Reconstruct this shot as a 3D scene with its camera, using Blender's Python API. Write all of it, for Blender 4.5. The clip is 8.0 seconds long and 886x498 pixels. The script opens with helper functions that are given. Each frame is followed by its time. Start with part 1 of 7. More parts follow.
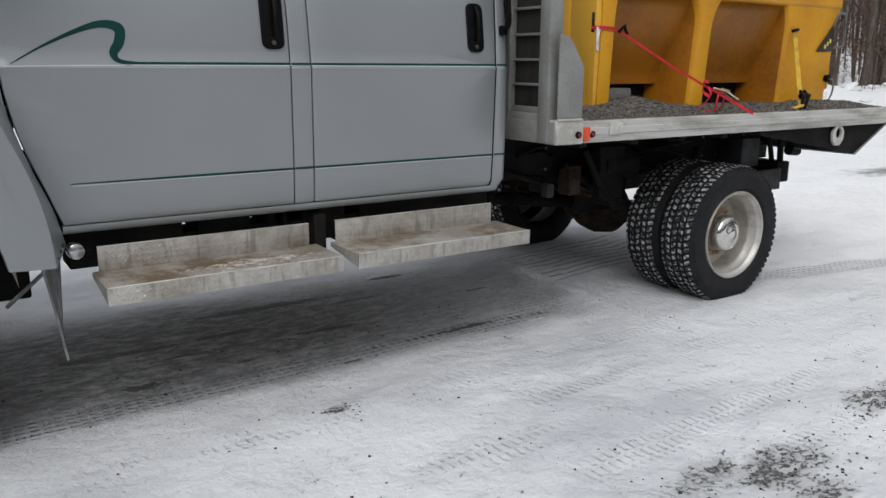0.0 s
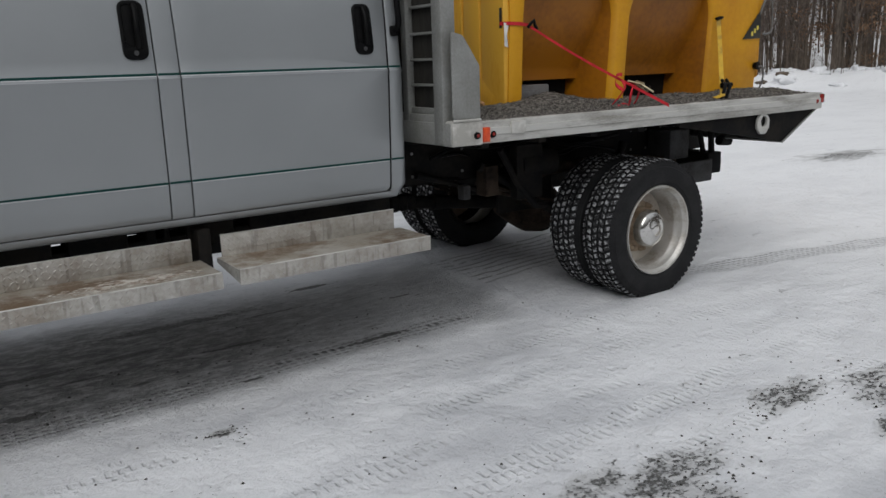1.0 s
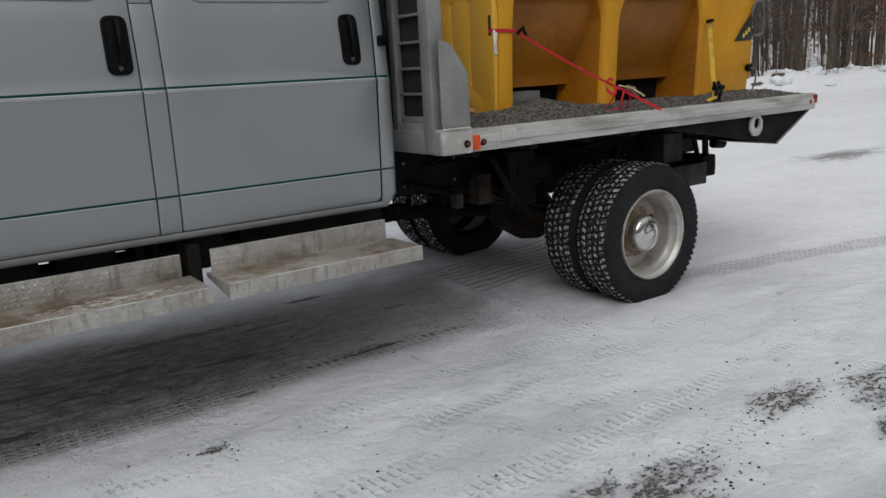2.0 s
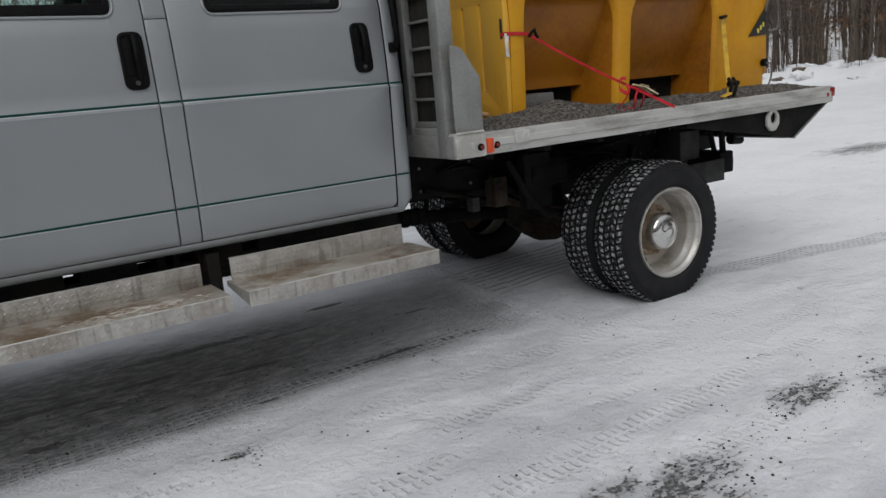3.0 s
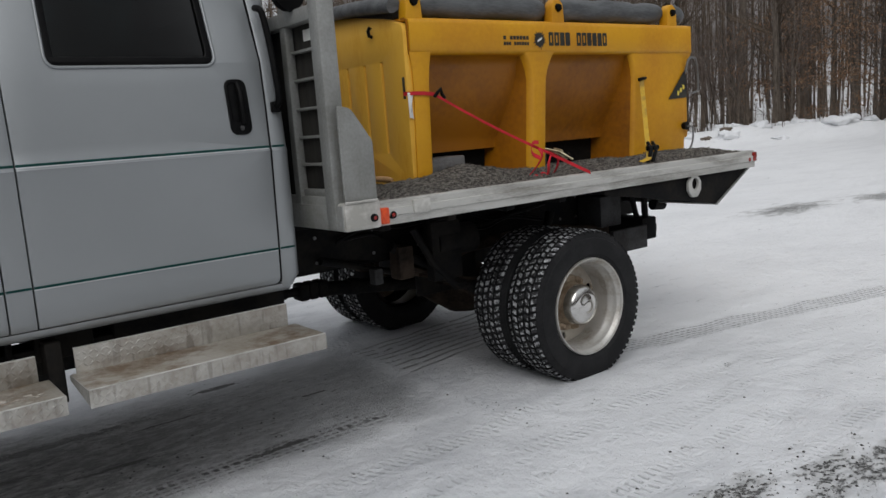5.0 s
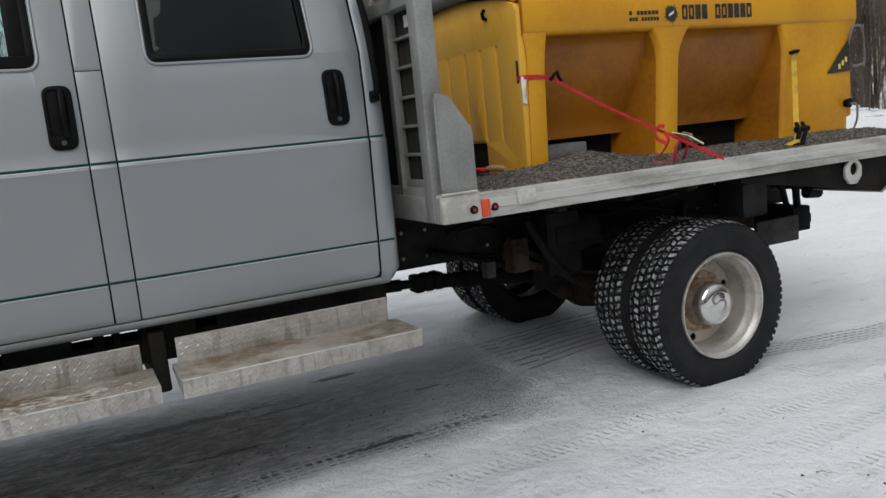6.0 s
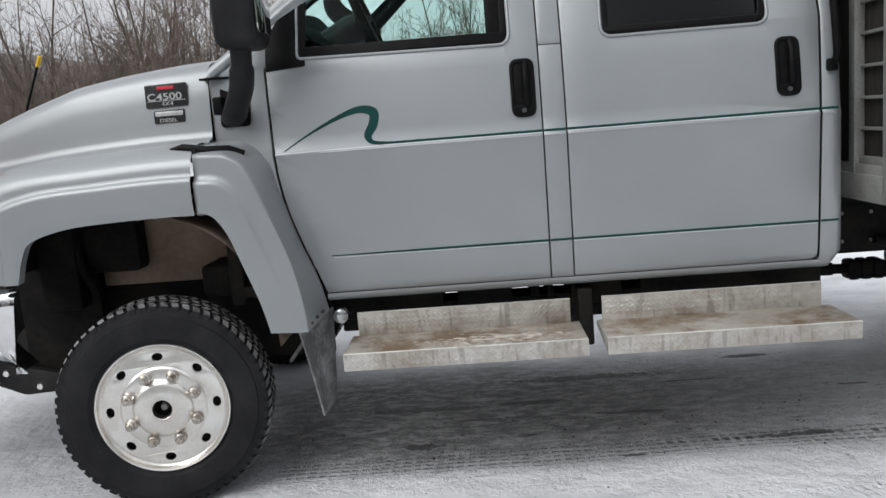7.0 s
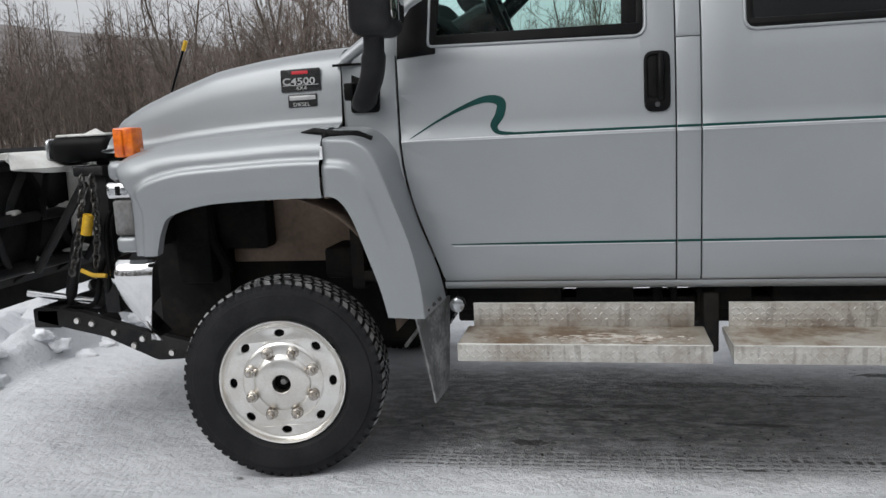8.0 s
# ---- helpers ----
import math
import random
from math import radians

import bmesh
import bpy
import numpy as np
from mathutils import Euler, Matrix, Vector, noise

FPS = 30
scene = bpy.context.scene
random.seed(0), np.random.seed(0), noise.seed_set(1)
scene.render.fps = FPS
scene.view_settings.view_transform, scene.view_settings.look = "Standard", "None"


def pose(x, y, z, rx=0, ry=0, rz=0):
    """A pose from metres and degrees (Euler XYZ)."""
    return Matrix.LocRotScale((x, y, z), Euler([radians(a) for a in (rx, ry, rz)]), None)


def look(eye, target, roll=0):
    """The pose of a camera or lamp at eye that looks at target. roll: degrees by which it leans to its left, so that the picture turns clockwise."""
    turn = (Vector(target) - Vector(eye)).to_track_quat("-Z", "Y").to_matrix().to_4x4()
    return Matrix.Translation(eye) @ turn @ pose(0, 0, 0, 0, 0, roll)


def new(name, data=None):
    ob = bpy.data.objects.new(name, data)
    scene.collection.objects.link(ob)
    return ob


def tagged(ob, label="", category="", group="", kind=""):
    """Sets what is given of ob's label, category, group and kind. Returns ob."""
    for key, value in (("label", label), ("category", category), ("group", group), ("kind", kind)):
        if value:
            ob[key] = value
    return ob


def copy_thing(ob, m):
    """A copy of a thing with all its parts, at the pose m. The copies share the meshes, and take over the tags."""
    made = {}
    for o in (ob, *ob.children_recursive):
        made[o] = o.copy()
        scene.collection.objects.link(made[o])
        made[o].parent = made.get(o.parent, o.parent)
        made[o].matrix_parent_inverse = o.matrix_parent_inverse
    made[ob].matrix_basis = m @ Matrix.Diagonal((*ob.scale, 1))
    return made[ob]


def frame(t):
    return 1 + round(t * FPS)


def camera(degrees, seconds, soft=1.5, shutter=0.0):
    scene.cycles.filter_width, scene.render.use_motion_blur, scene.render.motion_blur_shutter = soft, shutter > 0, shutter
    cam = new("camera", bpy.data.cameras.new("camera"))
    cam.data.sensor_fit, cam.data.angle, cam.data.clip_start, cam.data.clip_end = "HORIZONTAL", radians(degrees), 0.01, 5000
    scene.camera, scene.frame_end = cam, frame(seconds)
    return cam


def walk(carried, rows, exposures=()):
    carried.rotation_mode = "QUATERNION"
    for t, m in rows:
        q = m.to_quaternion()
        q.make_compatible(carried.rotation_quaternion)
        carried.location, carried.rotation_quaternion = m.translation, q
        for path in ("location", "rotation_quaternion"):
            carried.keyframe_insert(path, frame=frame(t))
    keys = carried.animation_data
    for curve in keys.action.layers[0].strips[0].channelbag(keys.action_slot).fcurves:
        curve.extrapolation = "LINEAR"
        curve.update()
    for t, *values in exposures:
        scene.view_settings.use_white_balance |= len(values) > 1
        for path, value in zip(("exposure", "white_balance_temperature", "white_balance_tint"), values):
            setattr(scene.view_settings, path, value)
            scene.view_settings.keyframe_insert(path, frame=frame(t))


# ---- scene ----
cam = camera(58.6, 8.0)
PATH = [
    (0, (-0.068, 0.156, 1.400), (1.006, 1.779, 0.940), 0.4),
    (0.2, (0.037, 0.146, 1.401), (1.157, 1.738, 0.937), 0.5),
    (0.5, (0.209, 0.083, 1.406), (1.330, 1.673, 0.942), -1.2),
    (0.7, (0.274, 0.064, 1.393), (1.390, 1.659, 0.937), -1.5),
    (1, (0.359, 0.031, 1.407), (1.456, 1.638, 0.944), -1.8),
    (1.5, (0.401, 0.040, 1.409), (1.511, 1.639, 0.951), -2.2),
    (3, (0.418, -0.008, 1.398), (1.471, 1.638, 0.973), -4.9),
    (3.5, (0.407, -0.014, 1.407), (1.470, 1.626, 0.979), -4.4),
    (4, (0.488, 0.011, 1.404), (1.621, 1.608, 0.999), -4.0),
    (4.2, (0.548, 0.043, 1.397), (1.721, 1.625, 1.045), -4.1),
    (4.5, (0.677, 0.115, 1.410), (1.850, 1.708, 1.116), -4.3),
    (4.7, (0.741, 0.188, 1.415), (1.939, 1.761, 1.111), -4.2),
    (5.8, (1.098, 0.216, 1.417), (2.111, 1.913, 1.110), -5.2),
    (6, (1.141, 0.219, 1.402), (1.985, 2.006, 1.097), -5.6),
    (6.2, (1.115, 0.182, 1.431), (1.746, 2.053, 1.116), -5.4),
    (6.5, (1.066, 0.181, 1.456), (1.375, 2.131, 1.137), -3.8),
    (6.7, (1.007, 0.181, 1.435), (1.155, 2.152, 1.129), -3.9),
    (7, (0.984, 0.173, 1.444), (0.881, 2.146, 1.133), -4.6),
    (7.2, (0.970, 0.161, 1.441), (0.768, 2.127, 1.132), -4.6),
    (7.5, (0.965, 0.168, 1.426), (0.682, 2.126, 1.128), -3.4),
    (7.8, (0.959, 0.172, 1.430), (0.654, 2.125, 1.124), -3.0),
    (8, (0.961, 0.195, 1.440), (0.570, 2.131, 1.127), -2.8),
]
EXPOSURES = [(0.0, 0.24), (0.2, 0.06), (0.5, -0.08), (1.0, -0.13), (1.5, -0.17), (4.5, -0.16), (5.8, 0.0), (6.0, 0.08), (6.5, 0.5), (7.0, 0.61), (7.5, 0.54), (8.0, 0.51)]
walk(cam, [(t, look(eye, target, roll)) for t, eye, target, roll in PATH], EXPOSURES)

# ---- world and light: an even overcast sky ----
world = bpy.data.worlds.new("overcast")
scene.world = world
world.use_nodes = True
wn, wl = world.node_tree.nodes, world.node_tree.links
wn.clear()
w_out = wn.new("ShaderNodeOutputWorld")
w_bg = wn.new("ShaderNodeBackground")
w_sky = wn.new("ShaderNodeTexSky")
w_sky.sky_type, w_sky.sun_disc = "NISHITA", False
w_sky.sun_elevation, w_sky.sun_rotation = radians(47), radians(222)
w_sky.dust_density, w_sky.air_density = 4.0, 1.0
w_grey = wn.new("ShaderNodeHueSaturation")
w_grey.inputs["Saturation"].default_value = 0.12
w_cloud = wn.new("ShaderNodeMix")
w_cloud.data_type = "RGBA"
w_cloud.inputs["Factor"].default_value = 0.72
w_cloud.inputs["B"].default_value = (7.5, 7.75, 8.15, 1)
wl.new(w_sky.outputs["Color"], w_grey.inputs["Color"])
wl.new(w_grey.outputs["Color"], w_cloud.inputs["A"])
w_dir, w_sep = wn.new("ShaderNodeTexCoord"), wn.new("ShaderNodeSeparateXYZ")
w_up = wn.new("ShaderNodeMapRange")  # an overcast sky is brightest overhead
w_up.inputs["To Min"].default_value, w_up.inputs["To Max"].default_value = 0.52, 1.0
w_mul = wn.new("ShaderNodeVectorMath")
w_mul.operation = "SCALE"
wl.new(w_dir.outputs["Generated"], w_sep.inputs[0])
wl.new(w_sep.outputs["Z"], w_up.inputs["Value"])
wl.new(w_cloud.outputs["Result"], w_mul.inputs[0])
wl.new(w_up.outputs["Result"], w_mul.inputs["Scale"])
wl.new(w_mul.outputs["Vector"], w_bg.inputs["Color"])
wl.new(w_bg.outputs["Background"], w_out.inputs["Surface"])
w_bg.inputs["Strength"].default_value = 0.11

sun_data = bpy.data.lights.new("sun", "SUN")
sun_data.energy, sun_data.angle, sun_data.color = 1.0, radians(45), (1.0, 0.995, 0.985)
sun = new("sun", sun_data)
sun.matrix_world = look((-6.5, -6.0, 12), (1.5, 3.0, 0))


# ---- materials ----
def material(name, base, other=None, scale=6.0, fine=60.0, rough=0.5, metal=0.0, bump=0.0, bump_scale=None,
             coat=0.0, mix=(0.4, 0.65), stretch=(1, 1, 1), rough_var=0.08, vary=0.0, spec=0.5):
    """A principled surface whose colour wanders between base and other at a large and a small scale."""
    m = bpy.data.materials.new(name)
    m.use_nodes = True
    n, l = m.node_tree.nodes, m.node_tree.links
    b = n["Principled BSDF"]
    co = n.new("ShaderNodeTexCoord")
    mp = n.new("ShaderNodeMapping")
    mp.inputs["Scale"].default_value = stretch
    l.new(co.outputs["Object"], mp.inputs["Vector"])
    big, small = n.new("ShaderNodeTexNoise"), n.new("ShaderNodeTexNoise")
    for t, s, d in ((big, scale, 6), (small, fine, 4)):
        t.inputs["Scale"].default_value, t.inputs["Detail"].default_value = s, d
        l.new(mp.outputs["Vector"], t.inputs["Vector"])
    add = n.new("ShaderNodeMath")
    add.operation = "MULTIPLY_ADD"
    add.inputs[1].default_value, add.inputs[2].default_value = 0.35, -0.17
    l.new(small.outputs["Fac"], add.inputs[0])
    tot = n.new("ShaderNodeMath")
    l.new(big.outputs["Fac"], tot.inputs[0])
    l.new(add.outputs[0], tot.inputs[1])
    ramp = n.new("ShaderNodeMapRange")
    ramp.inputs["From Min"].default_value, ramp.inputs["From Max"].default_value = mix
    l.new(tot.outputs[0], ramp.inputs["Value"])
    col = n.new("ShaderNodeMix")
    col.data_type = "RGBA"
    other = other or tuple(c * 0.85 for c in base)
    col.inputs["A"].default_value, col.inputs["B"].default_value = (*base, 1), (*other, 1)
    l.new(ramp.outputs["Result"], col.inputs["Factor"])
    tint = col.outputs["Result"]
    if vary:
        info = n.new("ShaderNodeObjectInfo")
        vr = n.new("ShaderNodeMapRange")
        vr.inputs["To Min"].default_value, vr.inputs["To Max"].default_value = 1 - vary, 1 + vary
        l.new(info.outputs["Random"], vr.inputs["Value"])
        hs = n.new("ShaderNodeHueSaturation")
        l.new(vr.outputs["Result"], hs.inputs["Value"])
        l.new(tint, hs.inputs["Color"])
        tint = hs.outputs["Color"]
    l.new(tint, b.inputs["Base Color"])
    rr = n.new("ShaderNodeMapRange")
    rr.inputs["To Min"].default_value, rr.inputs["To Max"].default_value = max(0.02, rough - rough_var), min(1, rough + rough_var)
    l.new(tot.outputs[0], rr.inputs["Value"])
    l.new(rr.outputs["Result"], b.inputs["Roughness"])
    b.inputs["Metallic"].default_value, b.inputs["Coat Weight"].default_value = metal, coat
    b.inputs["Specular IOR Level"].default_value = spec
    b.inputs["Coat Roughness"].default_value = 0.12
    if bump:
        bp = n.new("ShaderNodeBump")
        bp.inputs["Strength"].default_value, bp.inputs["Distance"].default_value = 1.0, bump
        src = small
        if bump_scale:
            src = n.new("ShaderNodeTexNoise")
            src.inputs["Scale"].default_value, src.inputs["Detail"].default_value = bump_scale, 5
            l.new(mp.outputs["Vector"], src.inputs["Vector"])
        l.new(src.outputs["Fac"], bp.inputs["Height"])
        l.new(bp.outputs["Normal"], b.inputs["Normal"])
    return m


def glass(name, tint, rough=0.0, ior=1.5):
    m = bpy.data.materials.new(name)
    m.use_nodes = True
    n, l = m.node_tree.nodes, m.node_tree.links
    n.remove(n["Principled BSDF"])
    out = n["Material Output"]
    tr, gl, mx, fr = (n.new("ShaderNodeBsdfTransparent"), n.new("ShaderNodeBsdfGlossy"), n.new("ShaderNodeMixShader"),
                      n.new("ShaderNodeFresnel"))
    tr.inputs["Color"].default_value = (*tint, 1)
    gl.inputs["Roughness"].default_value, fr.inputs["IOR"].default_value = rough, ior
    l.new(fr.outputs["Fac"], mx.inputs["Fac"])
    l.new(tr.outputs[0], mx.inputs[1])
    l.new(gl.outputs[0], mx.inputs[2])
    l.new(mx.outputs[0], out.inputs["Surface"])
    return m


def tread_plate(name, base, other, rough, metal, dirt, drips=0.0):
    """Aluminium plate with raised crossing lozenges and rusty brown dirt in patches."""
    m = material(name, base, other, scale=5, fine=50, rough=rough, metal=metal, mix=(0.35, 0.7))
    n, l = m.node_tree.nodes, m.node_tree.links
    b = n["Principled BSDF"]
    co = n.new("ShaderNodeTexCoord")
    def m_(op, a, c=None):
        k = n.new("ShaderNodeMath")
        k.operation = op
        for i, v in enumerate((a, c)):
            if isinstance(v, (int, float)):
                k.inputs[i].default_value = v
            elif v is not None:
                l.new(v, k.inputs[i])
        return k.outputs[0]

    zz = n.new("ShaderNodeSeparateXYZ")
    l.new(co.outputs["Object"], zz.inputs[0])
    u = m_("MULTIPLY", zz.outputs["X"], 46.0)
    v = m_("MULTIPLY", m_("ADD", zz.outputs["Y"], zz.outputs["Z"]), 46.0)
    odd = m_("ABSOLUTE", m_("MODULO", m_("ADD", m_("FLOOR", u), m_("FLOOR", v)), 2.0))
    pu, pv = m_("SUBTRACT", m_("FRACT", u), 0.5), m_("SUBTRACT", m_("FRACT", v), 0.5)
    sa, sb = m_("ABSOLUTE", m_("ADD", pu, pv)), m_("ABSOLUTE", m_("SUBTRACT", pu, pv))
    # along and across a lozenge, swapped in every other cell
    along_ = m_("ADD", m_("MULTIPLY", sa, odd), m_("MULTIPLY", sb, m_("SUBTRACT", 1.0, odd)))
    across_ = m_("ADD", m_("MULTIPLY", sb, odd), m_("MULTIPLY", sa, m_("SUBTRACT", 1.0, odd)))
    cl = n.new("ShaderNodeMapRange")
    cl.inputs["From Min"].default_value, cl.inputs["From Max"].default_value = 0.33, 0.19
    l.new(m_("ADD", across_, m_("MULTIPLY", along_, 0.42)), cl.inputs["Value"])
    bp = n.new("ShaderNodeBump")
    bp.inputs["Distance"].default_value = 0.0013
    l.new(cl.outputs["Result"], bp.inputs["Height"])
    l.new(bp.outputs["Normal"], b.inputs["Normal"])
    if dirt:
        old = b.inputs["Base Color"].links[0].from_socket
        nz = n.new("ShaderNodeTexNoise")
        nz.inputs["Scale"].default_value, nz.inputs["Detail"].default_value, nz.inputs["Roughness"].default_value = 3.2, 8, 0.68
        mr = n.new("ShaderNodeMapRange")
        mr.inputs["From Min"].default_value, mr.inputs["From Max"].default_value = 0.47, 0.58
        mr.inputs["To Max"].default_value = dirt
        l.new(co.outputs["Object"], nz.inputs["Vector"])
        l.new(nz.outputs["Fac"], mr.inputs["Value"])
        mix = n.new("ShaderNodeMix")
        mix.data_type = "RGBA"
        mix.inputs["B"].default_value = (0.16, 0.10, 0.055, 1)
        l.new(mr.outputs["Result"], mix.inputs["Factor"])
        l.new(old, mix.inputs["A"])
        l.new(mix.outputs["Result"], b.inputs["Base Color"])
    if drips:
        old = b.inputs["Base Color"].links[0].from_socket
        run = n.new("ShaderNodeMapping")
        run.inputs["Scale"].default_value = (1, 1, 0.16)
        l.new(co.outputs["Object"], run.inputs["Vector"])
        nz = n.new("ShaderNodeTexNoise")
        nz.inputs["Scale"].default_value, nz.inputs["Detail"].default_value = 34, 4
        l.new(run.outputs["Vector"], nz.inputs["Vector"])
        mr = n.new("ShaderNodeMapRange")
        mr.inputs["From Min"].default_value, mr.inputs["From Max"].default_value, mr.inputs["To Max"].default_value = 0.54, 0.62, drips
        l.new(nz.outputs["Fac"], mr.inputs["Value"])
        mix = n.new("ShaderNodeMix")
        mix.data_type = "RGBA"
        mix.inputs["B"].default_value = (0.17, 0.15, 0.125, 1)
        l.new(mr.outputs["Result"], mix.inputs["Factor"])
        l.new(old, mix.inputs["A"])
        l.new(mix.outputs["Result"], b.inputs["Base Color"])
    return m


PAINT = material("silver_paint", (0.285, 0.30, 0.31), (0.262, 0.277, 0.287), scale=1.3, fine=900, rough=0.42, metal=0.42, coat=0.25,
                 rough_var=0.04, bump=0.00004, bump_scale=1500)
INNER = material("cab_inner_plastic", (0.006, 0.006, 0.0065), (0.010, 0.010, 0.0105), rough=0.8, spec=0.1)
TRIM = material("black_trim", (0.004, 0.004, 0.0045), (0.007, 0.007, 0.007), scale=14, fine=180, rough=0.42, bump=0.0002, spec=0.08)
MIRROR_BLACK = material("mirror_plastic", (0.010, 0.010, 0.011), (0.018, 0.018, 0.019), scale=9, fine=220, rough=0.5, bump=0.0002, spec=0.18)
RUBBER = material("tyre_rubber", (0.009, 0.009, 0.010), (0.018, 0.018, 0.019), scale=7, fine=70, rough=0.72, bump=0.0006, spec=0.22)
TREAD_SNOWY = material("snow_dusted_tread", (0.48, 0.49, 0.505), (0.025, 0.025, 0.027), scale=38, fine=150, rough=0.8, mix=(0.38, 0.54), bump=0.001)
TREAD_DUSTY = material("dusty_tread", (0.26, 0.26, 0.26), (0.03, 0.03, 0.032), scale=14, fine=60, rough=0.8, mix=(0.42, 0.66), bump=0.001)
FLAP = material("mudflap_rubber", (0.10, 0.10, 0.10), (0.30, 0.30, 0.30), scale=7, fine=60, rough=0.8, bump=0.001, mix=(0.45, 0.7))
POLISHED = material("polished_aluminium", (0.84, 0.825, 0.79), (0.72, 0.69, 0.64), scale=8, fine=120, rough=0.30, metal=1.0, rough_var=0.06)
CHROME = material("chrome", (0.80, 0.80, 0.80), (0.70, 0.70, 0.70), scale=6, fine=90, rough=0.07, metal=1.0, rough_var=0.04)
CAP_CHROME = material("worn_chrome", (0.66, 0.65, 0.63), (0.52, 0.50, 0.47), scale=12, fine=90, rough=0.13, metal=1.0)
NUT_STEEL = material("nut_steel", (0.55, 0.52, 0.48), (0.34, 0.30, 0.26), scale=30, fine=150, rough=0.25, metal=1.0)
STEEL_RIM = material("grimy_silver_rim", (0.52, 0.51, 0.485), (0.30, 0.26, 0.21), scale=9, fine=60, rough=0.46, metal=0.6, mix=(0.48, 0.78))
RIM_DISC = material("brown_stained_disc", (0.50, 0.46, 0.40), (0.28, 0.21, 0.14), scale=8, fine=50, rough=0.5, metal=0.4, mix=(0.46, 0.76))
RIM_INNER = material("rusty_brown_hub", (0.36, 0.28, 0.20), (0.20, 0.14, 0.09), scale=14, fine=70, rough=0.7, bump=0.0008)
ALU = material("weathered_aluminium", (0.34, 0.345, 0.335), (0.21, 0.21, 0.195), scale=4, fine=80, rough=0.55, metal=0.45, mix=(0.35, 0.72), bump=0.0003)
RAIL = material("bed_rail_aluminium", (0.52, 0.515, 0.49), (0.26, 0.25, 0.225), scale=6, fine=70, rough=0.55, metal=0.3, mix=(0.44, 0.74),
                stretch=(0.5, 1, 3), bump=0.0004)
WELD_WHITE = material("clean_cast_aluminium", (0.62, 0.61, 0.58), (0.40, 0.39, 0.36), scale=7, fine=60, rough=0.5, metal=0.3)
PLATE = tread_plate("step_tread_plate", (0.54, 0.53, 0.50), (0.34, 0.315, 0.275), 0.42, 0.5, 0.30, 0.42)
PLATE_TOP = tread_plate("step_dirty_plate", (0.47, 0.445, 0.40), (0.32, 0.28, 0.225), 0.5, 0.35, 0.9)
CHASSIS = material("chassis_black", (0.006, 0.006, 0.0065), (0.016, 0.014, 0.012), scale=5, fine=40, rough=0.75, bump=0.001, spec=0.12)
RUST = material("rusty_axle", (0.055, 0.040, 0.030), (0.018, 0.014, 0.012), scale=9, fine=50, rough=0.85, bump=0.002, spec=0.12)
DARK_GREY = material("dark_grey_steel", (0.06, 0.06, 0.062), (0.03, 0.029, 0.028), scale=7, fine=60, rough=0.65, spec=0.2)
GALV = material("grey_bracket", (0.20, 0.20, 0.20), (0.10, 0.095, 0.09), scale=7, fine=60, rough=0.6, metal=0.3)
LINER = material("brown_wheel_liner", (0.33, 0.25, 0.195), (0.20, 0.15, 0.115), scale=4, fine=50, rough=0.85, bump=0.001, mix=(0.35, 0.7), spec=0.2)
DARK_SHEET = material("dark_stained_sheet", (0.036, 0.034, 0.030), (0.018, 0.017, 0.016), scale=5, fine=60, rough=0.75, stretch=(1, 3, 0.4), spec=0.2)
GREEN = material("dark_green_stripe", (0.003, 0.044, 0.039), (0.002, 0.032, 0.028), rough=0.4, spec=0.2)
WHITE_LINE = material("pale_pinstripe", (0.55, 0.57, 0.58), (0.48, 0.50, 0.51), rough=0.35)
ORANGE = material("amber_lens", (0.85, 0.19, 0.01), (0.62, 0.10, 0.006), scale=30, fine=160, rough=0.2, coat=0.6)
RED_LENS = material("red_lens", (0.30, 0.016, 0.010), (0.18, 0.010, 0.008), scale=40, fine=200, rough=0.25, coat=0.4)
RED_ORANGE = material("orange_reflector", (0.72, 0.09, 0.02), (0.55, 0.05, 0.015), scale=60, fine=300, rough=0.35)
LAMP_GLASS = material("headlamp_lens", (0.55, 0.57, 0.58), (0.30, 0.31, 0.32), scale=16, fine=60, rough=0.12, metal=0.7, coat=0.6)
BADGE = material("badge_black", (0.008, 0.008, 0.009), (0.012, 0.012, 0.012), rough=0.25, coat=0.5)
SILVER_INK = material("badge_silver", (0.55, 0.55, 0.55), (0.45, 0.45, 0.45), rough=0.3, metal=0.6)
RED_INK = material("badge_red", (0.55, 0.02, 0.03), (0.5, 0.02, 0.03), rough=0.4)
GLASS_CLEAR = glass("tinted_door_glass", (0.80, 0.965, 0.93), ior=1.12)
GLASS_DARK = glass("privacy_glass", (0.06, 0.085, 0.088), ior=1.34)
SEAT = material("seat_cloth", (0.03, 0.029, 0.028), (0.018, 0.018, 0.017), scale=20, fine=300, rough=0.9, bump=0.0006, spec=0.2)
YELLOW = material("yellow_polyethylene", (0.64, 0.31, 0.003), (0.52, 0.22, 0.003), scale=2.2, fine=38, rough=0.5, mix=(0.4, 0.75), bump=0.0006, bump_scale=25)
# dust, plus sky light on the front wall put into a paler yellow
YELLOW_DUST_LIT = material("dusty_yellow_polyethylene", (0.76, 0.42, 0.045), (0.66, 0.31, 0.014), scale=2.6, fine=40, rough=0.6, mix=(0.45, 0.72), stretch=(1, 1.6, 0.5), bump=0.0006)
# stains, plus the shade of the recessed bays put into a darker yellow
YELLOW_WALL_SHADED = material("stained_yellow_polyethylene", (0.34, 0.122, 0.0013), (0.16, 0.052, 0.003), scale=1.8, fine=30, rough=0.45, mix=(0.48, 0.78), bump=0.0006)
TARP = material("grey_black_tarp", (0.055, 0.058, 0.062), (0.11, 0.115, 0.12), scale=5, fine=40, rough=0.6, stretch=(0.6, 3, 3), bump=0.004, bump_scale=9)
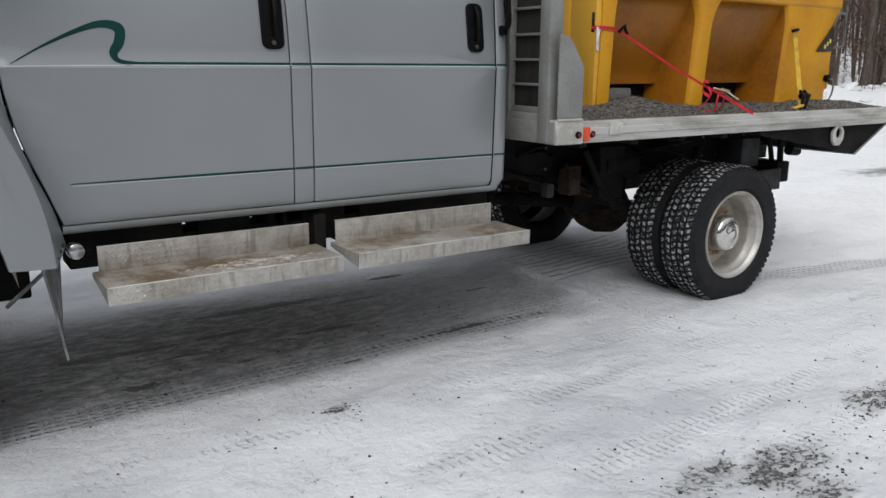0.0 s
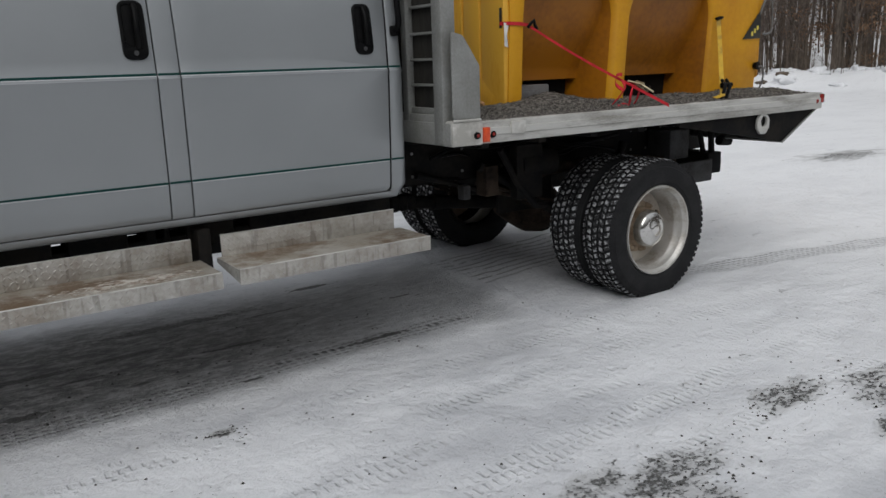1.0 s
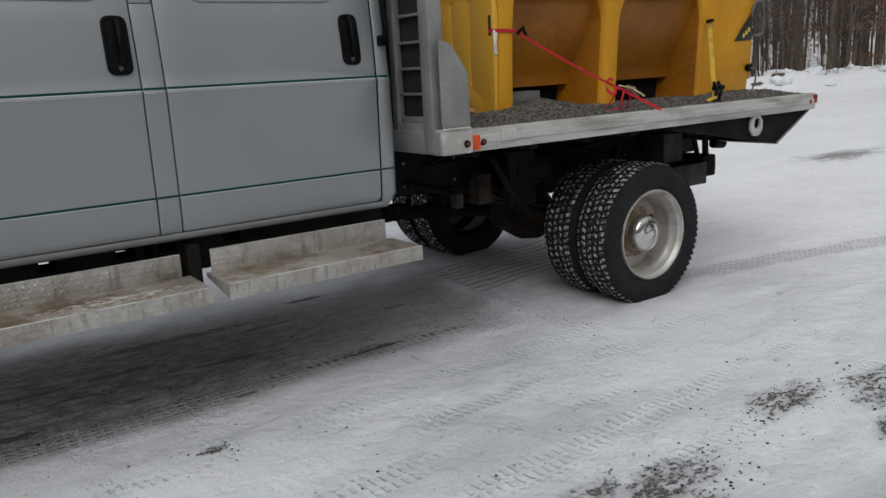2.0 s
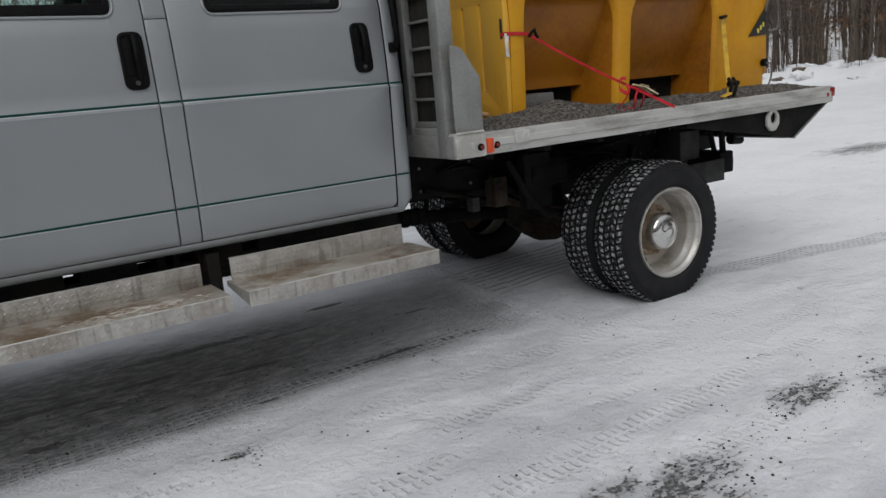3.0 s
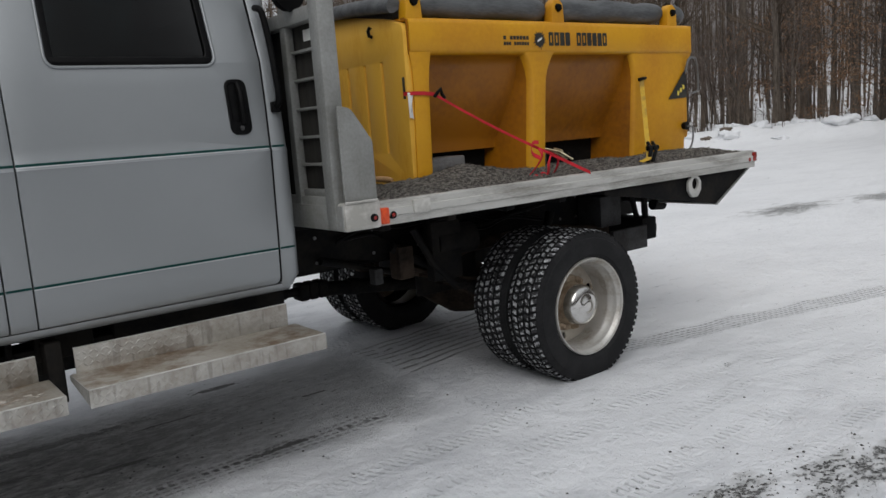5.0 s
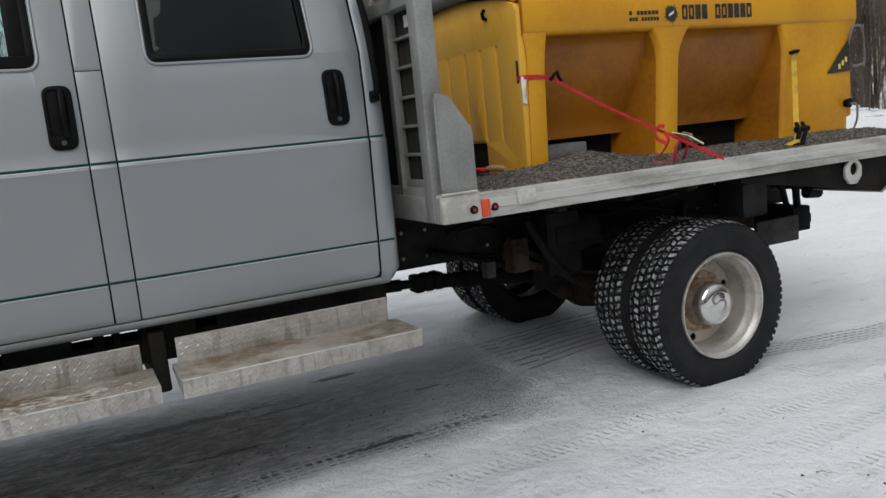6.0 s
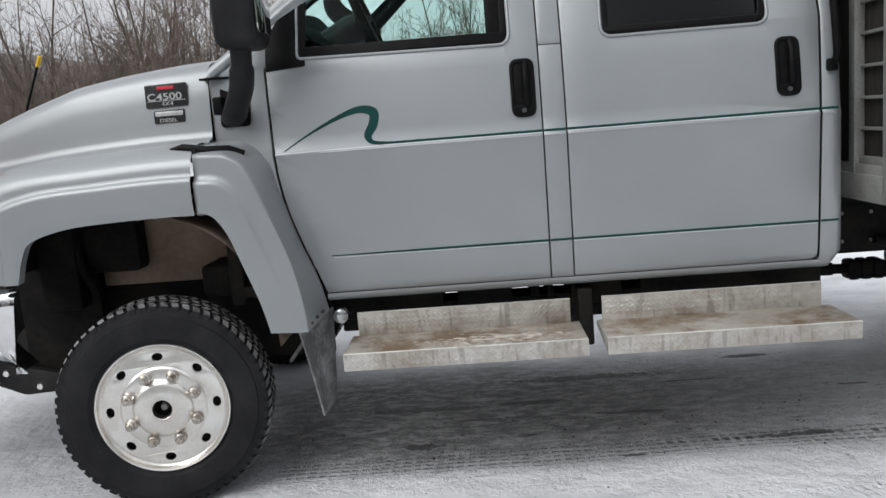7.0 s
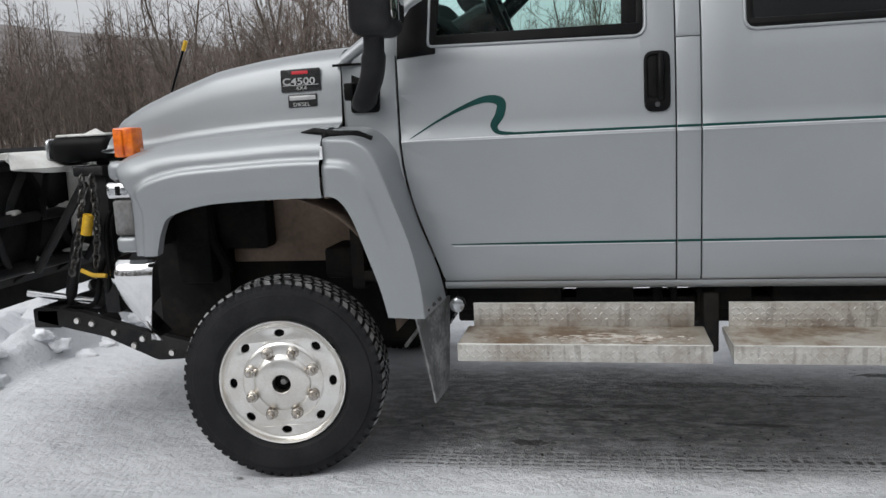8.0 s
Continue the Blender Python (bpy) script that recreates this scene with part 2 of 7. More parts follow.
STICKER = material("black_sticker", (0.012, 0.012, 0.012), (0.03, 0.028, 0.02), scale=20, fine=120, rough=0.5)
STICKER_YELLOW = material("pale_yellow_sticker", (0.75, 0.62, 0.10), (0.68, 0.54, 0.08), rough=0.5)
WHITE_TAG = material("white_tag", (0.78, 0.78, 0.76), (0.66, 0.65, 0.62), scale=20, rough=0.7)
RED_WEB = material("red_webbing", (0.62, 0.014, 0.03), (0.46, 0.01, 0.018), scale=20, fine=400, rough=0.75, bump=0.0006)
YELLOW_WEB = material("worn_yellow_webbing", (0.58, 0.36, 0.03), (0.30, 0.19, 0.04), scale=11, fine=300, rough=0.8, bump=0.0006)
BRASS = material("zinc_buckle", (0.48, 0.42, 0.28), (0.30, 0.25, 0.16), scale=20, rough=0.4, metal=0.8)
GRIT = material("grey_brown_grit", (0.20, 0.185, 0.165), (0.045, 0.04, 0.034), scale=45, fine=240, rough=0.95, mix=(0.40, 0.58), bump=0.014, bump_scale=110)
DECK = material("bed_deck", (0.33, 0.32, 0.30), (0.18, 0.17, 0.155), scale=5, fine=60, rough=0.6, metal=0.3, bump=0.0006)
WOOD = material("pale_wood_handle", (0.55, 0.33, 0.16), (0.42, 0.24, 0.11), scale=9, fine=90, rough=0.6)
PLOW_BLACK = material("plow_black_steel", (0.007, 0.007, 0.0085), (0.022, 0.021, 0.02), scale=6, fine=50, rough=0.5, bump=0.0006, spec=0.25)
PLOW_FACE = material("plow_stainless", (0.55, 0.56, 0.57), (0.42, 0.43, 0.44), scale=5, fine=80, rough=0.35, metal=0.7)
PLOW_WHITE = material("white_mast_cover", (0.70, 0.70, 0.67), (0.56, 0.55, 0.52), scale=6, fine=60, rough=0.5)
CHAIN = material("chain_steel", (0.12, 0.115, 0.11), (0.05, 0.046, 0.042), scale=40, rough=0.5, metal=0.7)
YELLOW_GRIP = material("yellow_plow_grip", (0.70, 0.43, 0.02), (0.55, 0.32, 0.02), scale=20, rough=0.5)
BARK = material("grey_bark", (0.12, 0.098, 0.078), (0.045, 0.035, 0.028), scale=6, fine=40, rough=0.95, stretch=(3, 3, 0.5), bump=0.01, bump_scale=12, vary=0.35)
BARK_TWIG = material("brown_twigs", (0.15, 0.118, 0.10), (0.085, 0.067, 0.056), scale=2, fine=20, rough=0.95, vary=0.3)
WOODS_BROWN = material("brown_woods", (0.115, 0.085, 0.060), (0.060, 0.044, 0.032), scale=2, fine=20, rough=0.95)
BEECH_LEAF = material("dry_beech_leaves", (0.25, 0.145, 0.080), (0.17, 0.10, 0.06), scale=3, fine=30, rough=0.8)
BRUSH = material("dry_brush", (0.16, 0.125, 0.095), (0.09, 0.07, 0.055), scale=2, fine=20, rough=0.95)
HILL = material("wooded_hillside", (0.155, 0.135, 0.125), (0.26, 0.245, 0.24), scale=0.03, fine=0.5, rough=1.0, mix=(0.4, 0.7), bump=2.0)


# ---- building tools ----
BASE = {}


def thing(name, at, label, category, group="", kind=""):
    """An Empty at the base of a thing, which parents its parts."""
    ob = new(name)
    ob.location = at
    ob.empty_display_size = 0.1
    BASE[ob] = Vector(at)
    return tagged(ob, label, category, group, kind)


def finish(me, mats, smooth):
    for m in mats if isinstance(mats, (list, tuple)) else [mats]:
        me.materials.append(m)
    if smooth:
        me.shade_smooth()
        me.set_sharp_from_angle(angle=radians(smooth))


def part(name, bm, mats, parent, label="", smooth=40):
    """One mesh under a thing or a part; bm is in world metres."""
    off = BASE[parent]
    bmesh.ops.translate(bm, verts=bm.verts, vec=-off)
    me = bpy.data.meshes.new(name)
    bm.to_mesh(me)
    bm.free()
    finish(me, mats, smooth)
    ob = new(name, me)
    ob.parent = parent
    BASE[ob] = off
    return tagged(ob, label)


def solid(name, bm, mats, at, label, category, group="", kind="", smooth=40):
    """A thing that is one mesh, with its origin at its base."""
    off = Vector(at)
    bmesh.ops.translate(bm, verts=bm.verts, vec=-off)
    me = bpy.data.meshes.new(name)
    bm.to_mesh(me)
    bm.free()
    finish(me, mats, smooth)
    ob = new(name, me)
    ob.location = off
    BASE[ob] = off
    return tagged(ob, label, category, group, kind)


def raw(name, verts, faces, mats, kind="", label="", category="", smooth=0):
    me = bpy.data.meshes.new(name)
    me.from_pydata(verts, [], faces)
    me.update()
    finish(me, mats, smooth)
    ob = new(name, me)
    BASE[ob] = Vector((0, 0, 0))
    return tagged(ob, label, category, "", kind)


def box(x0, x1, y0, y1, z0, z1, bevel=0.004, bm=None, segs=2):
    own = bmesh.new()
    bmesh.ops.create_cube(own, size=1)
    for v in own.verts:
        v.co = (x0 + (v.co.x + 0.5) * (x1 - x0), y0 + (v.co.y + 0.5) * (y1 - y0), z0 + (v.co.z + 0.5) * (z1 - z0))
    if bevel:
        bmesh.ops.bevel(own, geom=own.edges[:], offset=min(bevel, 0.45 * min(x1 - x0, y1 - y0, z1 - z0)), segments=segs, affect="EDGES", profile=0.5)
    return merge(own, bm)


def merge(own, bm):
    """Adds own to bm and returns bm (or own alone)."""
    if bm is None:
        return own
    tmp = bpy.data.meshes.new("tmp")
    own.to_mesh(tmp)
    own.free()
    bm.from_mesh(tmp)
    bpy.data.meshes.remove(tmp)
    return bm


def tube(points, radius, n=8, bm=None, closed=False, flat=1.0):
    """A round bar through points; radius may be one number or one for each point. flat squeezes it."""
    own = bmesh.new()
    pts = [Vector(p) for p in points]
    rads = radius if isinstance(radius, (list, tuple)) else [radius] * len(pts)
    rings = []
    side = None
    for i, p in enumerate(pts):
        a, b = pts[max(i - 1, 0)], pts[min(i + 1, len(pts) - 1)]
        if closed:
            a, b = pts[i - 1], pts[(i + 1) % len(pts)]
        d = (b - a).normalized()
        if side is None:
            side = d.orthogonal().normalized()
        side = (side - d * side.dot(d)).normalized()
        up = d.cross(side)
        rings.append([own.verts.new(p + rads[i] * (side * math.cos(k * math.tau / n) + up * math.sin(k * math.tau / n) * flat)) for k in range(n)])
    for i in range(len(rings) - (0 if closed else 1)):
        r, s = rings[i], rings[(i + 1) % len(rings)]
        for k in range(n):
            own.faces.new((r[k], r[(k + 1) % n], s[(k + 1) % n], s[k]))
    if not closed:
        own.faces.new(rings[0][::-1])
        own.faces.new(rings[-1])
    return merge(own, bm)


def lathe(profile, centre, n=48, bm=None, close=False):
    """Turns (radius, y) pairs round the y axis at centre (x, y, z)."""
    own = bmesh.new()
    cx, cy, cz = centre
    rings = [[own.verts.new((cx + r * math.cos(k * math.tau / n), cy + y, cz + r * math.sin(k * math.tau / n))) for k in range(n)] if r > 1e-6
             else [own.verts.new((cx, cy + y, cz))] * n for r, y in profile]
    for a, b in list(zip(rings, rings[1:])) + ([(rings[-1], rings[0])] if close else []):
        for k in range(n):
            vs = list(dict.fromkeys((a[k], a[(k + 1) % n], b[(k + 1) % n], b[k])))
            if len(vs) > 2:
                own.faces.new(vs)
    bmesh.ops.recalc_face_normals(own, faces=own.faces)
    return merge(own, bm)


def rounded(points, radius, steps=5):
    """A polygon with its corners rounded; radius may be one number or one for each corner."""
    out = []
    n = len(points)
    for i in range(n):
        p, a, b = Vector(points[i]), Vector(points[i - 1]), Vector(points[(i + 1) % n])
        r = radius[i] if isinstance(radius, (list, tuple)) else radius
        if r <= 0:
            out.append(tuple(p))
            continue
        da, db = (a - p), (b - p)
        t = min(r, 0.48 * da.length, 0.48 * db.length)
        s, e = p + da.normalized() * t, p + db.normalized() * t
        for k in range(steps + 1):
            f = k / steps
            out.append(tuple((1 - f) ** 2 * s + 2 * f * (1 - f) * p + f * f * e))
    return out


def smooth_line(points, steps=6):
    """Points on a Catmull-Rom curve through the given points."""
    pts = [Vector(p) for p in points]
    out = []
    for i in range(len(pts) - 1):
        p0, p1, p2, p3 = pts[max(i - 1, 0)], pts[i], pts[i + 1], pts[min(i + 2, len(pts) - 1)]
        for k in range(steps):
            t = k / steps
            out.append(0.5 * (2 * p1 + (p2 - p0) * t + (2 * p0 - 5 * p1 + 4 * p2 - p3) * t * t + (3 * p1 - 3 * p2 + p3 - p0) * t ** 3))
    out.append(pts[-1])
    return out


def plate(outer, holes=(), depth=0.01, bevel=0.002, to=lambda u, v, w: (u, w, v), cuts=(), bm=None):
    """A flat plate cut from the outline outer with holes, w from 0 to depth, laid into the world by to(u, v, w).
    cuts: values of v at which it is divided, so that it can bend."""
    cu = bpy.data.curves.new("outline", "CURVE")
    cu.dimensions, cu.fill_mode = "2D", "BOTH"
    bevel = min(bevel, depth * 0.45)
    cu.extrude, cu.bevel_depth, cu.bevel_resolution, cu.offset = depth / 2 - bevel, bevel, 1, -bevel
    for ring in (outer, *holes):
        sp = cu.splines.new("POLY")
        sp.points.add(len(ring) - 1)
        for p, (u, v) in zip(sp.points, ring):
            p.co = (u, v, 0, 1)
        sp.use_cyclic_u = True
    ob = bpy.data.objects.new("outline", cu)
    me = bpy.data.meshes.new_from_object(ob)
    own = bmesh.new()
    own.from_mesh(me)
    bpy.data.objects.remove(ob)
    bpy.data.meshes.remove(me)
    bpy.data.curves.remove(cu)
    bmesh.ops.remove_doubles(own, verts=own.verts, dist=1e-5)
    for c in cuts:
        bmesh.ops.bisect_plane(own, geom=own.verts[:] + own.edges[:] + own.faces[:], plane_co=(0, c, 0), plane_no=(0, 1, 0))
    for v in own.verts:
        v.co = to(v.co.x, v.co.y, v.co.z + depth / 2)
    bmesh.ops.recalc_face_normals(own, faces=own.faces)
    return merge(own, bm)


def sheet(rows, thick=0.0, bm=None):
    """A surface through rows of points (all rows equally long), made thick along its normals."""
    own = bmesh.new()
    vs = [[own.verts.new(p) for p in r] for r in rows]
    for a, b in zip(vs, vs[1:]):
        for k in range(len(a) - 1):
            own.faces.new((a[k], a[k + 1], b[k + 1], b[k]))
    bmesh.ops.recalc_face_normals(own, faces=own.faces)
    if thick:
        bmesh.ops.solidify(own, geom=own.faces[:], thickness=thick)
    return merge(own, bm)


def flip(ob, name=None, parent=None, mid=4.25):
    """The mirror image of a part on the truck's other flank, with its sub-parts."""
    me = ob.data.copy()
    off = BASE[ob]
    for v in me.vertices:
        v.co.y = 2 * (mid - off.y) - v.co.y
    me.flip_normals()
    o = new(name or ob.name.split(".")[0], me)
    o.parent = parent or ob.parent
    BASE[o] = off
    if "label" in ob:
        o["label"] = ob["label"]
    for c in ob.children:
        flip(c, parent=o, mid=mid)
    return o


def letters(text, size, to, mat, parent, name, bold=0.0):
    """Raised lettering in the built-in font, laid out by to(u, v, w), u from 0."""
    cu = bpy.data.curves.new("letters", "FONT")
    cu.body, cu.size, cu.extrude, cu.offset = text, size, 0.0008, bold
    ob = bpy.data.objects.new("letters", cu)
    me = bpy.data.meshes.new_from_object(ob)
    own = bmesh.new()
    own.from_mesh(me)
    bpy.data.objects.remove(ob)
    bpy.data.curves.remove(cu)
    for v in own.verts:
        v.co = to(*v.co)
    bmesh.ops.recalc_face_normals(own, faces=own.faces)
    return part(name, own, mat, parent, smooth=0)


def wave_noise(x, y, scale, seed):
    """Smooth value noise on arrays, about -1 to 1."""
    rng = np.random.RandomState(seed)
    table = rng.uniform(-1, 1, (64, 64))
    u, v = np.asarray(x) / scale + 1000, np.asarray(y) / scale + 1000
    i, j = np.floor(u).astype(int), np.floor(v).astype(int)
    f, g = u - i, v - j
    f, g = f * f * (3 - 2 * f), g * g * (3 - 2 * g)
    t = lambda a, b: table[a % 64, b % 64]
    return (t(i, j) * (1 - f) + t(i + 1, j) * f) * (1 - g) + (t(i, j + 1) * (1 - f) + t(i + 1, j + 1) * f) * g


# ---- ground: one sheet of packed snow that rises into banks, woods and a far hill ----
def ramp(v, a, b):
    t = np.clip((v - a) / (b - a), 0, 1)
    return t * t * (3 - 2 * t)


def ground_height(x, y):
    """Height of the snow at arrays x, y."""
    x, y = np.asarray(x, float), np.asarray(y, float)
    near = np.clip(1 - np.hypot(x - 2, y - 3) / 14, 0, 1)
    h = 0.010 * wave_noise(x, y, 0.55, 1) + 0.007 * wave_noise(x, y, 0.2, 2) + 0.005 * wave_noise(x, y, 0.09, 3) * (0.4 + 0.6 * np.abs(wave_noise(x, y, 0.7, 13)))
    h += 0.02 * wave_noise(x, y, 3.0, 4) * (1 - near)
    packed = ramp(y, 2.6, 3.1) * (1 - ramp(y, 5.2, 5.8)) * (1 - ramp(x, 3.1, 3.35))
    h +=  0.007 * np.exp(-((x - 3.155 - (y - 2.51) * 0.121 - 0.03 * wave_noise(x, y, 0.3, 12)) / 0.035) ** 2) * ramp(y, 2.3, 2.6) * (1 - ramp(y, 4.9, 5.2))
    h *= 1 - 0.55 * packed
    h -= 0.012 * packed
    # wheel ruts along the truck
    for yy, w, d in ((3.2, 0.13, 0.014), (3.5, 0.12, 0.012), (5.15, 0.3, 0.012), (1.95, 0.13, 0.008), (2.62, 0.1, 0.006)):
        yw = yy + 0.05 * np.sin(x * 0.5) * (x > 4.4)
        h -= 0.8 * d * np.exp(-((y - yw) / (1.15 * w)) ** 2)
    # banks at the edge of the cleared yard
    edge = (x - 26) * 0.80 + (y - 16) * 0.60
    lump = 1 + 0.45 * wave_noise(x, y, 3.1, 5) + 0.35 * wave_noise(x, y, 1.1, 6)
    h += 0.48 * np.exp(-((edge - 1.5 - 1.2 * wave_noise(x, y, 6, 7)) / 1.9) ** 2) * np.clip(lump, 0.15, 2)
    h += 0.25 * ramp(edge, 0, 8)
    back = y - 30 + 0.12 * x
    h += 0.7 * np.exp(-((back - 1.0) / 2.2) ** 2) * np.clip(lump, 0.2, 2) * (1 - ramp(x, 8, 16))
    # a ridge of ploughed lumps beyond the plow
    base = -2.70 + 0.227 * (y - 4.23) + 0.10 * wave_noise(x, y, 0.5, 8)
    into = base - x
    ridge = ramp(into, 0, 0.26) * (1 - 0.65 * ramp(into, 0.45, 1.5)) * ramp(y, 3.5, 4.3) * (1 - ramp(y, 10, 13))
    lumps = np.abs(wave_noise(x, y, 0.30, 9)) + 0.5 * np.abs(wave_noise(x, y, 0.12, 11))
    h += ridge * (0.11 + 0.22 * lumps)
    # the far hill: highest beyond the nose, falling away behind the cab
    dist, bearing = np.hypot(x, y), np.where(y > 1, x / np.maximum(y, 1), -3.0 * np.sign(-x) + 0.0)
    steep = np.interp(bearing, (-3, -1.4, -0.82, -0.54, -0.45, -0.30, 0.0, 0.5), (5.0, 8.5, 7.3, 6.2, 5.4, 4.0, 2.6, 2.6))
    h += ramp(dist, 95, 420) * 420 * np.tan(np.radians(steep)) * (1 + 0.03 * wave_noise(x, y, 60, 10)) * ramp(y, 0, 40)
    h += 30 * ramp(edge, 28, 150) * ramp(bearing, 0.25, 0.6)
    return h


def spread(lo, hi, step, far, grow_lo, grow_hi):
    """Even steps from lo to hi, then steps that grow with the distance, out to far on both sides."""
    mid = list(np.arange(lo, hi + step / 2, step))

    def out(grow):
        d, res = 0.0, []
        while d < far:
            d += max(step, grow * d)
            res.append(d)
        return res
    return np.array([lo - d for d in out(grow_lo)][::-1] + mid + [hi + d for d in out(grow_hi)])


gx, gy = spread(-3.4, 7.0, 0.026, 1500, 0.12, 0.04), spread(1.0, 6.2, 0.026, 1500, 0.2, 0.05)
GX, GY = np.meshgrid(gx, gy)
GZ = ground_height(GX, GY)
nx, ny = len(gx), len(gy)
idx = np.arange(nx * ny).reshape(ny, nx)
quads = np.stack([idx[:-1, :-1], idx[:-1, 1:], idx[1:, 1:], idx[1:, :-1]], -1).reshape(-1, 4)


def ground_material():
    m = bpy.data.materials.new("packed_snow")
    m.use_nodes = True
    n, l = m.node_tree.nodes, m.node_tree.links
    b = n["Principled BSDF"]
    geo = n.new("ShaderNodeNewGeometry")
    sep = n.new("ShaderNodeSeparateXYZ")
    l.new(geo.outputs["Position"], sep.inputs[0])

    def noise(scale, detail=5, rough=0.55, stretch=None):
        t = n.new("ShaderNodeTexNoise")
        t.inputs["Scale"].default_value, t.inputs["Detail"].default_value, t.inputs["Roughness"].default_value = scale, detail, rough
        src = geo.outputs["Position"]
        if stretch:
            mp = n.new("ShaderNodeMapping")
            mp.inputs["Scale"].default_value = stretch
            l.new(src, mp.inputs["Vector"])
            src = mp.outputs["Vector"]
        l.new(src, t.inputs["Vector"])
        return t.outputs["Fac"]

    def math_(op, a, c=None, d=None):
        k = n.new("ShaderNodeMath")
        k.operation = op
        for i, v in enumerate((a, c, d)):
            if v is None:
                continue
            if isinstance(v, (int, float)):
                k.inputs[i].default_value = v
            else:
                l.new(v, k.inputs[i])
        return k.outputs[0]

    def step_(v, lo, hi, a=0.0, c=1.0):
        k = n.new("ShaderNodeMapRange")
        k.interpolation_type = "SMOOTHSTEP"
        for s, val in (("From Min", lo), ("From Max", hi), ("To Min", a), ("To Max", c)):
            k.inputs[s].default_value = val
        l.new(v, k.inputs["Value"])
        return k.outputs["Result"]

    def blend(fac, a, c):
        k = n.new("ShaderNodeMix")
        k.data_type = "RGBA"
        l.new(fac, k.inputs["Factor"])
        for s, v in (("A", a), ("B", c)):
            if isinstance(v, tuple):
                k.inputs[s].default_value = (*v, 1)
            else:
                l.new(v, k.inputs[s])
        return k.outputs["Result"]

    x, y = sep.outputs["X"], sep.outputs["Y"]
    warp = math_("MULTIPLY_ADD", noise(1.6, 6, 0.65), 0.9, -0.45)
    fine = noise(28, 6, 0.7)
    # trodden grey in the snow
    snow = blend(step_(noise(1.1, 7, 0.62, (0.6, 1.3, 1)), 0.42, 0.66), (0.81, 0.822, 0.845), (0.57, 0.582, 0.61))
    snow = blend(step_(fine, 0.5, 0.72, 0, 0.2), snow, (0.60, 0.615, 0.64))
    far_snow = step_(math_("ADD", x, warp), 3.4, 6.0, 0, 0.8)
    snow = blend(far_snow, snow, (0.90, 0.905, 0.915))
    snow = blend(step_(math_("ADD", x, warp), -0.3, 0.9, 0.60, 0.0), snow, (0.50, 0.51, 0.53))  # trodden at the nose, shade by the wheel painted in too
    # grey ice where the truck stands, with the truck's shade painted into its darkness
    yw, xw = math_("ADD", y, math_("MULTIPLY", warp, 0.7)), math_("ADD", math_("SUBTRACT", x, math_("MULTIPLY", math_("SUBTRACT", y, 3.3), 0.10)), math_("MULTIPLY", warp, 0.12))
    ice_shade = math_("MULTIPLY", math_("MULTIPLY", step_(yw, 3.12, 3.80), step_(yw, 4.35, 4.95, 1, 0)), math_("MULTIPLY", step_(xw, 3.0, 3.32, 1, 0), step_(xw, -1.3, 0.5)))
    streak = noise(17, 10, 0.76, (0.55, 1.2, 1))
    ice_shade_col = blend(step_(streak, 0.42, 0.64), (0.15, 0.151, 0.152), (0.66, 0.665, 0.665))
    # the painted shade and the ice weaken towards the tail
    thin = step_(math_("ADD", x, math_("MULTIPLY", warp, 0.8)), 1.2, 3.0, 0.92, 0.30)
    col = blend(math_("MULTIPLY", ice_shade, thin), snow, ice_shade_col)
    # bare asphalt showing through: broken patches with grey slush round them, thin dark streaks under the truck
    spots, cuts = None, None
    for px, py, r, long_, wide in ((2.40, 1.63, 0.27, 0.6, 1.2), (2.10, 1.75, 0.19, 0.6, 1.3), (2.36, 1.47, 0.16, 0.7, 1.0), (3.25, 1.75, 0.23, 0.6, 1.3), (3.74, 1.57, 0.30, 0.55, 1.3), (4.05, 1.54, 0.2, 0.6, 1.3), (3.38, 1.34, 0.17, 0.5, 1.4),
                                   (0.60, 4.085, 0.36, 0.55, 5.0), (1.15, 4.10, 0.28, 0.55, 4.5), (1.68, 3.90, 0.25, 0.6, 6.0), (0.64, 3.62, 0.17, 0.7, 2.4), (2.34, 3.54, 0.2, 0.5, 4.5),
                                   (1.13, 3.68, 0.08, 0.8, 3.0), (1.56, 3.41, 0.08, 0.7, 3.0), (1.25, 2.94, 0.09, 0.9, 1.3), (2.45, 4.66, 0.2, 0.6, 3.0), (2.8, 4.11, 0.1, 0.6, 4.0), (1.5, 4.45, 0.4, 0.45, 4.0),
                                   (0.9, 3.9, 0.12, 0.5, 5.0), (2.05, 4.3, 0.16, 0.4, 6.0), (10.9, 5.75, 0.45, 0.3, 0.8), (12.6, 5.3, 0.45, 0.4, 0.8)):
        cx = n.new("ShaderNodeCombineXYZ")
        l.new(math_("MULTIPLY", math_("SUBTRACT", x, px), long_), cx.inputs["X"])
        l.new(math_("MULTIPLY", math_("SUBTRACT", y, py), wide), cx.inputs["Y"])
        ln = n.new("ShaderNodeVectorMath")
        ln.operation = "LENGTH"
        l.new(cx.outputs[0], ln.inputs[0])
        v = step_(ln.outputs["Value"], 0.0, r, 1, 0)
        if wide > 2:
            cuts = v if cuts is None else math_("MAXIMUM", cuts, v)
        else:
            spots = v if spots is None else math_("MAXIMUM", spots, v)
    grain = math_("SUBTRACT", noise(30, 10, 0.74, (0.8, 1.2, 1)), 0.5)
    coarse = math_("SUBTRACT", noise(7, 5, 0.6, (0.6, 1.3, 1)), 0.5)
    slush = step_(math_("ADD", math_("MULTIPLY", spots, 0.8), math_("MULTIPLY", coarse, 1.6)), 0.12, 0.60)
    col = blend(math_("MULTIPLY", slush, 0.5), col, (0.40, 0.40, 0.39))
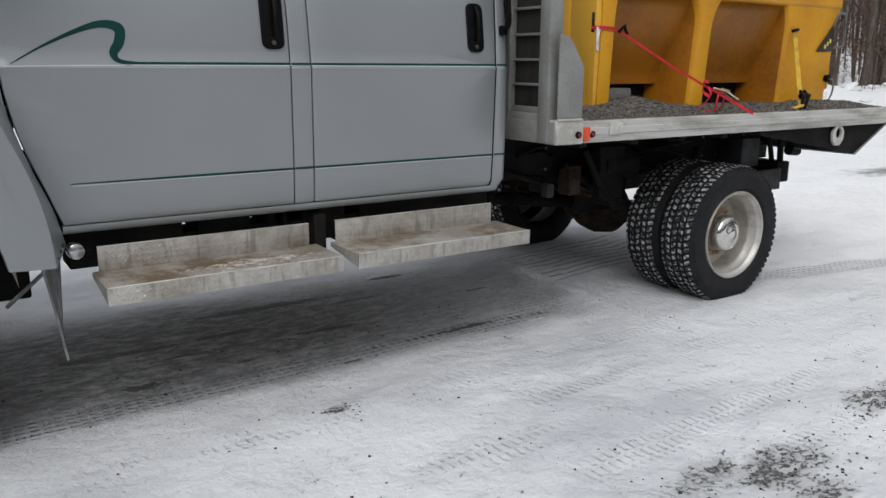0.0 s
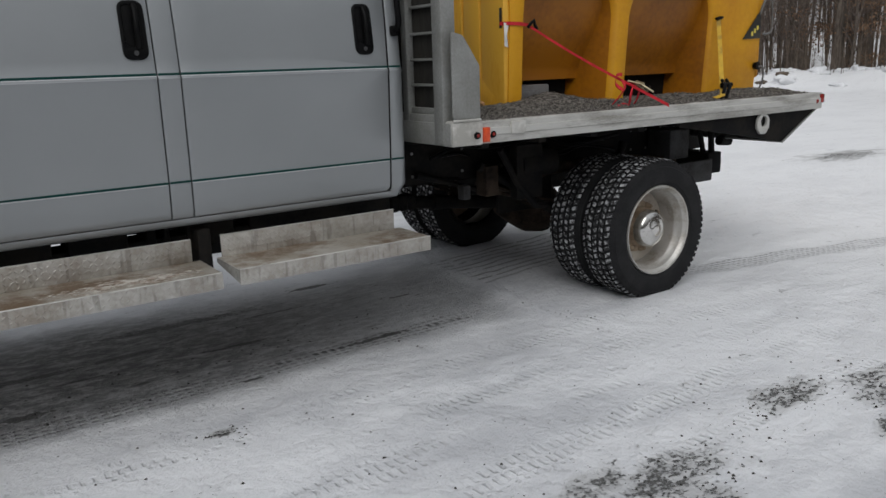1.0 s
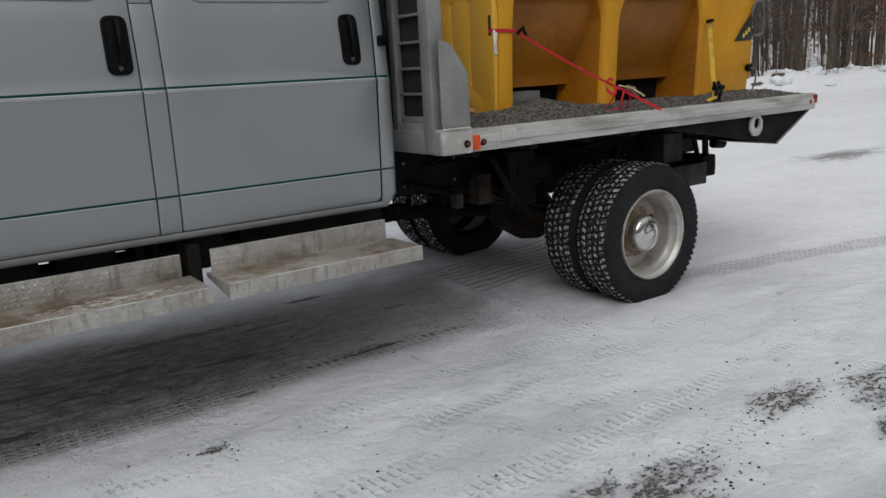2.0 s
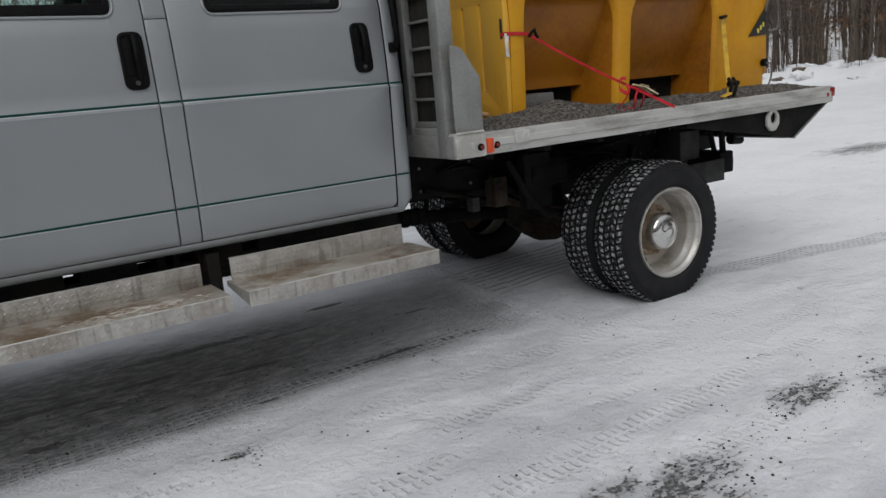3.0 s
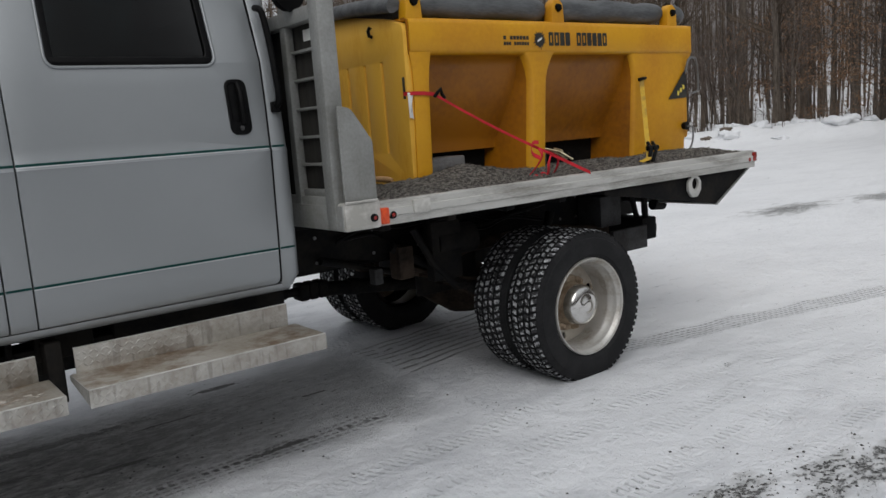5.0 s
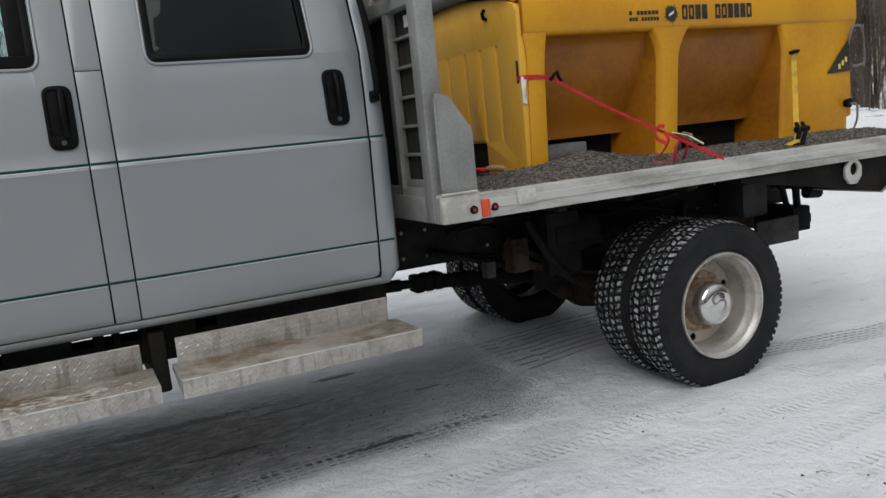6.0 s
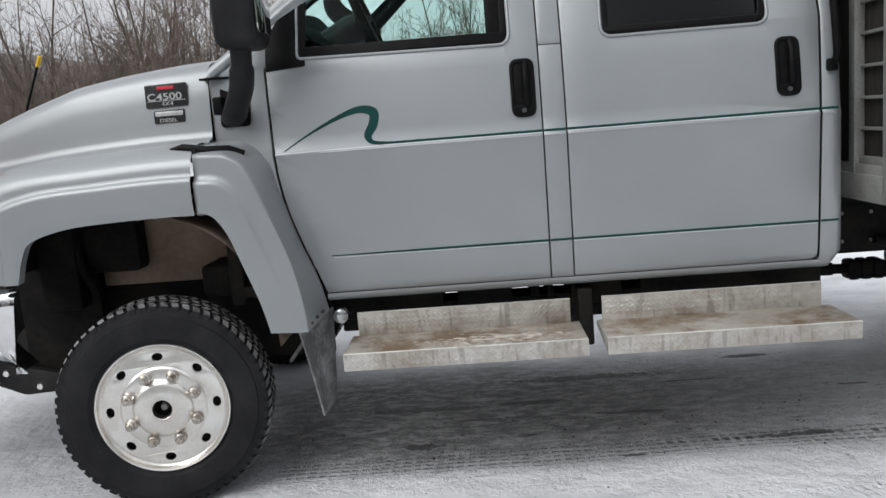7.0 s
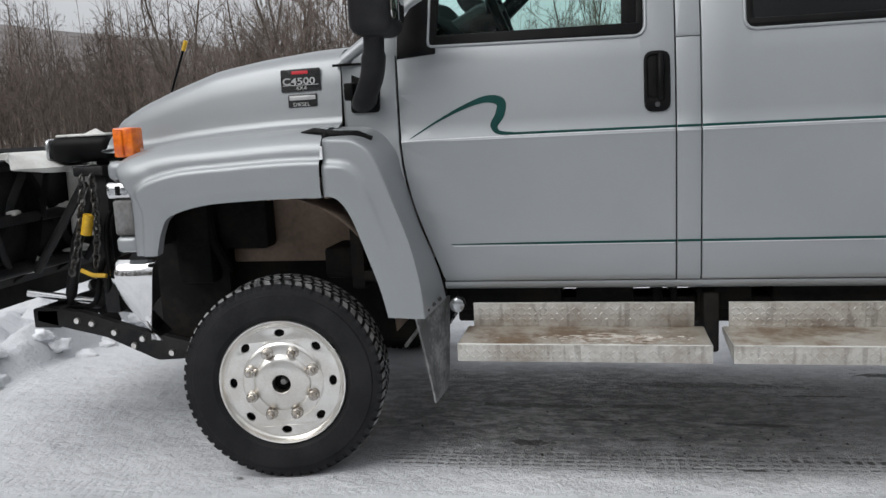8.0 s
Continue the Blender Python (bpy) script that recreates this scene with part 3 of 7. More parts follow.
    bare = step_(math_("ADD", math_("MULTIPLY", spots, 0.66), math_("ADD", math_("MULTIPLY", grain, 3.4), math_("MULTIPLY", coarse, 1.5))), 0.50, 0.76)
    lines = math_("MULTIPLY", step_(noise(11, 8, 0.72, (0.22, 2.0, 1)), 0.61, 0.65), math_("MULTIPLY", ice_shade, step_(noise(2.0, 3), 0.45, 0.55)))
    bare = math_("MAXIMUM", bare, math_("MULTIPLY", lines, 0.9))
    flecks = math_("MULTIPLY", step_(noise(33, 5, 0.62, (0.7, 1.2, 1)), 0.60, 0.66), math_("MULTIPLY", ice_shade, 0.75))
    bare = math_("MAXIMUM", bare, flecks)
    bare = math_("MULTIPLY", bare, step_(noise(64, 3, 0.6), 0.36, 0.52, 0.25, 1))
    cut = step_(math_("ADD", math_("MULTIPLY", cuts, 0.8), math_("MULTIPLY", grain, 2.2)), 0.40, 0.56)
    bare = math_("MAXIMUM", bare, math_("MULTIPLY", cut, 0.95))
    crumbs = math_("MULTIPLY", step_(noise(46, 2, 0.5), 0.715, 0.745), step_(noise(1.4, 4), 0.47, 0.58))
    bare = math_("MAXIMUM", bare, math_("MULTIPLY", crumbs, 0.85))
    # tread prints in the wheel tracks: staggered blocks between ribs
    bend = math_("MULTIPLY", math_("MAXIMUM", math_("SUBTRACT", x, 4.4), 0.0), 0.27)
    yr = math_("ADD", math_("ADD", math_("SUBTRACT", y, math_("MULTIPLY", x, 0.04)), bend), math_("MULTIPLY", warp, 0.04))
    rib = math_("MULTIPLY", yr, 15.0)
    cell = math_("FLOOR", rib)
    across = step_(math_("ABSOLUTE", math_("SUBTRACT", math_("FRACT", rib), 0.5)), 0.30, 0.42, 1, 0)
    lugs = step_(math_("SINE", math_("ADD", math_("MULTIPLY_ADD", noise(3, 4, 0.6), 5.0, math_("MULTIPLY", x, 150)), math_("ADD", math_("MULTIPLY", cell, 1.7), math_("MULTIPLY", rib, 0.5)))), -0.1, 0.9)
    block = math_("MULTIPLY", across, lugs)
    band = None
    for py, w, x0, x1 in ((2.86, 0.10, 0.2, 4), (2.50, 0.09, 1.9, 9), (2.22, 0.09, 1.2, 9), (1.93, 0.09, 1.7, 9), (1.62, 0.07, 0.4, 9), (2.80, 0.12, 4.3, 9),
                          (4.70, 0.12, 3.0, 9), (5.0, 0.12, 2.6, 9), (3.75, 0.12, 4.6, 9), (3.05, 0.10, -4, -0.5), (2.72, 0.08, -4, 0.1)):
        dy = math_("ABSOLUTE", math_("SUBTRACT", yr, py))
        v = math_("MULTIPLY", step_(dy, w * 0.8, w, 1, 0), math_("MULTIPLY", step_(x, x0, x0 + 0.08), step_(x, x1 - 0.5, x1, 1, 0)))
        band = v if band is None else math_("MAXIMUM", band, v)
    band = math_("MULTIPLY", band, step_(noise(2.6, 7, 0.7, (0.5, 1.4, 1)), 0.44, 0.62))
    own = None
    for py, w, x0, x1 in ((3.42, 0.10, 0.0, 3.3), (3.19, 0.13, 4.2, 7.5)):  # the truck's own fresh tracks
        dy = math_("ABSOLUTE", math_("SUBTRACT", yr, py))
        v = math_("MULTIPLY", step_(dy, w * 0.85, w, 1, 0), math_("MULTIPLY", step_(x, x0, x0 + 0.08), step_(x, x1 - 0.8, x1, 1, 0)))
        v = math_("MULTIPLY", v, step_(noise(6, 5, 0.7), 0.34, 0.5))
        own = v if own is None else math_("MAXIMUM", own, v)
    rows_ = math_("MULTIPLY", step_(math_("SINE", math_("MULTIPLY", yr, 150)), -0.1, 0.5), step_(math_("SINE", math_("MULTIPLY_ADD", noise(6, 3, 0.6), 7.0, math_("MULTIPLY", x, 135))), -0.7, 0.1, 0.15, 1))
    prints = math_("MULTIPLY", math_("MULTIPLY", band, block), 0.42)
    prints = math_("MAXIMUM", prints, math_("MULTIPLY", own, rows_))
    # grooves pressed between the rear wheels
    yg = math_("SUBTRACT", y, math_("MULTIPLY", math_("SUBTRACT", x, 3.34), 0.13))
    tick = step_(math_("SINE", math_("MULTIPLY", x, 190)), -0.6, 0.3, 0.55, 1)
    line = math_("MULTIPLY", step_(math_("SINE", math_("MULTIPLY_ADD", yg, 78, 1.2)), 0.35, 0.75), tick)
    pressed = math_("MULTIPLY", math_("MULTIPLY", step_(yg, 3.93, 3.97), step_(yg, 4.60, 4.64, 1, 0)), math_("MULTIPLY", step_(x, 3.34, 3.40), step_(x, 4.4, 4.9, 1, 0)))
    pressed = math_("MULTIPLY", pressed, step_(noise(7, 4, 0.6), 0.36, 0.48))
    prints = math_("MAXIMUM", prints, math_("MULTIPLY", line, pressed))
    # a row of dark lug marks where the front wheels rolled along the ice
    yt = math_("SUBTRACT", y, math_("MULTIPLY_ADD", noise(1.3, 3), 0.10, 3.47))
    tooth = math_("MULTIPLY", step_(math_("ABSOLUTE", yt), 0.014, 0.020, 1, 0), step_(math_("SINE", math_("MULTIPLY_ADD", noise(9, 3), 4.0, math_("MULTIPLY", x, 126))), -0.35, 0.1))
    tooth = math_("MULTIPLY", tooth, math_("MULTIPLY", math_("MULTIPLY", step_(x, 1.3, 1.9), step_(x, 2.9, 3.15, 1, 0)), step_(noise(5, 4, 0.6), 0.42, 0.52)))
    bare = math_("MAXIMUM", bare, math_("MULTIPLY", tooth, 0.9))
    col = blend(math_("MULTIPLY", prints, 0.34), col, (0.33, 0.33, 0.33))
    col = blend(math_("MULTIPLY", math_("MULTIPLY", own, rows_), 0.45), col, (0.16, 0.16, 0.16))
    col = blend(math_("MULTIPLY", math_("MULTIPLY", line, pressed), 0.55), col, (0.13, 0.13, 0.13))
    pale = math_("MULTIPLY", math_("MULTIPLY", ice_shade, step_(noise(48, 5, 0.62, (0.7, 1.2, 1)), 0.57, 0.63)), step_(noise(4, 4, 0.6), 0.44, 0.56))
    col = blend(math_("MULTIPLY", pale, 0.75), col, (0.72, 0.72, 0.72))  # frost grains on the ice
    col = blend(math_("MULTIPLY", bare, 0.88), col, (0.055, 0.055, 0.05))
    # woodland floor and the wooded hill
    edge = math_("ADD", math_("MULTIPLY", math_("SUBTRACT", x, 26), 0.8), math_("MULTIPLY", math_("SUBTRACT", y, 16), 0.6))
    litter = math_("MULTIPLY", step_(edge, 3, 9), step_(noise(0.7, 6, 0.7), 0.46, 0.58))
    col = blend(math_("MULTIPLY", litter, 0.25), col, (0.15, 0.105, 0.075))
    hill = math_("MAXIMUM", step_(math_("ADD", y, math_("MULTIPLY", x, 0.15)), 50, 110), step_(edge, 34, 75))
    woods = blend(step_(noise(0.06, 9, 0.75), 0.42, 0.6), (0.085, 0.072, 0.066), (0.17, 0.152, 0.147))
    col = blend(hill, col, woods)
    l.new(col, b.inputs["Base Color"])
    ro = math_("SUBTRACT", 0.62, math_("MULTIPLY", ice_shade, 0.24))
    l.new(ro, b.inputs["Roughness"])
    b.inputs["Specular IOR Level"].default_value = 0.35
    # tread prints along the wheel tracks, crust and grain
    height = math_("SUBTRACT", math_("MULTIPLY", noise(11, 8, 0.64), 2.2), math_("MULTIPLY", prints, 1.9))
    height = math_("ADD", height, math_("MULTIPLY", noise(70, 5, 0.7), 0.25))
    height = math_("ADD", height, math_("MULTIPLY", noise(5, 6, 0.6), 2.2))
    height = math_("SUBTRACT", height, math_("MULTIPLY", bare, 0.6))
    height = math_("ADD", height, math_("MULTIPLY", math_("MULTIPLY", noise(42, 6, 0.72, (0.75, 1.1, 1)), ice_shade), 4.2))
    bp = n.new("ShaderNodeBump")
    bp.inputs["Strength"].default_value, bp.inputs["Distance"].default_value = 0.95, 0.012
    l.new(height, bp.inputs["Height"])
    l.new(bp.outputs["Normal"], b.inputs["Normal"])
    return m


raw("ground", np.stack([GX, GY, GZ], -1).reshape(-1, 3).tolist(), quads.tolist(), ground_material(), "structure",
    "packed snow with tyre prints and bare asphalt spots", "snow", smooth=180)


rng = random.Random(8)
V, F = [], []
for cx, cy, sx, sy, n_ in ((2.35, 1.62, 0.30, 0.12, 150), (3.25, 1.75, 0.25, 0.07, 110), (3.75, 1.58, 0.28, 0.08, 120), (3.6, 2.0, 0.6, 0.2, 40), (1.26, 2.93, 0.06, 0.03, 40), (1.5, 2.5, 0.7, 0.3, 50),
                           (0.9, 3.7, 0.6, 0.25, 130), (1.9, 3.75, 0.6, 0.25, 90), (3.3, 3.1, 0.05, 0.2, 25), (2.5, 2.2, 0.8, 0.3, 45)):
    for k in range(n_):
        x, y, r = rng.gauss(cx, sx), rng.gauss(cy, sy), 0.0025 + 0.006 * rng.random() ** 3
        z = float(ground_height(x, y))
        b0 = len(V)
        V += [(x + r * rng.uniform(0.7, 1.3), y, z), (x, y + r, z + r * 0.3), (x - r, y + r * 0.2, z), (x, y - r, z + r * 0.2), (x, y, z + r * rng.uniform(0.7, 1.1))]
        F += [(b0, b0 + 1, b0 + 4), (b0 + 1, b0 + 2, b0 + 4), (b0 + 2, b0 + 3, b0 + 4), (b0 + 3, b0, b0 + 4)]
raw("road_grit", V, F, material("dark_road_grit", (0.05, 0.047, 0.042), (0.022, 0.02, 0.018), scale=40, fine=200, rough=0.9), "stuff", "dark grit scattered over the packed snow", "grit")


# ---- the truck ----
MID = 4.25
truck = thing("flatbed_truck", (1.6, MID, 0), "silver crew-cab flatbed work truck with dark green pinstripes", "truck")


def side_y(z):
    """Where the cab's flank lies at height z: rolled under at the sill, creased at the stripe, leaning in above."""
    zs = (0.70, 0.765, 0.785, 0.83, 0.95, 1.36, 1.372, 1.386, 1.56, 1.74, 2.32, 2.5)
    ys = (3.42, 3.335, 3.312, 3.297, 3.292, 3.288, 3.284, 3.293, 3.314, 3.342, 3.50, 3.62)
    return float(np.interp(z, zs, ys))


CUTS = (0.785, 0.83, 0.95, 1.1, 1.25, 1.36, 1.372, 1.386, 1.45, 1.56, 1.65, 1.74, 1.9, 2.05, 2.2)


def flank(inset):
    return lambda u, v, w: (u, side_y(v) + inset + w, v)


def door_front_x(z):
    return float(np.interp(z, (0.80, 0.90, 0.97, 1.06, 1.156, 1.27, 1.385, 1.70), (0.336, 0.300, 0.275, 0.240, 0.212, 0.190, 0.181, 0.170)))


GAP = 0.0045
front_window = rounded([(0.315, 1.750), (1.128, 1.738), (1.128, 2.24), (0.56, 2.24), (0.325, 1.99)], [0.02, 0.045, 0.06, 0.05, 0.03])
rear_window = rounded([(1.505, 1.738), (2.118, 1.738), (2.105, 2.24), (1.515, 2.24)], [0.04, 0.045, 0.06, 0.06])

# doors: skins with real window openings
fz = np.linspace(0.803, 1.70, 14)
door_outline = [(door_front_x(z) + GAP, z) for z in fz][::-1] + [(1.25 - GAP, 0.803), (1.25 - GAP, 2.31), (0.56, 2.31), (0.28, 2.01), (0.172, 1.83)]
door_outline = door_outline[::-1]
front_door = part("front_door", plate(door_outline, [front_window[::-1]], 0.03, 0.005, flank(0), CUTS), PAINT, truck,
                  "silver front door with a green swoosh", 35)
door2 = rounded([(1.337 + GAP, 0.803), (2.298 - GAP, 0.803), (2.309 - GAP, 1.39), (2.324 - GAP, 1.75), (2.30, 2.31), (1.337 + GAP, 2.31)],
                [0.008, 0.03, 0, 0, 0.08, 0.03])
rear_door = part("rear_door", plate(door2, [rear_window[::-1]], 0.03, 0.005, flank(0), CUTS), PAINT, truck, "silver rear door", 35)


def ring_of(poly, grow):
    """The outline moved outwards by grow."""
    c = sum((Vector(p) for p in poly), Vector((0, 0))) / len(poly)
    return [tuple(Vector(p) + (Vector(p) - c).normalized() * grow) for p in poly]


for door, win, gmat, label in ((front_door, front_window, GLASS_CLEAR, "green-tinted clear side glass"), (rear_door, rear_window, GLASS_DARK, "dark privacy glass")):
    part("window_trim", plate(ring_of(win, 0.006), [ring_of(win, -0.024)[::-1]], 0.018, 0.003, flank(-0.0022), CUTS), TRIM, door, "black rubber window surround", 35)
    part("window_bead", tube([(u, side_y(v) - 0.001, v) for u, v in ring_of(win, 0.0135)], 0.0065, 8, closed=True), PAINT, door, smooth=60)
    pane = part("window_pane", plate(ring_of(win, -0.012), [], 0.005, 0.001, flank(0.009), CUTS), gmat, door, label, 35)
    pane.visible_shadow = False
for door, x0, x1, top in ((front_door, 0.325, 1.120, 1.786), (rear_door, 1.512, 2.110, 1.768)):
    part("sill_rubber", plate(rounded([(x0, 1.744), (x1, 1.740), (x1, top - 0.004), (x0, top)], 0.008), [], 0.012, 0.003, flank(-0.004), (1.75, 1.77)), TRIM, door, "black rubber strip along the foot of the window", 35)
band = [(1.052, 1.752), (1.118, 1.750), (1.118, 2.22), (1.052, 2.22)]
part("window_channel", plate(band, [], 0.006, 0.001, flank(0.004), CUTS), TRIM, front_door, "black window channel", 35)
# the black sail panel at the mirror
sail = [(0.176, 1.702), (0.334, 1.714), (0.338, 2.0), (0.29, 2.0), (0.176, 1.82)]
part("sail_panel", plate(sail, [], 0.02, 0.003, flank(-0.004), CUTS), TRIM, front_door, "black triangular mirror panel", 35)


def handle(door, x0, x1):
    """An upright black pull handle in an oval cup."""
    z0, z1 = 1.447, 1.672
    cup = rounded([(x0, z0), (x1, z0), (x1, z1), (x0, z1)], 0.036)
    inner = rounded([(x0 + 0.014, z0 + 0.05), (x1 - 0.026, z0 + 0.05), (x1 - 0.026, z1 - 0.016), (x0 + 0.014, z1 - 0.016)], 0.02)
    bm = plate(cup, [inner[::-1]], 0.014, 0.004, flank(-0.010), (1.5, 1.56, 1.62))
    plate(ring_of(inner, 0.004), [], 0.003, 0.0008, flank(-0.0045), (1.5, 1.56, 1.62), bm)
    h = part("door_handle", bm, TRIM, door, "black recessed upright handle", 50)
    xb = x1 - 0.035
    part("pull_bar", tube([(xb, side_y(z0 + 0.045) - 0.006, z0 + 0.045), (xb - 0.002, side_y(z0 + 0.07) - 0.019, z0 + 0.075),
                           (xb - 0.002, side_y(1.6) - 0.021, z1 - 0.05), (xb, side_y(z1) - 0.006, z1 - 0.018)], 0.013, 8), TRIM, door, smooth=60)
    lock = lathe([(0.0, -0.003), (0.009, -0.003), (0.010, 0.004)], ((x0 + x1) / 2, side_y(z0) - 0.009, z0 + 0.026), 14)
    part("key_lock", lock, DARK_GREY, door, "small metal key lock")


handle(front_door, 1.132, 1.228)
handle(rear_door, 2.146, 2.238)


# pinstripes and the swoosh
def ribbon(points, widths, door, name, mat, steps=8, lift=0.0016):
    """A painted line of changing width laid on the flank."""
    pts = smooth_line([(p[0], p[1], 0) for p in points], steps)
    n = len(pts)
    ws = np.interp(np.linspace(0, 1, n), np.linspace(0, 1, len(widths)), widths)
    up, dn = [], []
    for i, p in enumerate(pts):
        d = (pts[min(i + 1, n - 1)] - pts[max(i - 1, 0)]).normalized()
        nrm = Vector((-d.y, d.x, 0))
        for lst, s in ((up, 0.5), (dn, -0.5)):
            q = p + nrm * ws[i] * s
            lst.append((q.x, side_y(q.y) - lift, q.y))
    return part(name, sheet([up, dn]), mat, door, smooth=0)


ribbon([(0.222, 1.385), (0.33, 1.447), (0.44, 1.499), (0.53, 1.527), (0.588, 1.513), (0.585, 1.465), (0.562, 1.425), (0.580, 1.397), (0.64, 1.390)],
       (0.002, 0.008, 0.016, 0.026, 0.038, 0.036, 0.030, 0.016, 0.009), front_door, "swoosh", GREEN, 8)
for door, x0, x1 in ((front_door, 0.62, 1.2455), (rear_door, 1.3415, 2.304)):
    ribbon([(x0, 1.390), ((x0 + x1) / 2, 1.390), (x1, 1.390)], (0.009, 0.009), door, "upper_stripe", GREEN)
    lo = 0.372 if x0 < 1 else x0
    ribbon([(lo, 0.957), ((lo + x1) / 2, 0.957), (x1 - (0.007 if x0 > 1 else 0), 0.957)], (0.003 if x0 < 1 else 0.009, 0.009, 0.009), door, "lower_stripe", GREEN)
# pale lines below the stripes paint in the highlight along the body crease
for door, x0, x1 in ((front_door, 0.38, 1.2455), (rear_door, 1.3415, 2.297)):
    ribbon([(x0, 0.9495), ((x0 + x1) / 2, 0.9495), (x1 - 0.007, 0.9495)], (0.003, 0.003), door, "pale_line", WHITE_LINE)
    ribbon([(max(x0, 0.62), 1.3825), ((x0 + x1) / 2, 1.3825), (x1, 1.3825)], (0.003, 0.003), door, "pale_line", WHITE_LINE)
ribbon([(0.20, 1.377), (0.4, 1.380), (0.60, 1.3815)], (0.003, 0.004, 0.003), front_door, "pale_line", WHITE_LINE)

# pillars and corner panels between the doors
pillar_lo = part("pillar_panel", plate([(1.25, 0.803), (1.337, 0.803), (1.337, 1.717), (1.25, 1.717)], [], 0.03, 0.003, flank(0.0015), CUTS), PAINT, truck, smooth=35)
part("pillar_panel", plate([(1.25, 1.7195), (1.337, 1.7195), (1.337, 2.31), (1.25, 2.31)], [], 0.03, 0.003, flank(0.0015), CUTS), PAINT, truck, smooth=35)
for z in (1.390, 0.957):
    part("stripe_piece", plate([(1.2515, z - 0.0045), (1.3355, z - 0.0045), (1.3355, z + 0.0045), (1.2515, z + 0.0045)], [], 0.001, 0.0002, flank(-0.0002)), GREEN, pillar_lo, smooth=0)


def corner_panel():
    """The cab's rear quarter: the flank behind the rear door, rounded into the back wall."""
    rows = []
    for z in (0.765, 0.785, 0.803, 0.83, 0.9, 0.95, 0.957, 1.05, 1.15, 1.25, 1.36, 1.372, 1.386, 1.39, 1.45, 1.5, 1.56, 1.65, 1.74, 1.82, 1.9, 2.0, 2.1, 2.2, 2.32):
        y0 = side_y(z)
        xc = float(np.interp(z, (0.8, 1.39, 1.75, 2.31), (2.298, 2.309, 2.324, 2.31))) + GAP * 0.3
        xe = 2.398 + 0.02 * max(0, z - 1.4)
        under = 0.0 if z > 0.83 else (0.83 - z) * 0.6
        row = [(xc, y0 + 0.03, z), (xc, y0 + 0.004, z), (xc + 0.004, y0, z), (xe - 0.05 - under, y0, z)]
        for k in range(1, 7):
            a = k / 6 * math.pi / 2
            row.append((xe - 0.05 - under + 0.05 * math.sin(a), y0 + 0.05 * (1 - math.cos(a)), z))
        row += [(xe - under, y0 + 0.4, z), (xe - under, MID, z)]
        rows.append(row)
    return sheet(rows)


quarter = part("rear_quarter", corner_panel(), PAINT, truck, smooth=50)
seam = [(float(np.interp(z, (0.8, 1.39, 1.75, 2.31), (2.298, 2.309, 2.324, 2.31))) - 0.0016, side_y(z) + 0.0035, z) for z in (0.812, 0.83, 0.95, 1.1, 1.25, 1.36, 1.372, 1.386, 1.45, 1.56, 1.65, 1.74, 1.9, 2.1, 2.25)]
part("door_seal", tube(seam, 0.0042, 6), TRIM, rear_door, "black seal in the door gap", 60)
for z in (1.390, 0.957):
    xa = 2.312 if z > 1 else 2.305
    part("stripe_piece", plate([(xa, z - 0.0045), (2.372, z - 0.0045), (2.372, z + 0.0045), (xa, z + 0.0045)], [], 0.001, 0.0002, flank(-0.0012)), GREEN, quarter, smooth=0)

# sill under the doors
rows = []
for x in np.linspace(0.335, 2.345, 12):
    rows.append([(x, side_y(0.7975) + 0.002 + d, z) for d, z in ((0.03, 0.800), (0.0, 0.7995), (0.001, 0.787), (0.012, 0.772), (0.035, 0.764), (0.10, 0.760))])
part("sill", sheet(rows), PAINT, truck, "silver sill below the doors", 60)

# inner shell: dark door cards with window openings, floor, roof, screens
card = [(0.35, 0.78), (2.36, 0.78), (2.36, 2.36), (0.56, 2.36), (0.20, 1.86), (0.20, 1.30)]
part("door_lining", plate(card, [ring_of(front_window, -0.004)[::-1], ring_of(rear_window, -0.004)[::-1]], 0.05, 0.004, flank(0.026), CUTS), INNER, truck, "dark inner door lining", 35)
bm = box(-0.05, 2.37, 3.42, 5.08, 0.78, 0.83, 0.01)
part("cab_floor", bm, CHASSIS, truck)
rows = []
for x in np.linspace(0.5, 2.44, 12):
    e = 0.06 * (abs((x - 1.45) / 0.97) ** 4)
    rows.append([(x, MID + s * 0.78, 2.31 - e * 0.5) if abs(s) == 1 else (x, MID + s * 0.78, 2.31 + 0.13 * (1 - abs(s) ** 4) ** 0.5 - e) for s in np.linspace(-1, 1, 17)])
part("roof", sheet(rows, 0.02), PAINT, truck, "silver cab roof", 60)
rows = []
for f in np.linspace(0, 1, 6):
    rows.append([(-0.02 + 0.74 * f - 0.16 * (1 - s * s), MID + s * (0.86 - 0.10 * f), 1.72 + 0.60 * f) for s in np.linspace(-1, 1, 13)])
screen = part("windscreen", sheet(rows), GLASS_CLEAR, truck, "curved windscreen", 60)
screen.visible_shadow = False
for s in (-1, 1):
    part("screen_pillar", tube([(-0.06, MID + s * 0.87, 1.71), (0.42, MID + s * 0.82, 2.05), (0.74, MID + s * 0.76, 2.33)], [0.028, 0.034, 0.036], 8), PAINT if s < 0 else INNER, truck, smooth=60)
part("cowl", sheet([[(x, MID + s * 0.9, 1.70 + 0.05 * (1 - s * s)) for s in np.linspace(-1, 1, 9)] for x in (-0.10, -0.05, 0.02)], 0.01), TRIM, truck)
part("firewall", box(-0.10, -0.04, 3.42, 5.08, 0.75, 1.72, 0.01), CHASSIS, truck)
bm = box(2.36, 2.39, 3.40, 5.10, 0.80, 1.75, 0.01)
box(2.38, 2.41, 3.50, 5.00, 2.15, 2.36, 0.01, bm)
box(2.37, 2.40, 3.44, 3.62, 1.75, 2.2, 0.01, bm)
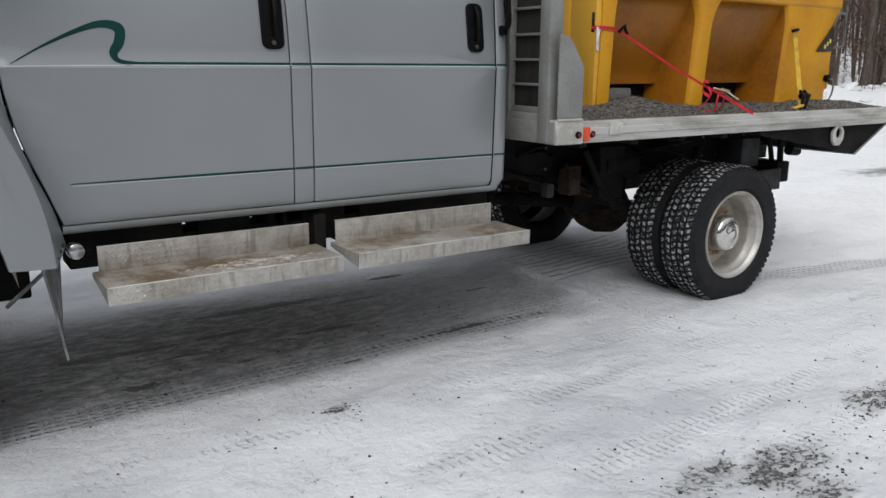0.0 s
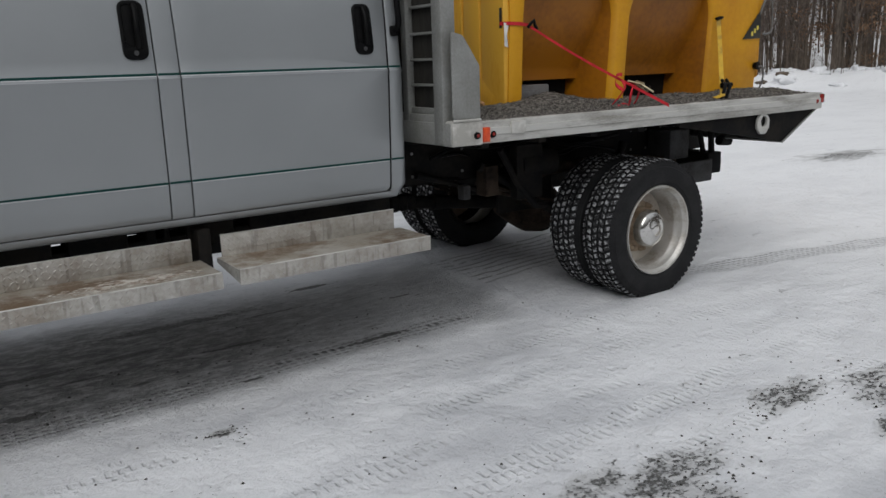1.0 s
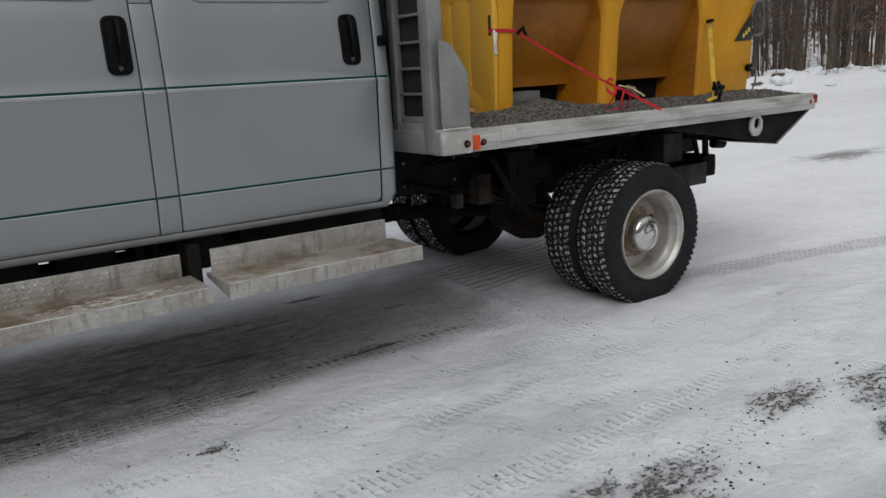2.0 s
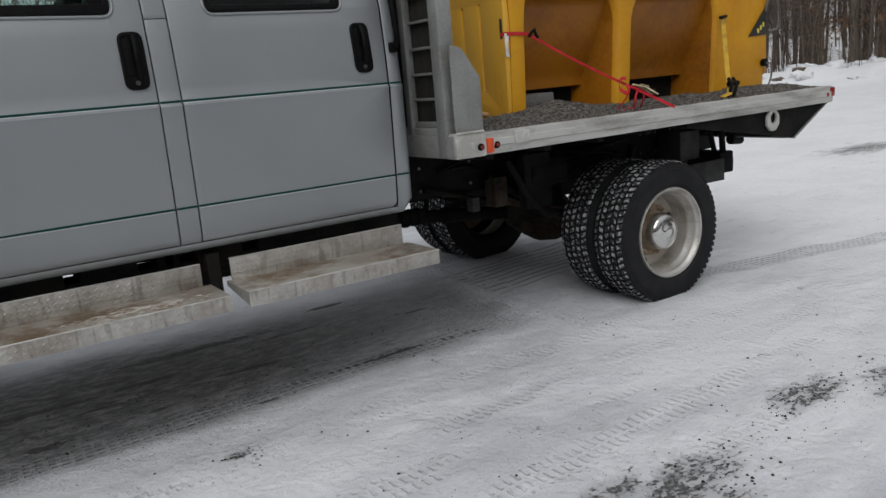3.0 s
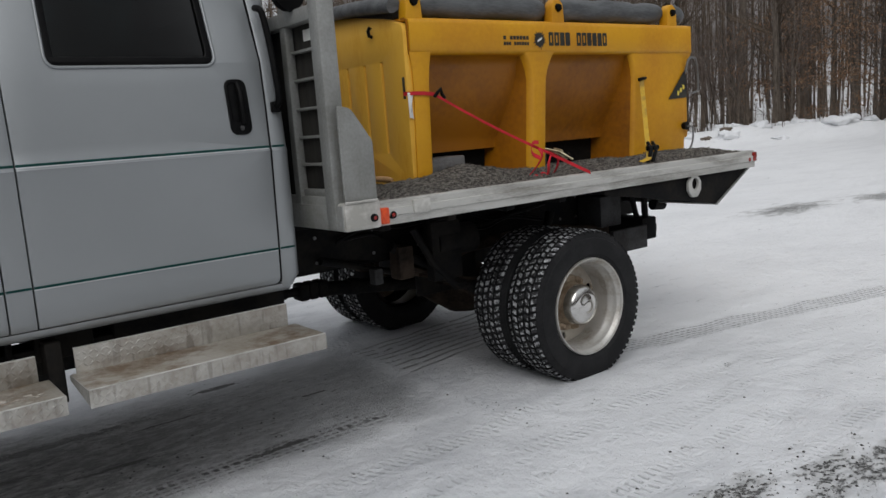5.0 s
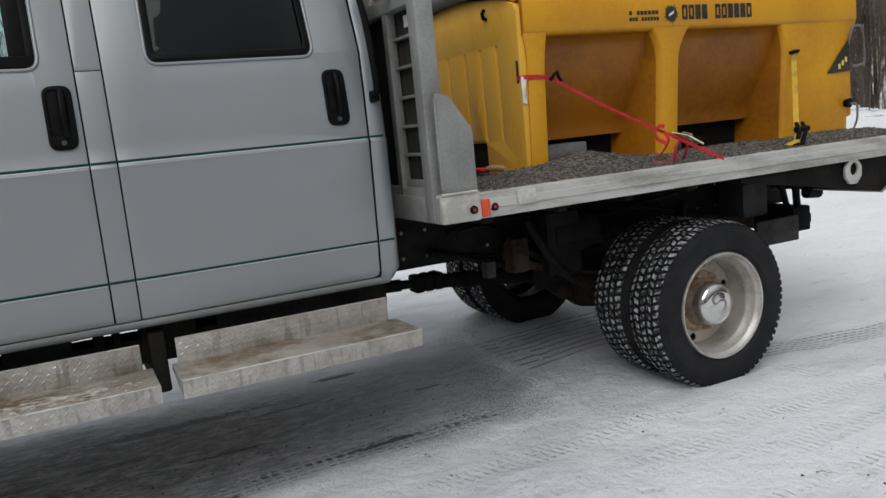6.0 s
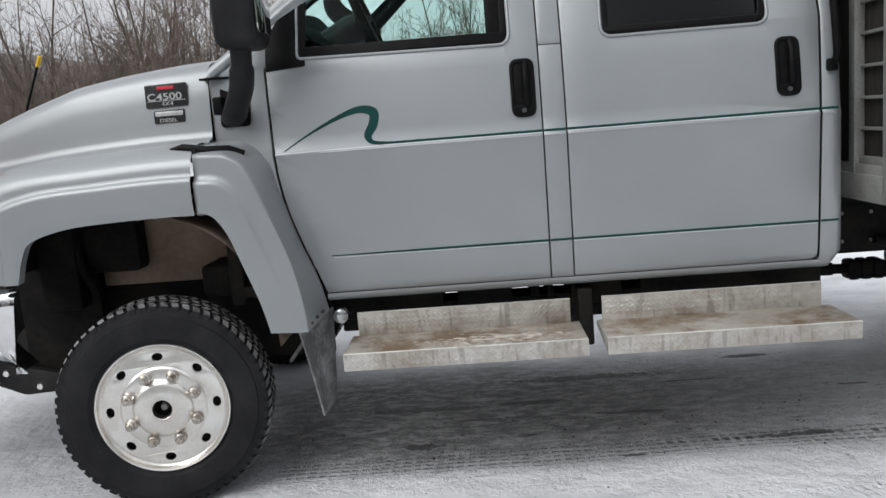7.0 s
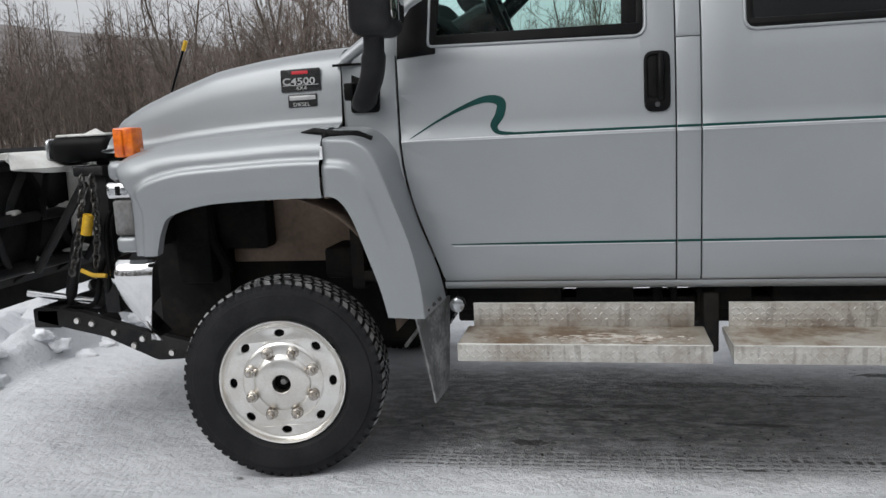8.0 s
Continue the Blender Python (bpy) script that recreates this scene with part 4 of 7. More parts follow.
box(2.37, 2.40, 4.88, 5.06, 1.75, 2.2, 0.01, bm)
part("back_wall", bm, INNER, truck)
back = part("rear_glass", box(2.384, 2.389, 3.60, 4.90, 1.74, 2.16, 0), GLASS_DARK, truck)
back.visible_shadow = False

# cabin: dash, wheel, seats
rows = []
for y in np.linspace(3.44, 5.06, 9):
    hood_ = 0.05 * math.exp(-((y - 3.8) / 0.24) ** 4)
    rows.append([(-0.05, y, 1.73), (0.08, y, 1.83 + hood_ * 0.6), (0.22, y, 1.875 + hood_), (0.32, y, 1.85 + hood_), (0.39, y, 1.80 + hood_ * 0.5), (0.40, y, 1.68), (0.36, y, 1.45), (0.30, y, 1.1)])
part("dashboard", sheet(rows, 0.01), INNER, truck, "black dashboard", 60)
ring = []
for k in range(28):
    a = k * math.tau / 28
    ring.append((0.535 - 0.068 * math.sin(a), 3.80 + 0.19 * math.cos(a), 1.925 + 0.172 * math.sin(a)))
steer = tube(ring, 0.021, 8, closed=True)
for a in (0.2, math.pi - 0.2, -math.pi / 2):
    tube([(0.50, 3.80, 1.905), (0.535 - 0.068 * math.sin(a), 3.80 + 0.185 * math.cos(a), 1.925 + 0.168 * math.sin(a))], 0.022, 6, steer)
tube([(0.53, 3.80, 1.915), (0.47, 3.80, 1.89), (0.20, 3.80, 1.74)], [0.06, 0.07, 0.075], 12, steer)
part("far_window_bar", box(0.37, 0.455, 5.04, 5.10, 1.70, 2.24, 0.01), INNER, truck)
part("steering_wheel", steer, TRIM, truck, "black steering wheel", 60)


def seat_mesh(x, y, w):
    bm = box(x, x + 0.50, y - w, y + w, 1.18, 1.36, 0.06, segs=4)
    own = box(-0.08, 0.08, y - w, y + w, 0, 0.68, 0.06, segs=4)
    for v in own.verts:
        v.co = (x + 0.50 + v.co.x + 0.20 * v.co.z, v.co.y, 1.32 + v.co.z)
    merge(own, bm)
    own = box(-0.05, 0.05, y - 0.13, y + 0.13, 0, 0.2, 0.04, segs=4)
    for v in own.verts:
        v.co = (x + 0.66 + v.co.x + 0.1 * v.co.z, v.co.y, 2.02 + v.co.z)
    return merge(own, bm)


for x, y, w in ((0.62, 3.78, 0.25), (0.62, 4.72, 0.25)):
    part("front_seat", seat_mesh(x, y, w), SEAT, truck, "dark cloth front seat", 50)
part("rear_bench", seat_mesh(1.62, MID, 0.68), SEAT, truck, "dark cloth rear bench", 50)

# grab handle by the rear door
part("grab_handle", tube(smooth_line([(2.352, 3.315, 1.548), (2.352, 3.262, 1.575), (2.350, 3.262, 1.66), (2.345, 3.278, 1.8), (2.335, 3.295, 1.92), (2.327, 3.305, 1.95), (2.326, 3.345, 1.962)], 5),
                         0.0145, 8), TRIM, truck, "black upright grab handle", 60)
part("grab_foot", box(2.334, 2.372, 3.285, 3.318, 1.528, 1.575, 0.008), TRIM, truck)


# ---- bonnet, wings, nose ----
HOOD_X = (-1.25, -1.235, -1.177, -1.085, -0.908, -0.678, -0.485, -0.298, -0.162, -0.085)
HOOD_Z = (1.48, 1.500, 1.538, 1.581, 1.640, 1.707, 1.734, 1.752, 1.758, 1.762)


def hood_rows():
    """Bonnet: a broad crown with rounded shoulders and upright flanks, falling to the nose."""
    rows = []
    for x in np.linspace(-1.235, -0.085, 26):
        f = max(0.0, (x + 1.20) / 1.115)
        shoulder = float(np.interp(x, HOOD_X, HOOD_Z))
        crown = shoulder + 0.06
        half_low = 0.86 - 0.10 * (1 - f) ** 2 - (0.03 if x < -1.22 else 0)
        half_top = half_low - 0.05
        zb = float(np.interp(x, (-1.2, -1.0, -0.8, -0.61, -0.35, -0.085), (1.392, 1.402, 1.425, 1.440, 1.453, 1.456)))
        prof = [(half_low + 0.060, zb - 0.012), (half_low + 0.040, zb - 0.002), (half_low + 0.018, zb + 0.004), (half_low + 0.004, zb + 0.016), (half_low - 0.001, zb + 0.04), (half_low - 0.004, zb + 0.28 * (shoulder - zb)), (half_low - 0.012, zb + 0.55 * (shoulder - zb)),
                (half_low - 0.022, zb + 0.80 * (shoulder - zb)), (half_top + 0.002, zb + 0.95 * (shoulder - zb)), (half_top - 0.04, shoulder + 0.006),
                (half_top - 0.13, shoulder + 0.022), (half_top * 0.6, crown - 0.012), (half_top * 0.3, crown - 0.002), (0, crown)]
        rows.append([(x, MID - h, z) for h, z in prof] + [(x, MID + h, z) for h, z in prof[-2::-1]])
    return rows


hr = hood_rows()
bm = sheet(hr)
nose = [(p[0] - 0.0, p[1], p[2]) for p in hr[0]]
low = [(p[0] + 0.02, p[1], 1.40) for p in hr[0]]
sheet([nose, [(a[0] - 0.035, a[1], (a[2] + b[2]) / 2) for a, b in zip(nose, low)], low], 0, bm)
bmesh.ops.remove_doubles(bm, verts=bm.verts, dist=1e-4)
bmesh.ops.recalc_face_normals(bm, faces=bm.faces)
hood = part("hood", bm, PAINT, truck, "silver sloping bonnet", 55)

# cowl side: the cab's skin between bonnet and door
rows = []
for z in np.linspace(1.22, 1.72, 14):
    xf = -0.078
    xd = door_front_x(z) - GAP
    rows.append([(xf, 3.435, z), (xf, 3.40, z), (xf + 0.02, 3.372 + 0.03 * (z - 1.4), z), (xf + 0.12, 3.335 + 0.04 * (z - 1.4), z), (xd - 0.01, side_y(z), z), (xd, side_y(z) + 0.004, z), (xd, side_y(z) + 0.03, z)])
part("cowl_side", sheet(rows), PAINT, truck, "silver panel between bonnet and door", 60)
part("scuttle_side", plate([(-0.085, 1.70), (0.176, 1.712), (0.176, 1.83), (0.28, 2.0), (0.25, 2.01), (-0.02, 1.765)], [], 0.03, 0.004, flank(0.03), CUTS), PAINT, truck, smooth=35)


def wing(keys, name, label, deep=0.0):
    """A wheel-arch panel: from the arch lip it rises, rounds over and runs in to its outer edge. keys: rows of
    lip x, lip z, edge x, edge y, edge z along the arch."""
    ks = [Vector((*k[:2], 0)) for k in keys]
    es = [Vector(k[2:]) for k in keys]
    lips, edges = smooth_line(ks, 7), smooth_line(es, 7)
    rows = []
    vs = np.linspace(0, 1, 34)
    # flared band at the lip, a step in, then the crown rounding over to the inner edge
    sv = np.interp(vs, (0, 0.36, 0.45, 0.58, 0.72, 0.84, 0.93, 1), (0, 0.50, 0.56, 0.75, 0.91, 0.98, 1.0, 1.0))
    out = np.interp(vs, (0, 0.10, 0.34, 0.37, 0.44, 0.47), (0.003, -0.005, -0.003, 0.000, 0.015, 0.018))
    inw = np.clip((vs - 0.50) / 0.50, 0, 1) ** 1.7
    for lp, ed in zip(lips, edges):
        d = deep * max(0.0, 1 - 6 * max(0.0, lp.x + 0.15))
        row = [(lp.x, 3.175, lp.y + 0.004), (lp.x, 3.150 + d, lp.y), (lp.x, 3.140 + d, lp.y + 0.002)]
        for f, o, t in zip(sv, out, inw):
            y0 = 3.130 + d + o * (1 if ed.y > 3.33 else 0.75)
            row.append((lp.x + (ed.x - lp.x) * f, y0 + (ed.y - y0) * t, lp.y + (ed.z - lp.y) * f))
        rows.append(row)
    bm = sheet(rows)
    return part(name, bm, PAINT, truck, label, 60)


front_wing = wing([(-0.840, 0.955, -0.957, 3.190, 0.955), (-0.832, 0.985, -0.957, 3.190, 1.03), (-0.810, 1.055, -0.960, 3.195, 1.20), (-0.765, 1.118, -1.035, 3.27, 1.335),
                   (-0.62, 1.158, -0.86, 3.385, 1.412), (-0.42, 1.172, -0.53, 3.395, 1.436), (-0.25, 1.176, -0.27, 3.39, 1.450), (-0.108, 1.176, -0.108, 3.385, 1.450)],
                  "front_wing", "silver flared front wing")


def wing_end():
    """The wing behind the wheel: a flat outer face between lip and ridge, creased at the top, then a face running in to the door."""
    lips = smooth_line([Vector((x, z, 0)) for x, z in ((-0.104, 1.177), (-0.047, 1.164), (0.006, 1.089), (0.055, 0.953), (0.098, 0.828), (0.120, 0.745), (0.131, 0.694))], 6)
    ridges = smooth_line([Vector((x, z, 0)) for x, z in ((-0.104, 1.394), (0.028, 1.386), (0.104, 1.318), (0.176, 1.145), (0.234, 0.985), (0.268, 0.83), (0.281, 0.688))], 6)
    edges = smooth_line([Vector(p) for p in ((-0.104, 3.385, 1.448), (0.06, 3.36, 1.440), (0.160, 3.315, 1.36), (0.184, 3.301, 1.26), (0.240, 3.298, 1.055), (0.306, 3.298, 0.875), (0.338, 3.299, 0.735))], 6)
    rows, n_ = [], len(lips)
    for i, (lp, rd, ed) in enumerate(zip(lips, ridges, edges)):
        g = i / (n_ - 1)
        fade = max(0.0, 1 - g / 0.75)
        back = 0.012 * max(0.0, 1 - g / 0.07) ** 2
        power = 1.9 - 0.75 * min(1, g / 0.35)
        row = [(lp.x, 3.18, lp.y + 0.004), (lp.x, 3.150, lp.y), (lp.x + 0.001, 3.139, lp.y + 0.002)]
        for f in np.linspace(0.02, 1, 26):
            y = 3.133 + back - 0.004 * math.sin(f * math.pi) + 0.026 * fade * float(np.interp(f, (0.56, 0.60, 0.68), (0, 0.7, 1)))
            row.append((lp.x + (rd.x - lp.x) * f, y, lp.y + (rd.y - lp.y) * f))
        y1 = row[-1][1]
        for f in (0.05, 0.12, 0.2, 0.3, 0.4, 0.5, 0.6, 0.7, 0.8, 0.9, 1.0):
            row.append((rd.x + (ed.x - rd.x) * f, y1 + (ed.y - y1) * f ** power, rd.y + (ed.z - rd.y) * f))
        rows.append(row)
    return sheet(rows)


rear_wing = part("wing_extension", wing_end(), PAINT, truck, "silver wing behind the front wheel", 60)
for x, z in ((0.288, 0.716), (0.305, 0.731), (0.323, 0.744)):
    part("bolt", lathe([(0, -0.006), (0.006, -0.005), (0.008, 0.0), (0.008, 0.01)], (x, 3.150 + (x - 0.281) * 2.0, z), 10), DARK_GREY, rear_wing)

# rubber hood latch
bm = tube([(-0.205, 3.225, 1.428), (-0.15, 3.215, 1.436), (-0.057, 3.20, 1.420), (0.03, 3.215, 1.416), (0.085, 3.225, 1.394)], [0.009, 0.016, 0.017, 0.017, 0.014], 8, flat=0.7)
tube([(-0.100, 3.195, 1.375), (-0.095, 3.21, 1.425)], 0.021, 8, bm)
part("hood_latch", bm, TRIM, truck, "black rubber bonnet latch", 60)

# nose: headlamp, panel, grille, bumper, indicator
bm = box(-1.088, -0.962, 3.186, 3.62, 1.192, 1.263, 0.020, segs=4)
lamp_ = part("headlamp", bm, CHROME, truck, "chrome-framed rectangular headlamp", 50)
part("lamp_lens", box(-1.072, -0.976, 3.182, 3.30, 1.206, 1.250, 0.012, segs=3), LAMP_GLASS, lamp_, "clear lens", 50)
part("lamp_reflector", box(-1.035, -1.010, 3.180, 3.20, 1.208, 1.248, 0.004), TRIM, lamp_)
part("lamp_panel", box(-1.062, -0.962, 3.190, 3.30, 1.036, 1.188, 0.014, segs=3), GALV, truck, "grey panel below the headlamp", 50)
part("valance", box(-1.066, -0.960, 3.188, 3.29, 0.962, 1.032, 0.024, segs=4), PAINT, truck, smooth=50)
part("nose_cap", box(-1.078, -0.955, 3.195, 3.66, 1.268, 1.350, 0.030, segs=4), PAINT, truck, "silver lip above the headlamp", 50)
bm = box(-1.20, -1.14, 3.62, 4.88, 0.98, 1.40, 0.02)
for k in range(6):
    box(-1.225, -1.18, 3.66, 4.84, 1.01 + k * 0.065, 1.035 + k * 0.065, 0.008, bm)
part("grille", bm, CHROME, truck, "chrome barred grille", 40)
bm = box(-1.08, -0.985, 3.272, 3.36, 1.362, 1.49, 0.010)
tube([(-1.033, 3.268, 1.375), (-1.033, 3.268, 1.478)], 0.005, 6, bm)
part("indicator_lamp", bm, ORANGE, truck, "amber indicator lamp on the bonnet shoulder", 40)
part("indicator_foot", box(-1.05, -0.985, 3.29, 3.36, 1.335, 1.365, 0.006), TRIM, truck)


def bumper_rows():
    """Chrome end of the bumper: one tall piece, upright at the arch, curving under towards the front."""
    rows = []
    for u in (0.0, 0.02, 0.06, 0.12, 0.22, 0.35, 0.5, 0.65, 0.8, 0.92, 1.0):
        z = 0.925 - 0.355 * u
        roll = 0.04 * max(0.0, 1 - u / 0.14) ** 2
        xb = -0.915 - 0.045 * u
        xf = float(np.interp(z, (0.57, 0.60, 0.64, 0.70, 0.78, 0.85, 0.93), (-0.962, -0.990, -1.028, -1.075, -1.125, -1.150, -1.145)))
        row = [(xb, 3.212 + roll, z)]
        for f in np.linspace(0.15, 1, 8):
            row.append((xb + (xf + 0.05 - xb) * f, 3.208 + roll - 0.016 * math.sin(f * 2.2) + 0.03 * u * u, z))
        for a in np.linspace(15, 90, 6):
            row.append((xf + 0.05 - 0.05 * math.sin(radians(a)), 3.208 + roll + 0.03 * u * u + 0.07 * (1 - math.cos(radians(a))), z))
        row += [(xf - 0.004, 3.34 + roll, z), (xf - 0.006, 3.40 + roll, z)]
        rows.append(row)
    return rows


bm = sheet(bumper_rows())
part("bumper_end", bm, CHROME, truck, "chrome wrap-round bumper end", 60)
part("bumper_bar", plate(rounded([(3.95, 0.70), (4.98, 0.70), (4.98, 0.90), (3.95, 0.90)], 0.02), [], 0.02, 0.006, lambda u, v, w: (-1.20 + w, u, v)), CHROME, truck)

# badges on the bonnet flank
def on_hood(u, v, w):
    f = (u + 1.20) / 1.115
    return (u, MID - (0.86 - 0.10 * (1 - f) ** 2) - 0.0015 + 0.012 * max(0.0, (v - 1.5)) / 0.2 + 0.004 - w, v)


badge = part("model_badge", plate(rounded([(-0.349, 1.600), (-0.172, 1.603), (-0.172, 1.697), (-0.349, 1.695)], 0.008), [], 0.004, 0.001, on_hood), BADGE, hood, "black model badge with silver characters", 40)
letters("C4500", 0.052, lambda u, v, w: on_hood(-0.342 + u * 1.05, 1.632 + v * 0.75, 0.0048 + w), SILVER_INK, hood, "badge_letters", 0.0006)
letters("4X4", 0.030, lambda u, v, w: on_hood(-0.283 + u, 1.608 + v * 0.8, 0.0048 + w), SILVER_INK, hood, "badge_letters")
part("badge_bar", plate([(-0.298, 1.674), (-0.226, 1.674), (-0.226, 1.687), (-0.298, 1.687)], [], 0.001, 0.0002, lambda u, v, w: on_hood(u, v, 0.0045 + w)), RED_INK, hood)
part("badge_line", plate([(-0.34, 1.6275), (-0.18, 1.6275), (-0.18, 1.630), (-0.34, 1.630)], [], 0.001, 0.0002, lambda u, v, w: on_hood(u, v, 0.0045 + w)), SILVER_INK, hood)
part("engine_badge", plate(rounded([(-0.320, 1.536), (-0.190, 1.538), (-0.190, 1.592), (-0.320, 1.590)], 0.006), [], 0.004, 0.001, on_hood), BADGE, hood, "small black engine badge")
letters("DIESEL", 0.026, lambda u, v, w: on_hood(-0.298 + u, 1.542 + v * 0.85, 0.0048 + w), SILVER_INK, hood, "badge_letters")
part("badge_bar", plate([(-0.313, 1.567), (-0.197, 1.567), (-0.197, 1.585), (-0.313, 1.585)], [], 0.001, 0.0002, lambda u, v, w: on_hood(u, v, 0.0045 + w)), SILVER_INK, hood)

# door mirror on its arm
bm = box(0.083, 0.246, 2.985, 3.215, 1.768, 2.22, 0.045, segs=5)
mirror = part("side_mirror", bm, MIRROR_BLACK, truck, "large black towing mirror", 60)
bm = tube(smooth_line([(0.148, 3.115, 1.79), (0.138, 3.14, 1.72), (0.112, 3.19, 1.635), (0.066, 3.245, 1.565), (0.044, 3.29, 1.535)], 5), [0.042] * 6 + [0.050] * 10 + [0.052] * 5, 12, flat=0.75)
part("mirror_arm", bm, MIRROR_BLACK, mirror, "black curved mirror arm", 60)
bm = plate(rounded([(-0.034, 1.50), (0.098, 1.498), (0.104, 1.685), (-0.028, 1.685)], 0.02), [], 0.03, 0.004, lambda u, v, w: (u, side_y(v) - 0.016 + w + max(0, 0.16 - u) * 0.30, v))
box(-0.04, 0.0, 3.29, 3.36, 1.55, 1.62, 0.008, bm)
part("mirror_foot", bm, TRIM, mirror, smooth=40)
bm = plate(rounded([(3.005, 1.82), (3.195, 1.82), (3.195, 2.20), (3.005, 2.20)], 0.03), [], 0.004, 0.001, lambda u, v, w: (0.2465 + w, u, v))
part("mirror_glass", bm, CHROME, mirror, "mirror glass")

# wheel well
rows = []
for k in range(17):
    a = math.pi * (0.02 + 0.53 * k / 16)
    rows.append([(-0.40 + 0.56 * math.cos(a), y, 0.56 + 0.64 * math.sin(a) ** 0.8) for y in (3.16, 3.3, 3.45, 3.6, 3.75)])
liner = part("wheel_liner", sheet(rows), LINER, truck, "brown splash liner inside the wheel arch", 60)
for k in range(6):
    x = -0.42 + k * 0.062
    part("liner_rib", tube([(x, 3.19, 1.178), (x + 0.02, 3.32, 1.176), (x + 0.03, 3.50, 1.172)], 0.012, 6), LINER, liner)
bm = box(-0.80, 0.25, 3.74, 3.77, 0.82, 1.22, 0.01)
part("nose_support", box(-1.09, -1.0, 3.29, 3.66, 0.95, 1.30, 0.01), CHASSIS, truck)
# dark panel added so that no snow shows through the bay
part("bay_shield", box(-1.16, -0.78, 3.64, 3.66, 0.46, 1.20, 0.01), CHASSIS, truck)
part("bay_wall", box(-1.30, 0.25, 3.775, 3.80, 0.42, 1.3, 0.01), CHASSIS, truck)
part("inner_wing", bm, LINER, truck, "brown inner wing")
bm = box(-1.0, -0.82, 3.55, 3.77, 0.75, 1.22, 0.02)
tube([(-0.86, 3.60, 1.15), (-0.82, 3.58, 0.95), (-0.76, 3.60, 0.8)], 0.022, 8, bm)
box(-0.82, -0.56, 3.62, 3.74, 0.90, 1.16, 0.03, bm)
part("bay_box", box(-0.25, 0.12, 3.5, 3.74, 0.78, 0.92, 0.02), CHASSIS, truck)
part("bay_bracket", bm, CHASSIS, truck, "black parts in the wheel well")


# ---- wheels ----
def tyre_mesh(c, W, R, sgn):
    """A tyre's carcass with shaped sidewalls; c is the middle of its outer face, sgn the inward way."""
    prof = [(0.262, 0.030), (0.275, 0.014), (0.288, 0.009), (0.292, 0.004), (0.300, 0.003), (0.335, 0.0), (0.365, 0.003), (0.376, 0.004), (0.380, 0.010), (0.394, 0.013), (R - 0.016, 0.024),
            (R - 0.014, 0.045), (R - 0.013, W / 2), (R - 0.014, W - 0.045), (R - 0.016, W - 0.024), (0.392, W - 0.012), (0.335, W), (0.30, W - 0.004), (0.262, W - 0.03), (0.25, W - 0.06)]
    return lathe([(r, y * sgn) for r, y in prof], c, 72)


def tread_mesh(c, W, R, blocks, sgn):
    """The tread blocks, in five staggered rows with slanting gaps."""
    cx, cy, cz = c
    bm = bmesh.new()
    rows = 5
    pitch = math.tau / blocks
    rng = random.Random(int(cx * 100) + int(cy * 10))
    edges = np.linspace(0.010, W - 0.010, rows + 1)
    for j in range(rows):
        y0, y1 = edges[j] + 0.0055, edges[j + 1] - 0.0055
        for i in range(blocks):
            a0 = (i + 0.27 * j) * pitch + rng.uniform(-0.03, 0.03) * pitch
            a1 = a0 + pitch * 0.62
            sk = 0.13 * pitch * (1 if j % 2 else -1)
            outer = 0.010 if j in (0, rows - 1) else 0.0
            vs = []
            for rr, gr in ((R - 0.022, 0.0), (R, 0.002)):
                for a, yy in ((a0 + sk, y0), (a1 + sk, y0), (a1 - sk, y1), (a0 - sk, y1)):
                    r2 = rr - (outer if (j == 0 and yy == y0) or (j == rows - 1 and yy == y1) else 0)
                    vs.append(bm.verts.new((cx + r2 * math.cos(a), cy + sgn * (yy + (gr if yy == y0 else -gr)), cz + r2 * math.sin(a))))
            for k, q in enumerate(((4, 5, 6, 7), (0, 1, 5, 4), (1, 2, 6, 5), (2, 3, 7, 6), (3, 0, 4, 7))):
                bm.faces.new([vs[t] for t in q]).material_index = 1 if k == 0 else 0
    bmesh.ops.recalc_face_normals(bm, faces=bm.faces)
    return bm


def nut(c, sgn, mat, parent, name="lug_nut", tall=0.03, r=0.0145):
    part(name, lathe([(0, -tall * sgn), (r * 0.55, -tall * sgn), (r * 0.8, -tall * 0.8 * sgn), (r * 0.9, -tall * 0.45 * sgn), (r * 1.15, -tall * 0.4 * sgn), (r * 1.35, -0.002 * sgn), (r * 1.35, 0.004 * sgn)],
                     c, 10), mat, parent)


